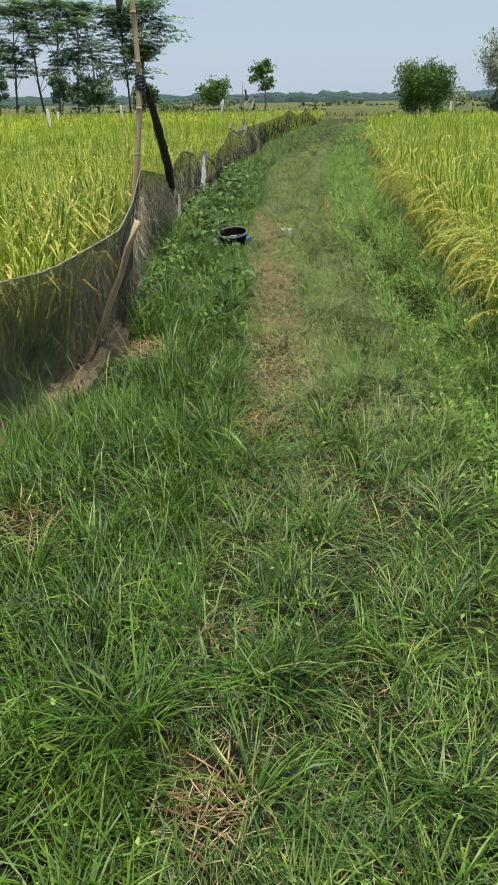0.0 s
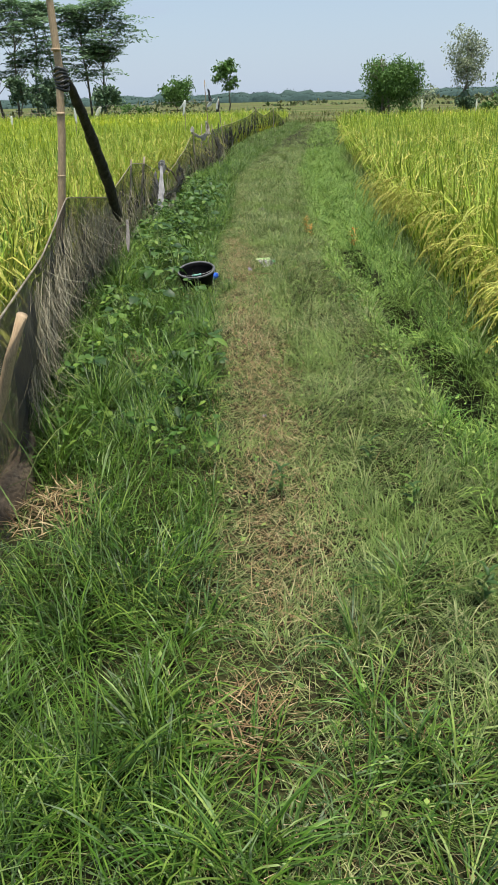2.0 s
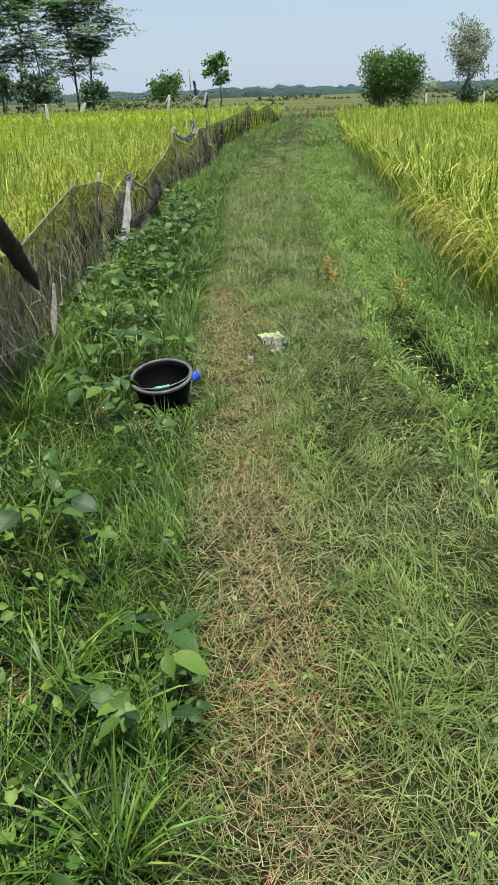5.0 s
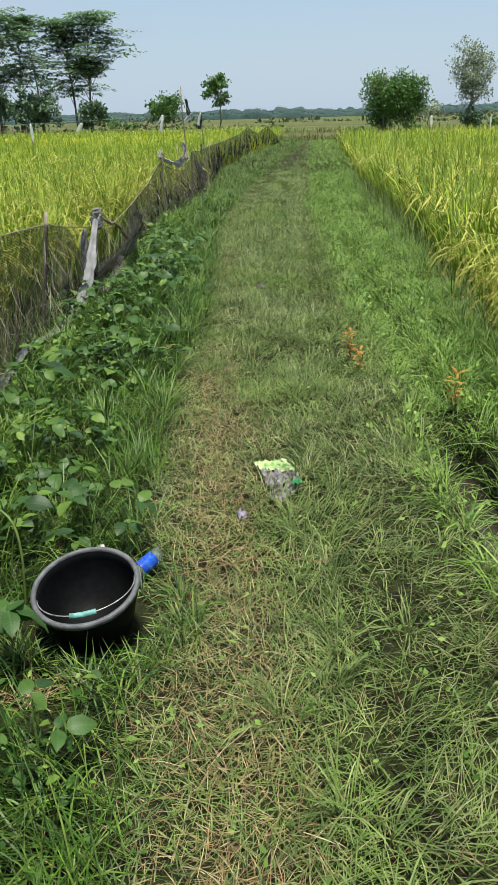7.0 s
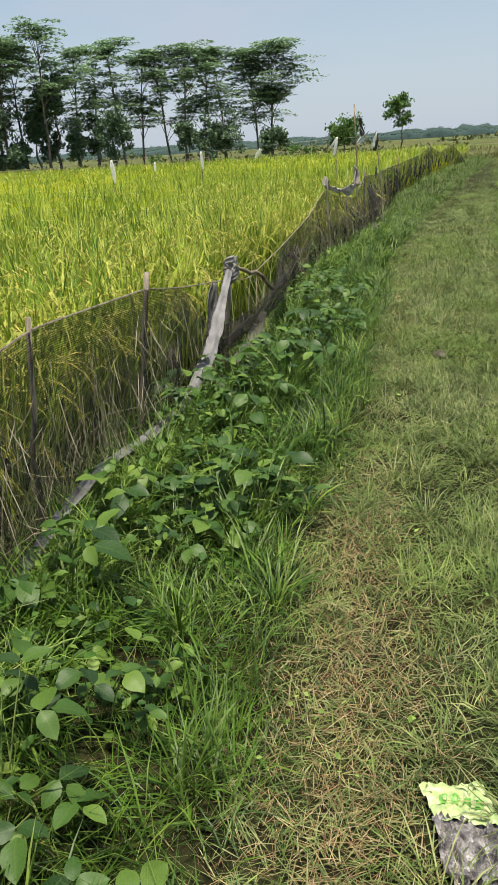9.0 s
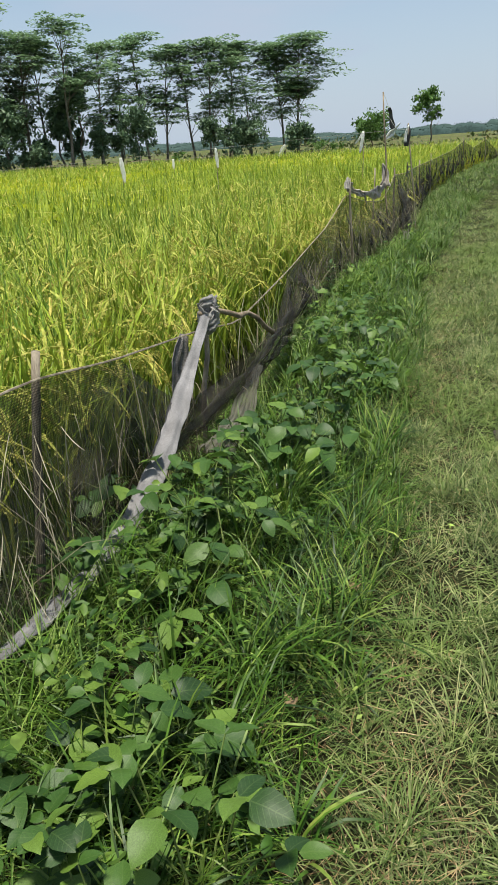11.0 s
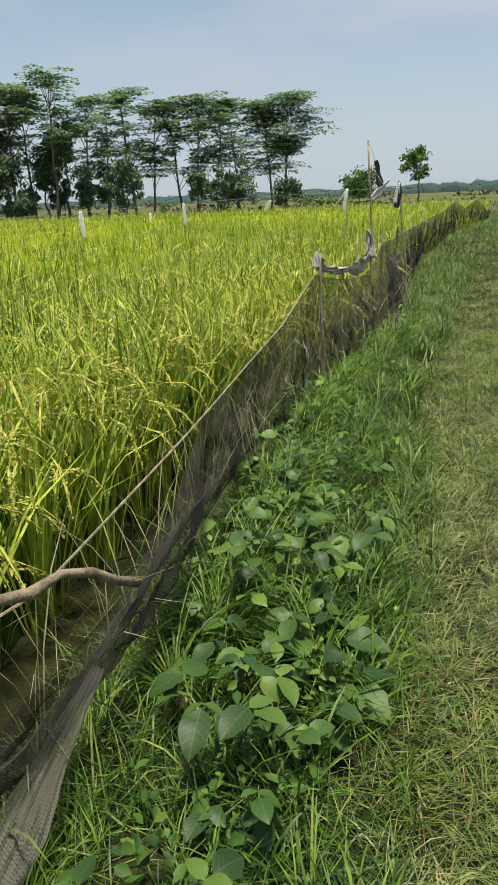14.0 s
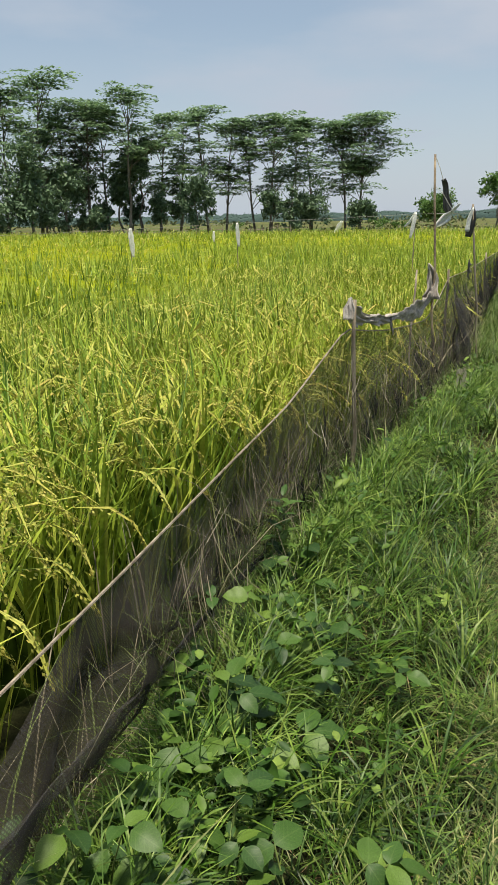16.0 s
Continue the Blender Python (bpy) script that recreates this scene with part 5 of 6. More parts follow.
def build_fence():
    fence = root("netting_fence", (-1.5, 10, 0), "sagging black netting fence on crooked sticks along the paddy", "fence")
    inv = Matrix.Translation((1.5, -10, 0))
    s, top = smooth_line(TOP, 0.05)
    y = top[:, 1]
    slack = np.interp(y, [12.2, 13.2, 14.3, 15.0, 15.8, 17.0, 18.2], [0, 0.14, 0.17, 0.24, 0.22, 0.16, 0.03])
    low = np.stack([FENCE(y) - np.interp(y, [4.7, 5.3, 6.5, 11.0, 12.0], [0, 0.07, 0.09, 0.07, 0]), y, lift(FENCE(y), y) - 0.01 + slack], -1)
    # between two sticks the cloth has slid down off its cord
    slid = np.interp(y, [12.9, 13.5, 15.1, 15.7], [0, 1, 1, 0])[:, None]
    hem = top + (low - top) * 0.62 * slid
    cols = 15
    v = np.linspace(0, 1, cols)
    belly = np.sin(np.pi * v)[None, :, None]
    grid = low[:, None] * (1 - v)[None, :, None] + hem[:, None] * v[None, :, None]
    fold = (grainy(s[:, None] - 0.5 * v[None], v[None] * 0.3, 0.30, 41) - 0.5) * 0.12 + (grainy(s[:, None] + 0.7 * v[None], v[None] * 0.8, 0.13, 42) - 0.5) * 0.09 + (grainy(s[:, None], v[None] * 0.8, 0.06, 45) - 0.5) * 0.03
    out = np.array([1.0, 0.0, 0.0])
    grid = grid + belly * fold[..., None] * out + belly * np.array([0.04, 0, -0.02])
    # the near end has slumped: its middle lies back over the earth
    slump = np.interp(y, [0.5, 3.0, 4.4, 5.0, 5.6], [0.8, 1, 1, 0.45, 0])[:, None, None]
    grid = grid + slump * belly * np.array([-0.26, 0, 0.0]) + slump * (np.sin(np.pi * v) * (1 - v))[None, :, None] * np.array([0, 0, -0.26])
    # the foot lies out on the grass, ruffled
    bulge = np.interp(y, [4.3, 4.8, 5.2, 5.6, 6.0], [0.02, 0.13, 0.10, 0.0, -0.05])
    foot = np.stack([low[:, 0] + bulge + 0.04 * grainy(s, s * 0, 0.5, 43), low[:, 1], low[:, 2] + 0.035 + 0.03 * grainy(s, s * 0, 0.12, 44) - 0.05 * (slack > 0.02)], -1)
    foot = foot + (low - foot) * np.clip(slack / 0.1, 0, 1)[:, None]
    grid = np.concatenate([foot[:, None], grid], 1)
    vs = np.concatenate([[-0.15], v * 0.85])
    sheet("net", grid, s, vs, M_NET, fence, "black knitted netting, torn and soiled").matrix_parent_inverse = inv

    # a doubled fold of net hanging in front of the lower half
    def doubled(y0, y1, low_v, high_v, shift, seed):
        ok = (y > y0) & (y < y1)
        w = np.linspace(0, 1, 8)
        e = np.minimum(1, np.minimum((y[ok] - y0), (y1 - y[ok])) / 0.8)
        lo, hi = low_v + 0 * e, low_v + (high_v - low_v) * e
        vv = lo[:, None] + (hi - lo)[:, None] * w[None]
        own, at = grid[ok][:, 1:], vv * (cols - 1)
        low_i = np.clip(at.astype(int), 0, cols - 2)
        part_up = (at - low_i)[..., None]
        pick = low_i[..., None].repeat(3, -1)
        g = np.take_along_axis(own, pick, 1) * (1 - part_up) + np.take_along_axis(own, pick + 1, 1) * part_up
        ss = s[ok]
        g = g + out * (shift + 0.03 * (grainy(ss[:, None], w[None], 0.21, seed))[..., None])
        ob = sheet("net_fold", g, ss, w * 0.4, M_FOLD, fence, "doubled fold of dark netting")
        ob.matrix_parent_inverse = inv

    doubled(4.9, 9.9, 0.0, 0.44, 0.015, 51)
    doubled(20.6, 22.6, 0.0, 0.8, 0.02, 53)
    bm = bmesh.new()
    tube(bm, [p for p in top[::3]], 0.004, 5)
    part("edge_cord", bm, M_GREYWOOD, fence, "frayed cord along the net's top").matrix_parent_inverse = inv
    for n, (foot_at, head, r, mat, txt) in enumerate([
            ((-1.02, 5.06, -0.20), (-0.535, 4.91, 0.87), 0.021, M_BAMBOO, "leaning cut stick"),
            ((-1.60, 11.1, -0.2), (-1.47, 11.1, 0.93), 0.011, M_GREYWOOD, ""), ((-1.74, 12.32, -0.25), (-1.575, 12.35, 0.88), 0.016, M_GREYWOOD, "pale peeled stick"),
            ((-1.74, 13.92, -0.25), (-1.65, 13.9, 0.72), 0.014, M_GREYWOOD, ""), ((-1.765, 18.25, -0.25), (-1.77, 18.25, 1.03), 0.012, M_GREYWOOD, ""),
            ((-1.745, 20.70, -0.2), (-1.82, 20.78, 1.88), 0.010, M_BRANCH, "tall thin pole"), ((-1.80, 21.5, -0.2), (-1.78, 21.5, 0.98), 0.012, M_GREYWOOD, ""),
            ((-1.90, 20.4, -0.1), (-1.92, 20.75, 1.02), 0.009, M_GREYWOOD, ""),
            ((-1.58, 22.5, -0.2), (-1.71, 22.4, 1.53), 0.011, M_GREYWOOD, ""), ((-1.95, 26.3, -0.2), (-1.95, 26.3, 0.92), 0.012, M_GREYWOOD, ""),
            ((-2.1, 30, -0.2), (-2.08, 30, 0.95), 0.012, M_GREYWOOD, ""), ((-1.9, 40, -0.2), (-1.9, 40, 1.15), 0.014, M_GREYWOOD, ""), ((-1.35, 46, -0.2), (-1.35, 46, 1.1), 0.014, M_GREYWOOD, "")]):
        bm = bmesh.new()
        tube(bm, wobble(foot_at, head, 7, 0.012, n), [r * (1.08 - 0.25 * i / 7) for i in range(8)], 8)
        part("post", bm, mat, fence, txt, True).matrix_parent_inverse = inv


build_fence()


def build_caught_stalks():
    """Dead grass that hangs in the meshes of the net, thickest where the flood left it."""
    soup = Soup()
    t = np.array(TOP)
    y = np.concatenate([rnd(5.6, 9.9, 2400), rnd(10.0, 12.6, 350), rnd(15.8, 24.0, 700)])
    n = len(y)
    up = np.where(y < 10, rnd(0.30, 1.0, n), rnd(0.1, 0.9, n))
    low_x, top_x, top_z = FENCE(y) - np.interp(y, [4.7, 5.3, 6.5, 11.0, 12.0], [0, 0.07, 0.09, 0.07, 0]), np.interp(y, t[:, 1], t[:, 0]), np.interp(y, t[:, 1], t[:, 2])
    x = low_x + (top_x - low_x) * up + 0.05 * np.sin(np.pi * up) + RNG.normal(0.02, 0.02, n)
    z = 0.04 + (top_z - 0.06) * up
    hang_down = rnd(2.2, 3.9, n)
    blades(soup, x, y, z, rnd(0, 6.283, n), rnd(0.08, 0.30, n), rnd(0.002, 0.0045, n), hang_down, rnd(-0.9, 0.9, n), 4, 1.0, 0, False)
    soup.thing("caught_stalks", [M_HAY], "pale dead grass stalks hanging in the netting", "stalks")


build_caught_stalks()


def build_pole():
    """The tall bamboo pole with its dark wooden strut, lashed with a rag of net."""
    pole = root("bamboo_pole", (-1.22, 7.77, -0.25), "tall pale bamboo pole lashed to a dark leaning strut", "pole")
    inv = Matrix.Translation((1.22, -7.77, 0.25))
    pts = [(-1.40, 7.80, -0.25), (-1.34, 7.80, 0.4), (-1.25, 7.79, 0.86), (-1.195, 7.79, 1.3), (-1.17, 7.81, 1.68), (-1.185, 7.81, 2.1), (-1.20, 7.80, 2.6), (-1.20, 7.80, 2.95)]
    bm = bmesh.new()
    tube(bm, pts, [0.028, 0.028, 0.026, 0.025, 0.024, 0.022, 0.020, 0.016], 12)
    part("stalk", bm, M_BAMBOO, pole, smooth=True).matrix_parent_inverse = inv
    for z in (1.05, 1.42, 1.78, 2.15, 2.5):
        x = float(np.interp(z, [p[2] for p in pts], [p[0] for p in pts]))
        bm = bmesh.new()
        tube(bm, [(x, 7.79, z - 0.008), (x, 7.79, z), (x, 7.79, z + 0.008)], [0.025, 0.029, 0.025], 10)
        part("node", bm, M_BAMBOO, pole, "swollen joint of the bamboo", True).matrix_parent_inverse = inv
    bm = bmesh.new()
    path = smooth_line([(-1.145, 7.86, 1.62), (-1.15, 8.1, 1.46), (-1.18, 8.5, 1.21), (-1.22, 9.0, 0.89), (-1.27, 9.40, 0.63), (-1.285, 9.52, 0.56), (-1.295, 9.60, 0.50)], 0.06)[1].tolist()
    tube(bm, path, np.interp(np.linspace(0, 1, len(path)), [0, 0.15, 0.4, 0.7, 0.9, 0.97, 1], [0.022, 0.032, 0.040, 0.043, 0.038, 0.026, 0.010]).tolist(), 12)
    for vtx in bm.verts:
        vtx.co += 0.010 * noise.noise_vector(vtx.co * 14) + 0.006 * noise.noise_vector(vtx.co * 40)
    part("strut", bm, M_DARKWOOD, pole, "dark rotten timber strut", True).matrix_parent_inverse = inv
    for i in range(6):
        bm = bmesh.new()
        z = 1.56 + 0.022 * i
        tube(bm, [(-1.165 + 0.038 * math.cos(a), 7.82 + 0.038 * math.sin(a), z + 0.01 * math.sin(2 * a + i)) for a in np.linspace(0, 6.28, 13)], 0.010, 6)
        part("lashing", bm, M_BLACKBAG, pole, "dark lashing", True).matrix_parent_inverse = inv


build_pole()


# ---- rags, bags, streamers ----
def ribbon(name, centre, widths, material, folds, seed, label, category, group="", across=(1, 0, 0), cols=9, depth=0.4, parent=None, ragged=0.44):
    """A strip of cloth along the centre points, gathered in lengthwise folds, with thickness."""
    p = np.array(centre, float)
    t = np.concatenate([[0], np.cumsum(np.linalg.norm(np.diff(p, axis=0), axis=1))])
    n = max(12, int(t[-1] / 0.035))
    s = np.linspace(0, t[-1], n)
    mid = np.stack([np.interp(s, t, p[:, c]) for c in range(3)], -1)
    for _ in range(3):
        mid[1:-1] = (mid[:-2] + 2 * mid[1:-1] + mid[2:]) / 4
    wide = np.interp(s, t, widths) * (1 - ragged / 2 + ragged * grainy(s, s * 0, 0.07, seed + 3))
    d = np.gradient(mid, axis=0)
    d /= np.linalg.norm(d, axis=1, keepdims=True)
    a = np.array(across, float) - d * (d @ np.array(across, float))[:, None]
    a /= np.linalg.norm(a, axis=1, keepdims=True)
    b = np.cross(d, a)
    u = np.linspace(-0.5, 0.5, cols)
    wave = np.sin(u[None] * folds * 6.28 + 3 * grainy(s, s * 0, 0.2, seed)[:, None] * 2) * depth * 0.18
    wave = wave + (grainy(s[:, None] + u[None] * 0.3, u[None] * 0.4 + s[:, None] * 0, 0.07, seed + 1) - 0.5) * depth * 0.5
    g = mid[:, None] + a[:, None] * (u[None, :, None] * wide[:, None, None]) + b[:, None] * (wave * wide[:, None])[..., None]
    ob = sheet(name, g, s + 20.0, u * 0.2, material, parent)
    mod = ob.modifiers.new("thickness", "SOLIDIFY")
    mod.thickness, mod.offset = 0.0025, 0
    return tagged(ob, label, category, group)


ribbon("rag", [(-1.64, 13.88, 0.67), (-1.60, 13.55, 0.52), (-1.56, 13.28, 0.41), (-1.535, 13.0, 0.28), (-1.53, 12.7, 0.18), (-1.53, 12.4, 0.14), (-1.54, 12.1, 0.15), (-1.55, 11.6, 0.19), (-1.52, 11.2, 0.17), (-1.49, 10.8, 0.11)],
       [0.045, 0.055, 0.072, 0.082, 0.072, 0.055, 0.05, 0.05, 0.045, 0.04], M_RAG, 1.2, 61, "long washed-out grey cloth strip trailing from a stick to the grass", "rag", across=(0.85, 0.3, -0.3))


def build_knot():
    """A rag wound in turns about the stick's head, its ends tucked up."""
    knot = root("rag_knot", (-1.645, 13.89, 0.65), "knotted dirty black-and-white rag round a stick's head", "rag")
    for i, (r, z, tip, wide) in enumerate([(0.038, -0.040, 0.9, 0.060), (0.044, -0.010, -0.8, 0.065), (0.040, 0.012, 1.3, 0.060), (0.036, 0.030, -0.3, 0.050)]):
        turn = Matrix.Rotation(tip, 3, "X") @ Matrix.Rotation(0.5 * tip, 3, "Y")
        loop = [Vector((0, 0, z)) + turn @ Vector((r * math.cos(a) * (1 + 0.15 * math.sin(3 * a + i)), r * math.sin(a) * 1.3, 0.006 * a)) for a in np.linspace(0, 6.9, 16)]
        ribbon("turn", [tuple(p) for p in loop], [wide] * 16, M_KNOT, 1.8, 300 + i, "", "", across=(0.1, 0.2, 1), cols=9, depth=0.7, parent=knot, ragged=0.5)
    ribbon("tucked_end", [(0.0, 0.01, 0.02), (0.015, 0.03, 0.055), (0.02, 0.05, 0.085), (0.035, 0.06, 0.075)], [0.05, 0.06, 0.05, 0.03], M_RAG, 1.4, 310, "", "", across=(1, 0.2, 0), cols=9, depth=0.6, parent=knot)


build_knot()
ribbon("hanging_rag", [(-1.70, 13.72, 0.60), (-1.71, 13.66, 0.48), (-1.71, 13.64, 0.36), (-1.70, 13.62, 0.26)], [0.08, 0.14, 0.16, 0.12], M_DIRTYRAG, 3, 65, "dirty dark rag hanging behind the net", "rag", across=(0.2, 1, 0))
bm_ = bmesh.new()
tube(bm_, [(-1.66, 13.84, 0.67), (-1.64, 13.98, 0.66), (-1.615, 14.12, 0.615), (-1.605, 14.24, 0.575), (-1.595, 14.36, 0.565), (-1.58, 14.48, 0.51), (-1.57, 14.58, 0.44), (-1.56, 14.68, 0.385)], [0.012, 0.012, 0.013, 0.015, 0.012, 0.013, 0.012, 0.015], 9)
for vtx in bm_.verts:
    vtx.co += 0.004 * noise.noise_vector(vtx.co * 35)
tagged(part("crooked_branch", bm_, M_BRANCH, smooth=True), "crooked brown branch propped through the netting", "branch")
ribbon("frayed_net", [(-1.575, 14.44, 0.26), (-1.545, 14.2, 0.23), (-1.51, 13.95, 0.185), (-1.49, 13.7, 0.15), (-1.49, 13.45, 0.13)], [0.03, 0.07, 0.11, 0.14, 0.16], M_FRAY, 5, 67, "frayed pale grey scrap of netting spread on the weeds", "netting scrap", across=(0.80, -0.35, -0.35), cols=20, depth=0.45, ragged=0.7)
ribbon("net_hem", [(-1.62, 12.6, 0.16), (-1.60, 13.2, 0.22), (-1.585, 13.7, 0.26), (-1.575, 14.2, 0.25), (-1.57, 14.6, 0.29), (-1.57, 14.9, 0.38), (-1.61, 15.3, 0.36), (-1.67, 15.9, 0.30), (-1.74, 16.5, 0.24), (-1.78, 17.0, 0.18)],
       [0.05, 0.09, 0.14, 0.17, 0.20, 0.18, 0.12, 0.08, 0.06, 0.04], M_HEM, 1.6, 64, "gathered dark hem of the sagging netting", "netting hem", across=(0.45, 0.1, 1), cols=13, ragged=0.7, depth=0.22)
ribbon("net_scrap", [(-1.52, 20.6, 0.28), (-1.46, 20.3, 0.14), (-1.43, 20.0, 0.07), (-1.42, 19.7, 0.05)], [0.06, 0.10, 0.13, 0.12], M_FRAY, 3, 68, "pale torn netting gathered at the fence's foot", "netting scrap", across=(1, 0.3, 0.2), cols=10)
ribbon("torn_rag", [(-1.27, 9.78, 0.50), (-1.25, 9.70, 0.42), (-1.245, 9.62, 0.33), (-1.23, 9.55, 0.25)], [0.015, 0.024, 0.032, 0.012], M_DIRTYRAG, 3, 168, "torn pale rag hanging at the foot of a timber strut", "rag", across=(1, 0.3, 0))
ribbon("swagged_rag", [(-1.79, 18.2, 0.99), (-1.79, 18.35, 0.93), (-1.795, 18.65, 0.885), (-1.80, 19.1, 0.825), (-1.805, 19.5, 0.81)], [0.07, 0.085, 0.055, 0.05, 0.04],
       M_TATTER, 2.2, 69, "grey rag slung between two fence sticks", "rag", across=(0.15, 0, 1), depth=0.9, cols=13, ragged=0.8)
ribbon("rag_sheet", [(-1.805, 19.45, 0.81), (-1.81, 19.75, 0.785), (-1.815, 20.1, 0.765), (-1.82, 20.5, 0.755), (-1.80, 20.85, 0.82)], [0.03, 0.09, 0.14, 0.17, 0.11],
       M_TATTER, 1.3, 169, "creased pale grey cloth hung up to a tall pole", "rag", across=(0.25, -0.1, 1), depth=0.30, cols=15, ragged=0.4)
ribbon("rag_wrap", [(-1.795, 20.72, 0.80), (-1.79, 20.74, 0.88), (-1.79, 20.75, 0.95), (-1.80, 20.76, 1.00), (-1.825, 20.72, 1.07)], [0.12, 0.10, 0.12, 0.09, 0.02],
       M_TATTER, 2.2, 170, "dark grey rag wound round a tall pole", "rag", across=(1, 0.2, 0), depth=0.9, cols=13, ragged=0.7)
ribbon("rag_end", [(-1.79, 18.24, 1.04), (-1.785, 18.2, 0.99), (-1.78, 18.17, 0.94)], [0.03, 0.07, 0.04], M_KNOT, 3, 70, "rag tied in a bunch on a stick", "rag", across=(1, 0, 0), depth=1.4, cols=13, ragged=1.0)
ribbon("rag_tail", [(-1.80, 19.25, 0.82), (-1.80, 19.27, 0.77), (-1.79, 19.3, 0.72)], [0.06, 0.06, 0.05], M_DIRTYRAG, 2, 71, "torn end of a grey rag hanging down", "rag", across=(0, 1, 0))
ribbon("black_bag", [(-1.76, 20.85, 1.70), (-1.745, 20.88, 1.66), (-1.74, 20.88, 1.58), (-1.725, 20.88, 1.50), (-1.71, 20.88, 1.45)], [0.03, 0.045, 0.04, 0.085, 0.05], M_BLACKBAG, 2, 72, "black plastic bag blown out on a string", "plastic bag", across=(1, 0.2, 0))
ribbon("white_bag", [(-1.63, 20.9, 1.52), (-1.68, 20.89, 1.47), (-1.72, 20.88, 1.42), (-1.77, 20.88, 1.38), (-1.815, 20.88, 1.345)], [0.015, 0.04, 0.07, 0.075, 0.03], M_WHITEBAG, 1.5, 73, "white plastic bag strip streaming from a string", "plastic bag", across=(0.6, 0, 0.8))
bm_ = bmesh.new()
tube(bm_, [(-1.82, 20.82, 1.86), (-1.79, 20.83, 1.79), (-1.76, 20.85, 1.69)], 0.0025, 4)
tube(bm_, [(-1.82, 20.78, 1.66), (-1.76, 20.82, 1.60), (-1.69, 20.87, 1.48)], 0.0025, 4)
tagged(part("string", bm_, M_CORD), "thin strings tied to a tall pole", "string")
ribbon("dark_bag", [(-1.71, 22.4, 1.52), (-1.705, 22.4, 1.43), (-1.725, 22.4, 1.33), (-1.74, 22.4, 1.23)], [0.02, 0.06, 0.09, 0.05], M_BLACKBAG, 2, 74, "dark grey plastic bag hung on a leaning stick", "plastic bag", across=(1, 0.2, 0))
ribbon("pale_bag", [(-1.70, 22.36, 1.50), (-1.735, 22.36, 1.40), (-1.75, 22.36, 1.28)], [0.02, 0.05, 0.04], M_WHITEBAG, 1.5, 75, "pale plastic strip beside a dark bag", "plastic bag", across=(1, 0.2, 0))
ribbon("tied_cloth", [(-1.78, 22.9, 0.98), (-1.80, 23.1, 0.92), (-1.83, 23.4, 0.84)], [0.04, 0.10, 0.14], M_DIRTYRAG, 2, 76, "grey cloth tied over the net's edge", "rag", across=(0.2, 0, 1))
ribbon("hanging_bag", [(-1.25, 7.8, 2.62), (-1.27, 7.8, 2.45), (-1.29, 7.8, 2.30), (-1.305, 7.8, 2.15)], [0.05, 0.12, 0.10, 0.03], M_BLACKBAG, 2, 77, "torn black plastic bag hanging from a bamboo pole", "plastic bag", across=(1, 0.1, 0))
ribbon("pale_streamer", [(-1.38, 7.8, 2.60), (-1.43, 7.8, 2.40), (-1.455, 7.8, 2.22)], [0.03, 0.05, 0.02], M_WHITEBAG, 1, 78, "thin clear plastic streamer on a bamboo pole", "plastic bag", across=(1, 0.1, 0))
bm_ = bmesh.new()
tube(bm_, [(-1.2, 7.8, 2.7), (-1.25, 7.8, 2.62), (-1.38, 7.8, 2.60)], 0.003, 4)
tagged(part("string", bm_, M_CORD), "string slung from a bamboo pole", "string")


def field_flag(x, y, z_top, z_low, wide, slant, seed, bent=False):
    g = -0.2
    wide *= 0.62
    flag = root("scare_flag", (x, y, g), "white plastic bag on a thin stick scaring birds off the rice", "flag", "white bird-scaring flags")
    bm = bmesh.new()
    tube(bm, wobble((0, 0, 0), (0.03, 0, z_top + 0.02 - g), 4, 0.02, seed), [0.012, 0.011, 0.010, 0.009, 0.007], 6)
    part("stick", bm, M_GREYWOOD, flag)
    top, low = z_top - g, z_low - g
    pts = [(0.03, -0.02, top), (0.03 + slant * 0.3, -0.03, top * 0.7 + low * 0.3), (0.03 + slant * 0.7, -0.03, top * 0.3 + low * 0.7), (0.03 + slant, -0.03, low)]
    ob = ribbon("bag", pts, [wide * 0.5, wide, wide * 0.9, wide * 0.5], M_WHITEBAG, 1.6, seed, "", "", across=(1, 0.2, 0), cols=6, parent=flag)
    if bent:
        ribbon("bag", [(0.02, -0.02, top), (-0.08, -0.02, top * 0.6 + low * 0.4), (-0.16, -0.02, top * 0.45 + low * 0.55)], [wide * 0.4, wide * 0.6, wide * 0.3], M_WHITEBAG, 1.6, seed + 1, "", "", across=(1, 0.2, 0), cols=6, parent=flag)


for i, (x, y, zt, zl, w, sl, bent) in enumerate([(-9.95, 30, 1.30, 0.68, 0.20, 0.05, False), (-7.05, 29.2, 1.38, 0.92, 0.12, 0.03, False), (-15.7, 68, 1.25, 0.45, 0.5, -0.5, False), (-3.33, 28.1, 1.50, 1.08, 0.12, -0.08, True),
                                                 (-14.6, 44.6, 1.02, 0.6, 0.2, 0.0, False),
                                                 (6.45, 48.5, 1.25, 0.75, 0.2, 0.0, False), (9.6, 50.0, 1.2, 0.6, 0.14, 0.0, False)]):
    field_flag(x, y, zt, zl, w, sl, 80 + i, bent)


bm_ = bmesh.new()
tube(bm_, smooth_line([(-24, 33.5, 0.95), (-16, 31.6, 1.12), (-9.93, 30, 1.28), (-7.03, 29.2, 1.37), (-3.31, 28.1, 1.47), (-1.70, 22.4, 1.45)], 0.3)[1].tolist(), 0.003, 5)
tagged(part("string", bm_, M_TWINE), "long string slung over the rice from stick to stick", "string")


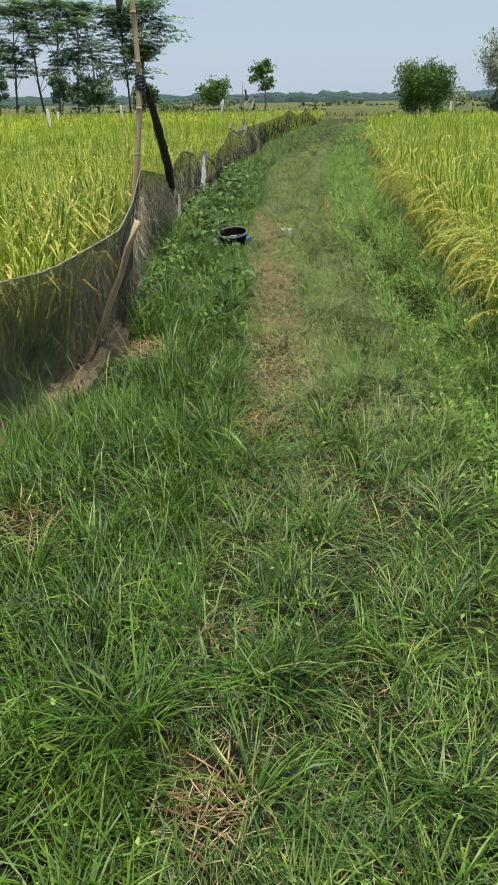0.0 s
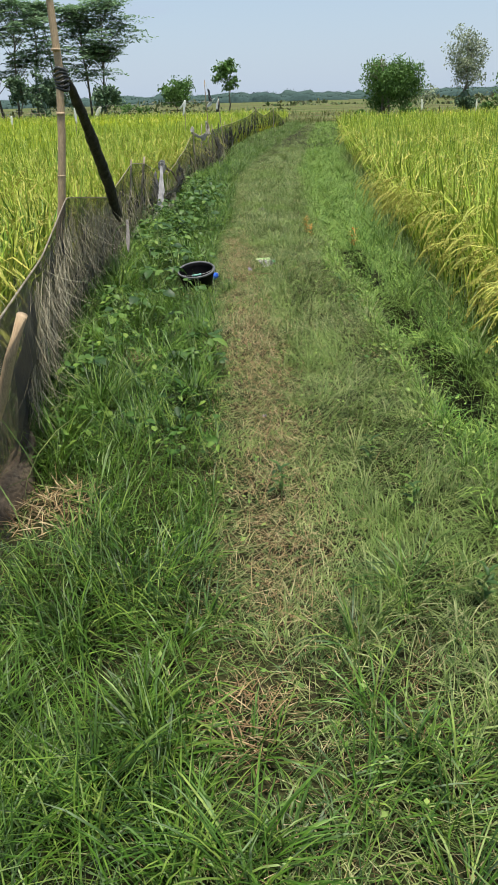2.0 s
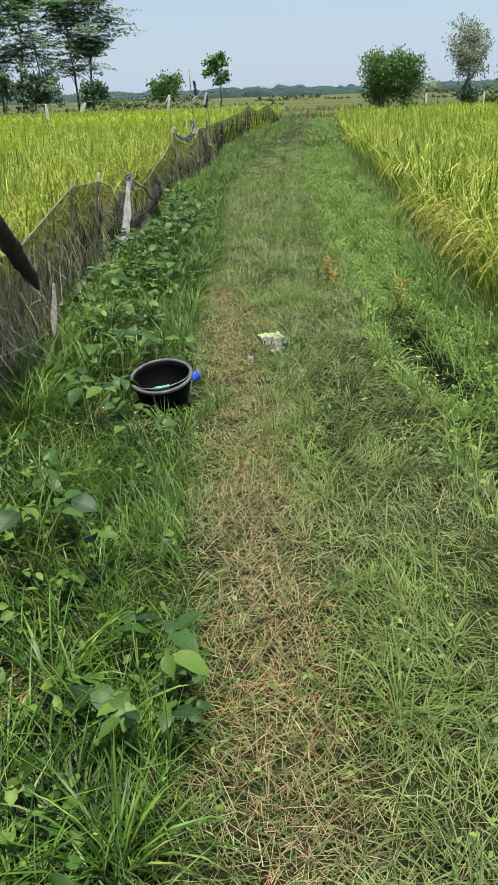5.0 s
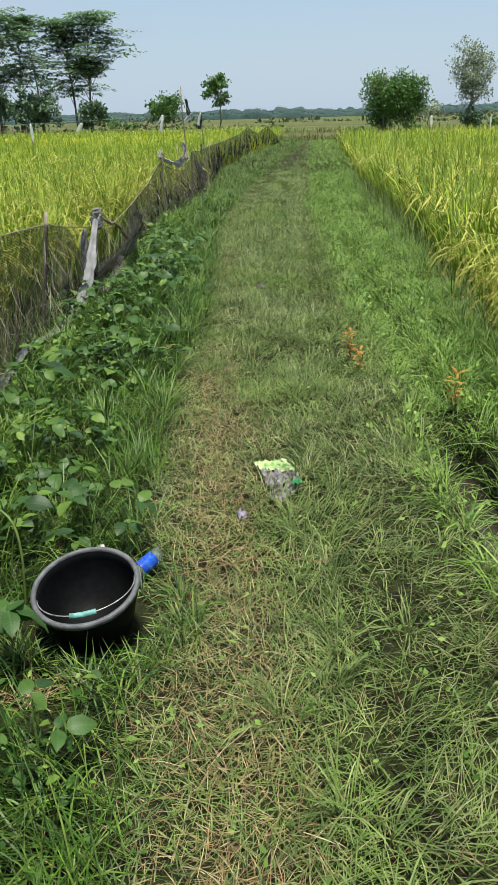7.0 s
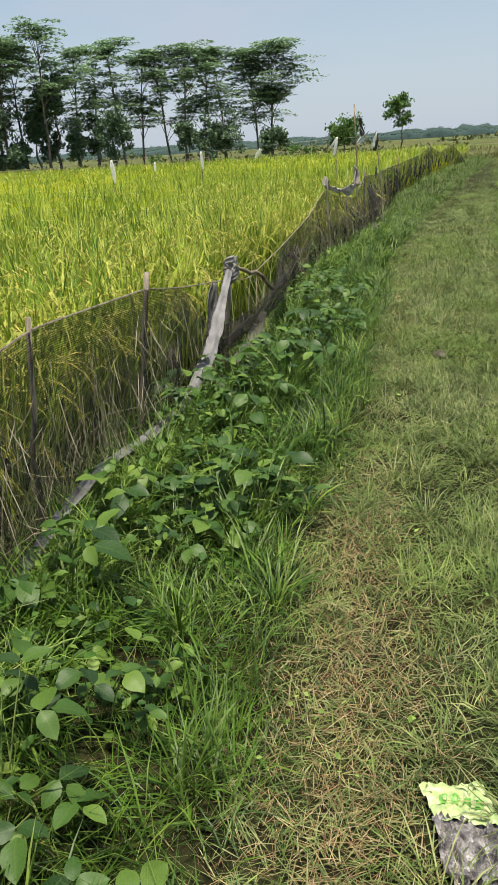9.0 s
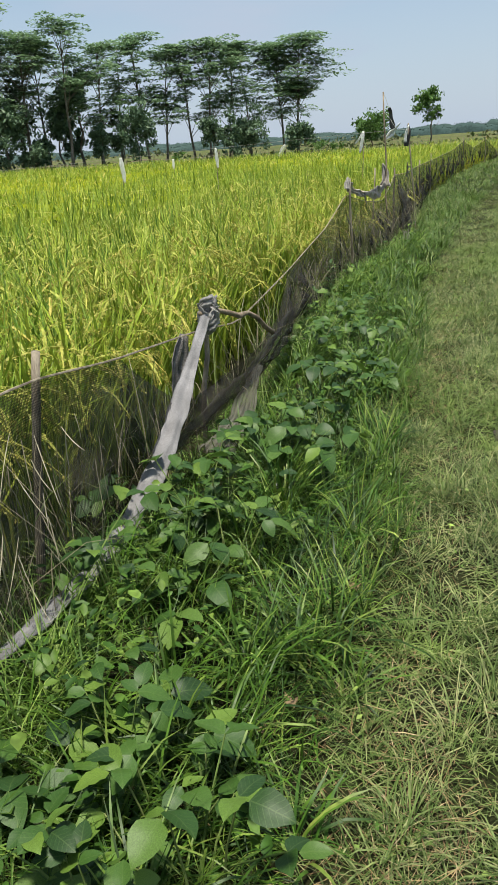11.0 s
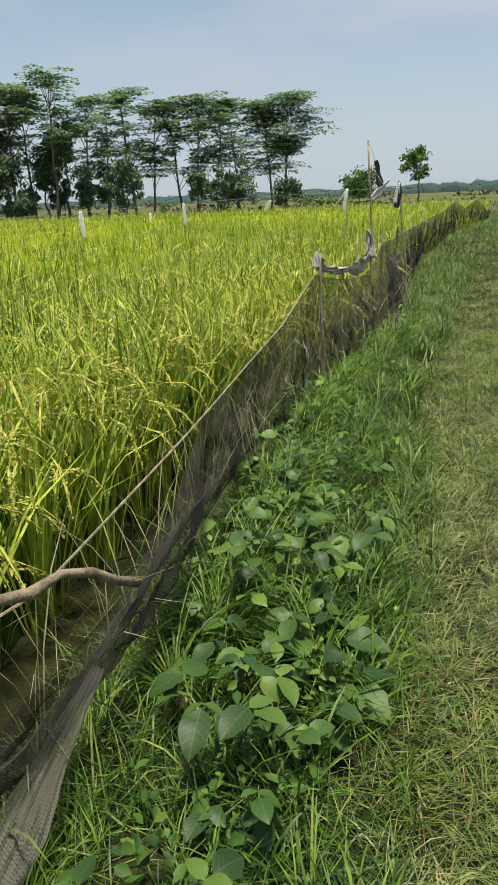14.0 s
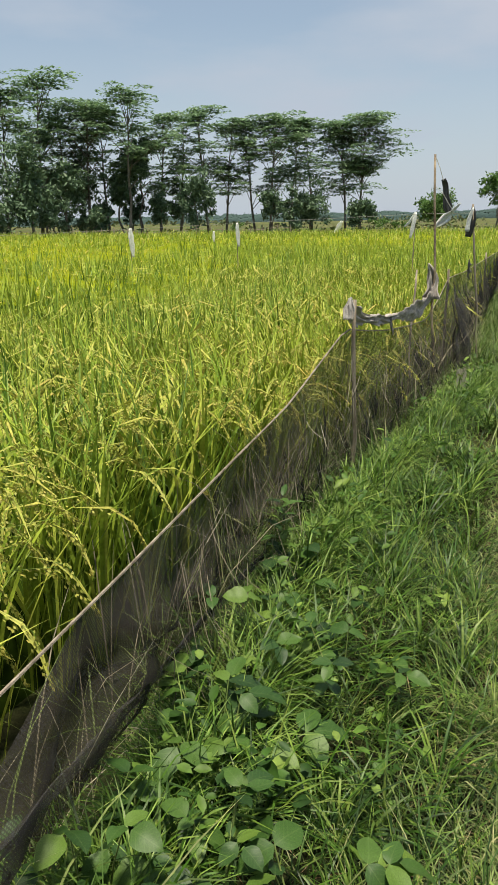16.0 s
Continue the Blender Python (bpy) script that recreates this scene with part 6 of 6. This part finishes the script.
def field_fence():
    """A low, crooked bamboo fence at the paddy's far edge."""
    fence = root("field_fence", along(-31, 80), "low crooked bamboo fence past the rice", "fence")
    inv = fence.matrix_world.inverted()
    rng = random.Random(31)
    tops = []
    for i in range(24):
        p = Vector(along(-41 + 0.95 * i, 81 + rng.uniform(-1, 1)))
        q = p + Vector((rng.uniform(-0.12, 0.12), 0, rng.uniform(0.7, 1.25)))
        tops.append(p.lerp(q, 0.75))
        bm = bmesh.new()
        tube(bm, [p, p.lerp(q, 0.5), q], [0.05, 0.045, 0.035], 6)
        part("post", bm, M_GREYWOOD, fence).matrix_parent_inverse = inv
    bm = bmesh.new()
    tube(bm, tops, 0.022, 5)
    part("rail", bm, M_GREYWOOD, fence).matrix_parent_inverse = inv


field_fence()


# ---- bean plants on the bank ----
def leaflet_mesh(name, seed, long=1.0, broad=0.78):
    """An ovate leaflet, one unit long, folded along its midrib, with veins and a wavy edge."""
    rng = random.Random(seed)
    bm = bmesh.new()
    rows = []
    for i in range(8):
        s = i / 7
        half = broad * 0.5 * (math.sin(math.pi * min(1, s ** 0.82)) ** 0.72 if 0 < s < 1 else 0.02)
        z = -0.28 * s * s + 0.02 * rng.uniform(-1, 1)
        row = []
        for c in (-1, -0.5, 0, 0.5, 1):
            x = half * c * (1 + 0.06 * rng.uniform(-1, 1))
            row.append(bm.verts.new((x, s * long, z + 0.10 * abs(c) * half * 2 + 0.02 * rng.uniform(-1, 1) * abs(c) - (0.012 if i % 2 and c else 0))))
        rows.append(row)
    for a, b in zip(rows, rows[1:]):
        for j in range(4):
            bm.faces.new((a[j], a[j + 1], b[j + 1], b[j]))
    for fc in bm.faces:
        fc.smooth = True
    me = bpy.data.meshes.new(name)
    bm.to_mesh(me)
    bm.free()
    me.materials.append(M_BEAN)
    return me


LEAVES = [leaflet_mesh("leaf", s, broad=b) for s, b in ((1, 0.70), (2, 0.62), (3, 0.76), (4, 0.66))]


def bean_plant(seed, sprays, high, size):
    rng = random.Random(seed)
    plant = root("bean_plant", (0, 0, -20), "creeping bean plant with broad three-part green leaves in the grass", "plant", "creeping bean plants")
    plant.matrix_world = Matrix()
    bm = bmesh.new()
    for i in range(sprays):
        az = i * 2.4 + rng.uniform(-0.5, 0.5)
        reach, top = rng.uniform(0.03, 0.20), high * rng.uniform(0.5, 1.1)
        foot = Vector((rng.uniform(-0.05, 0.05), rng.uniform(-0.05, 0.05), -0.03))
        tip = Vector((reach * math.cos(az), reach * math.sin(az), top))
        tube(bm, [foot, foot.lerp(tip, 0.5) + Vector((0, 0, 0.03)), tip], [0.0028, 0.0022, 0.0017], 5)
        for k, turn in enumerate((0.0, 1.25, -1.25)):
            me = LEAVES[rng.randrange(4)]
            leaf = hang("leaf", me, None, plant)
            scale = size * rng.uniform(0.65, 1.15) * (1.0 if k == 0 else 0.9)
            start = tip + Vector((math.cos(az), math.sin(az), 0)) * (0.02 if k == 0 else 0.0)
            leaf.matrix_basis = Matrix.LocRotScale(start, Euler((rng.uniform(-0.45, 0.45), rng.uniform(-0.5, 0.5), az - math.pi / 2 + turn + rng.uniform(-0.2, 0.2))), (scale,) * 3)
    part("stem", bm, M_STEM, plant)
    return plant


KINDS = [bean_plant(101, 6, 0.21, 0.074), bean_plant(102, 8, 0.27, 0.082), bean_plant(103, 6, 0.18, 0.072), bean_plant(104, 6, 0.23, 0.100)]
BEANS = [(-0.53, 6.0), (-0.2, 6.83), (-0.72, 7.48), (-0.84, 8.27), (-0.93, 8.02), (-0.28, 6.95), (-0.46, 6.41), (-0.77, 6.31), (-0.9, 9.26), (-0.38, 5.6),
         (-1.07, 10.34), (-0.88, 8.85), (-0.87, 8.96), (-1.0, 9.85), (-0.94, 10.26), (-1.11, 14.25), (-1.23, 10.7), (-0.6, 8.56), (-1.38, 10.61), (-1.0, 10.0), (-0.95, 11.16), (-1.34, 14.75),
         (-0.9, 11.59), (-0.68, 9.62), (-1.52, 11.84), (-1.3, 11.94), (-1.09, 11.69), (-0.98, 11.6), (-1.09, 11.39), (-0.81, 11.45), (-1.18, 12.21), (-1.09, 14.53), (-1.24, 14.11), (-1.13, 12.56),
         (-0.95, 11.3), (-1.31, 12.85), (-1.0, 12.78), (-1.22, 15.29), (-1.36, 14.03), (-1.07, 13.44), (-1.46, 15.33), (-1.17, 14.63), (-1.52, 14.58), (-1.27, 16.32)]
BEANS += [(-1.37, 15.94), (-1.7, 17.1), (-1.42, 16.37), (-1.15, 15.53), (-1.04, 15.28), (-1.36, 15.56), (-1.19, 16.05), (-1.59, 15.46), (-1.2, 11.1), (-1.3, 11.4), (-1.12, 12.0), (-1.35, 12.3), (-1.25, 13.2), (-1.3, 13.5), (-1.15, 13.75), (-1.38, 13.75), (-1.1, 13.05), (-1.22, 12.95), (-0.95, 13.3), (-1.28, 14.4), (-1.0, 14.2), (-0.93, 9.52), (-0.86, 8.80)]
BEANS = [p for i, p in enumerate(BEANS) if not (13.25 < p[1] < 14.5 and p[0] < -1.33) and (i % 3 if p[1] < 12.4 else i % 2)]
BEANS += [(-1.45, 13.05), (-1.30, 12.88), (-1.55, 15.6), (-1.60, 16.0), (-1.62, 16.4), (-1.66, 16.8), (-1.50, 15.9), (-1.28, 13.2), (-1.56, 12.8), (-1.20, 13.05), (-1.42, 12.65), (-1.22, 13.4), (-1.12, 13.72), (-1.30, 13.6), (-1.02, 13.55), (-1.35, 15.25), (-1.22, 15.1), (-1.40, 15.0)]
for i, (x, y) in enumerate(BEANS):
    rng = random.Random(500 + i)
    m = pose(x, y, float(lift(x, y)), rng.uniform(-8, 8), rng.uniform(-8, 8), rng.uniform(0, 360)) @ Matrix.Scale(rng.uniform(0.75, 1.15), 4)
    if i < 4:
        KINDS[i].matrix_world = m
    else:
        o = copy_thing(KINDS[i % 4], m)
        o.scale = m.to_scale()


def sprig(place, seed, material, name, label, height, leaves, size, group=""):
    """A small upright plant with leaves in steps up its stalk."""
    rng = random.Random(seed)
    plant = root(name, place, label, "plant", group)
    bm = bmesh.new()
    tube(bm, wobble((0, 0, -0.02), (0.02, 0.01, height), 5, 0.015, seed), [0.004, 0.0035, 0.003, 0.0025, 0.002, 0.0015], 5)
    part("stalk", bm, M_STEM, plant)
    me = LEAVES[seed % 4].copy()
    me.materials.clear()
    me.materials.append(material)
    for i in range(leaves):
        s = 0.25 + 0.75 * i / leaves
        az = i * 2.4
        leaf = hang("leaf", me, None, plant)
        sc = size * rng.uniform(0.7, 1.1)
        leaf.matrix_basis = Matrix.LocRotScale((0.01 * math.cos(az), 0.01 * math.sin(az), height * s), Euler((rng.uniform(0.2, 0.9), 0, az)), (sc * 0.5, sc, sc))


big = bean_plant(105, 3, 0.12, 0.140)
big["label"] = "creeping bean plant with very broad dark green leaves"
big.matrix_world = pose(-1.05, 14.81, float(lift(-1.05, 14.81)), 0, 0, 40)
for i, (x, y) in enumerate([(-1.16, 12.3), (-1.02, 11.8), (-1.22, 11.55), (-0.95, 11.3), (-1.28, 12.75), (-1.2, 13.55), (-1.38, 15.95)]):
    copy_thing(big, pose(x, y, float(lift(x, y)) + 0.04, 0, 0, 80 * i)).scale = (0.8, 0.8, 0.8)

ORANGE = "small weed with dry orange leaves by the ditch"
sprig((0.35, 11.75, float(lift(0.35, 11.75))), 3, M_ORANGE, "orange_weed", ORANGE, 0.24, 22, 0.055, "orange-leaved weeds")
sprig((0.40, 11.60, float(lift(0.40, 11.60))), 4, M_ORANGE, "orange_weed", ORANGE, 0.16, 14, 0.05, "orange-leaved weeds")
sprig((0.85, 11.06, float(lift(0.85, 11.06))), 5, M_ORANGE, "orange_weed", ORANGE, 0.24, 18, 0.065, "orange-leaved weeds")
for i, (x, y) in enumerate([(-1.72, 17.0), (0.62, 5.6), (0.75, 5.2), (0.25, 5.3), (0.9, 4.6), (-0.75, 4.1), (-0.55, 4.4), (0.62, 8.9), (0.7, 8.2)]):
    sprig((x, y, float(lift(x, y))), 20 + i, M_BEAN, "leafy_weed", "slender bright green weed with small leaves", 0.16 if i else 0.42, 12 if i else 22, 0.05 if i else 0.09, "leafy weeds")


# ---- bucket and litter ----
def build_bucket():
    bucket = root("bucket", (-0.555, 9.10, -0.01), "black plastic bucket with wire handle standing in the grass", "bucket")
    tilt = pose(-0.556, 9.13, 0.012, 14, -3, 0)
    bucket.matrix_world = tilt
    R, r, h, n = 0.152, 0.110, 0.172, 40
    bm = bmesh.new()
    rings = []
    for rad, z in ((0.0, 0.0), (r * 0.9, 0.0), (r, 0.006), (R - 0.004, h - 0.03), (R - 0.002, h), (R - 0.008, h), (R - 0.012, h - 0.03), (r - 0.008, 0.012), (0.0, 0.010)):
        rings.append([bm.verts.new((max(rad, 0.001) * math.cos(2 * math.pi * j / n), max(rad, 0.001) * math.sin(2 * math.pi * j / n), z)) for j in range(n)])
    for a, b in zip(rings, rings[1:]):
        for j in range(n):
            bm.faces.new((a[j], a[(j + 1) % n], b[(j + 1) % n], b[j]))
    part("body", bm, M_BUCKET, bucket, smooth=True)
    bm = bmesh.new()
    prof = [(R - 0.009, h - 0.004), (R - 0.008, h + 0.003), (R, h + 0.006), (R + 0.006, h + 0.001), (R + 0.006, h - 0.010), (R + 0.001, h - 0.012)]
    rings = [[bm.verts.new((q * math.cos(2 * math.pi * j / 56), q * math.sin(2 * math.pi * j / 56), z)) for j in range(56)] for q, z in prof]
    for a, b in zip(rings, rings[1:]):
        for j in range(56):
            bm.faces.new((a[j], a[(j + 1) % 56], b[(j + 1) % 56], b[j]))
    part("rim", bm, M_RIM, bucket, "rolled rim, paler grey than the body", True)
    handle, side = [], math.radians(18)
    for a in np.linspace(0, math.pi, 25):
        x, y = (R - 0.010) * math.cos(a), -(R - 0.040) * math.sin(a)
        p = Matrix.Rotation(side, 3, "Z") @ Vector((x, y, h - 0.01 + 0.012 * math.sin(a)))
        handle.append(p)
    bm = bmesh.new()
    tube(bm, handle, 0.0020, 6)
    wire = part("handle", bm, M_WIRE, bucket, "thin wire handle fallen to the rim", True)
    bm = bmesh.new()
    tube(bm, handle[11:16], 0.0085, 10)
    part("grip", bm, M_TEAL, wire, "teal plastic grip", True)


build_bucket()


def lathe(profile, n=24):
    bm = bmesh.new()
    rings = [[bm.verts.new((q * math.cos(2 * math.pi * j / n), q * math.sin(2 * math.pi * j / n), z)) for j in range(n)] for q, z in profile]
    for a, b in zip(rings, rings[1:]):
        for j in range(n):
            bm.faces.new((a[j], a[(j + 1) % n], b[(j + 1) % n], b[j]))
    return bm


def build_bottle():
    bottle = root("plastic_bottle", (-0.50, 9.33, 0.035), "crumpled clear plastic bottle with a blue label lying in the grass", "bottle")
    bottle.matrix_world = look((-0.493, 9.355, 0.04), (-0.413, 9.485, 0.065)) @ pose(0, 0, 0, 180, 0, 0) @ Matrix.Scale(0.80, 4)
    prof = [(0.001, -0.03), (0.026, -0.03), (0.031, -0.024), (0.032, 0.0), (0.030, 0.05), (0.0305, 0.12), (0.031, 0.148), (0.029, 0.166), (0.020, 0.174), (0.002, 0.172)]
    bm = lathe(prof)
    for vtx in bm.verts:
        vtx.co += 0.003 * noise.noise_vector(vtx.co * 45)
    part("shell", bm, M_CLEAR, bottle, smooth=True)
    bm = lathe([(0.0325, 0.045), (0.033, 0.05), (0.0325, 0.09), (0.033, 0.125), (0.0325, 0.130)])
    for vtx in bm.verts:
        vtx.co += 0.003 * noise.noise_vector(vtx.co * 45)
    part("label_band", bm, M_BLUE, bottle, "blue printed label", True)
    bm = lathe([(0.0335, 0.008), (0.034, 0.010), (0.0335, 0.022), (0.0335, 0.024)])
    part("green_band", bm, M_GREENCAP, bottle, "green printed band", True)
    for i in range(3):
        bm = bmesh.new()
        q = 0.0352
        vs = [[bm.verts.new((q * math.cos(a), q * math.sin(a), 0.075 + 0.018 * i + dz)) for a in np.linspace(0.6 + 0.2 * i, 2.6, 8)] for dz in (0, 0.006)]
        for j in range(7):
            bm.faces.new((vs[0][j], vs[0][j + 1], vs[1][j + 1], vs[1][j]))
        part("print_bar", bm, M_WHITEBAG, bottle, "pale printed bar")


build_bottle()


def crumpled(name, corners, nx, ny, relief, rough, seed, base=0.03):
    """A crumpled sheet over four corners (far left, far right, near right, near left)."""
    a, b, c, d = (Vector((*p, 0)) for p in corners)
    bm = bmesh.new()
    grid = []
    for j in range(ny + 1):
        row = []
        for i in range(nx + 1):
            u, v = i / nx, j / ny
            p = a.lerp(b, u).lerp(d.lerp(c, u), v)
            q = p + rough * noise.noise_vector(p * 22 + Vector((seed, 0, 0)))
            z = base + relief * abs(noise.noise(p * 38 + Vector((0, seed, 0)))) + relief * 0.5 * noise.noise(p * 90)
            row.append(bm.verts.new((q.x, q.y, z)))
        grid.append(row)
    for j in range(ny):
        for i in range(nx):
            bm.faces.new((grid[j][i], grid[j + 1][i], grid[j + 1][i + 1], grid[j][i + 1]))
    return bm


def build_wrapper():
    w = root("snack_wrapper", (-0.04, 10.11, 0.03), "crumpled snack wrapper, lime print and silvery inside, on straw", "wrapper")
    inv = Matrix.Translation((0.04, -10.13, -0.035))
    part("printed_film", crumpled("film", [(-0.142, 10.285), (0.005, 10.30), (0.03, 10.20), (-0.10, 10.19)], 20, 12, 0.026, 0.009, 1, 0.045), M_LIME, w, "lime green printed film", True).matrix_parent_inverse = inv
    part("torn_inside", crumpled("inside", [(-0.105, 10.20), (0.032, 10.21), (0.07, 10.06), (-0.07, 10.05)], 26, 20, 0.060, 0.020, 2, 0.03), M_SILVER, w, "torn black and silver inner film").matrix_parent_inverse = inv
    part("torn_flap", crumpled("flap", [(-0.06, 10.06), (0.05, 10.06), (0.0, 9.95), (-0.065, 9.96)], 18, 14, 0.045, 0.022, 3, 0.025), M_SILVER, w, "torn silvery flap").matrix_parent_inverse = inv
    part("green_patch", crumpled("patch", [(0.03, 10.07), (0.062, 10.075), (0.055, 10.03), (0.025, 10.03)], 5, 5, 0.02, 0.004, 4, 0.062), M_GREENCAP, w, "dark green patch").matrix_parent_inverse = inv
    for i in range(4):
        x = -0.095 + 0.026 * i
        bars = crumpled("bar", [(x, 10.255), (x + 0.016, 10.257), (x + 0.014, 10.235), (x - 0.002, 10.233)], 3, 3, 0.020, 0.002, 1, 0.0495)
        part("print_bar", bars, M_PRINT, w, "yellow printed bar").matrix_parent_inverse = inv


build_wrapper()


def build_packet():
    """A flat plastic packet standing in the grass behind the bucket."""
    packet = root("plastic_packet", (-0.58, 9.40, 0.0), "empty clear packet with red and amber print beside the bucket", "packet")
    packet.matrix_world = look((-0.55, 9.33, 0.06), (-0.625, 9.48, 0.10)) @ pose(0, 0, 0, 180, 0, 0)
    prof = [(0.002, 0.0), (0.022, 0.004), (0.024, 0.06), (0.020, 0.10), (0.010, 0.135), (0.012, 0.15)]
    for name, lo, hi, mat, txt in (("film", 0, 6, M_CLOUDY, "cloudy crumpled film"),):
        bm = lathe(prof[lo:hi], 16)
        for vtx in bm.verts:
            vtx.co.y *= 0.45
            vtx.co += 0.004 * noise.noise_vector(vtx.co * 50)
        part(name, bm, mat, packet, txt, True)
    for name, z0, z1, mat, txt in (("red_band", 0.044, 0.054, M_RED, "red printed band"), ("amber_band", 0.022, 0.044, M_AMBER, "amber printed band")):
        bm = lathe([(0.0265, z0), (0.0268, (z0 + z1) / 2), (0.026, z1)], 16)
        for vtx in bm.verts:
            vtx.co.y *= 0.5
        part(name, bm, mat, packet, txt, True)


build_packet()
tagged(part("film_scrap", crumpled("scrap", [(-0.185, 9.82), (-0.15, 9.83), (-0.135, 9.78), (-0.17, 9.775)], 8, 8, 0.05, 0.012, 9, 0.025), M_LILAC, smooth=True), "small lilac scrap of plastic film on straw", "litter")
tagged(part("film_scrap", crumpled("scrap", [(0.14, 6.19), (0.160, 6.193), (0.163, 6.172), (0.143, 6.17)], 6, 6, 0.018, 0.003, 10, 0.02), M_LILAC, smooth=True), "small pale scrap of plastic on straw", "litter")
for i, (x, y) in enumerate([(-0.83, 11.9), (-0.78, 12.02), (-0.95, 5.05), (-0.72, 12.6), (-0.9, 14.9), (-1.4, 14.55)]):
    rng = random.Random(900 + i)
    s = 0.021
    cs = [(x - s, y + s), (x + s, y + s * rng.uniform(0.4, 1)), (x + s * 0.8, y - s), (x - s * rng.uniform(0.3, 1), y - s * 0.7)]
    tagged(part("dead_leaf", crumpled("leaf", cs, 6, 6, 0.03, 0.006, i, float(lift(x, y)) + 0.05), M_DEADLEAF, smooth=True), "curled brown dead leaf in the grass", "leaf", "dead leaves")


def build_stones():
    for i, (x, y, r) in enumerate([(0.82, 9.72, 0.05), (0.90, 9.66, 0.04), (0.74, 9.62, 0.035), (-0.283, 14.14, 0.05)]):
        bm = bmesh.new()
        bmesh.ops.create_icosphere(bm, subdivisions=3, radius=r)
        for vtx in bm.verts:
            vtx.co = vtx.co * (1 + 0.35 * noise.noise(vtx.co * 22 + Vector((i, 0, 0))))
            vtx.co.z *= 0.6
        ob = part("clod", bm, M_STONE, smooth=True)
        ob.matrix_world = pose(x, y, float(lift(x, y)) + r * 0.35)
        tagged(ob, "muddy clod of earth at the ditch's edge", "clod", "clods")


build_stones()


def build_canes():
    """Long pale stalks that bow over the grass."""
    for i, pts in enumerate([[(-0.78, 9.15, 0.0), (-0.77, 9.17, 0.22), (-0.79, 9.2, 0.33), (-0.86, 9.24, 0.36), (-0.93, 9.26, 0.34)],
                             [(-1.28, 9.05, 0.0), (-1.27, 9.1, 0.3), (-1.25, 9.15, 0.48), (-1.20, 9.2, 0.54), (-1.14, 9.22, 0.54)],
                             [(0.15, 6.4, 0.03), (0.19, 6.1, 0.05), (0.17, 5.8, 0.04), (0.22, 5.5, 0.05), (0.18, 5.2, 0.04)],
                             [(-0.35, 9.35, 0.05), (-0.05, 9.45, 0.07), (0.15, 9.42, 0.06), (0.35, 9.75, 0.10)]]):
        bm = bmesh.new()
        tube(bm, smooth_line(pts, 0.03)[1].tolist(), 0.0042 if i < 2 else 0.0016, 6)
        tagged(part("stalk", bm, M_STEM if i < 2 else M_STRAW, smooth=True), "long pale bowed stalk over the grass", "stalk", "bowed stalks")


build_canes()
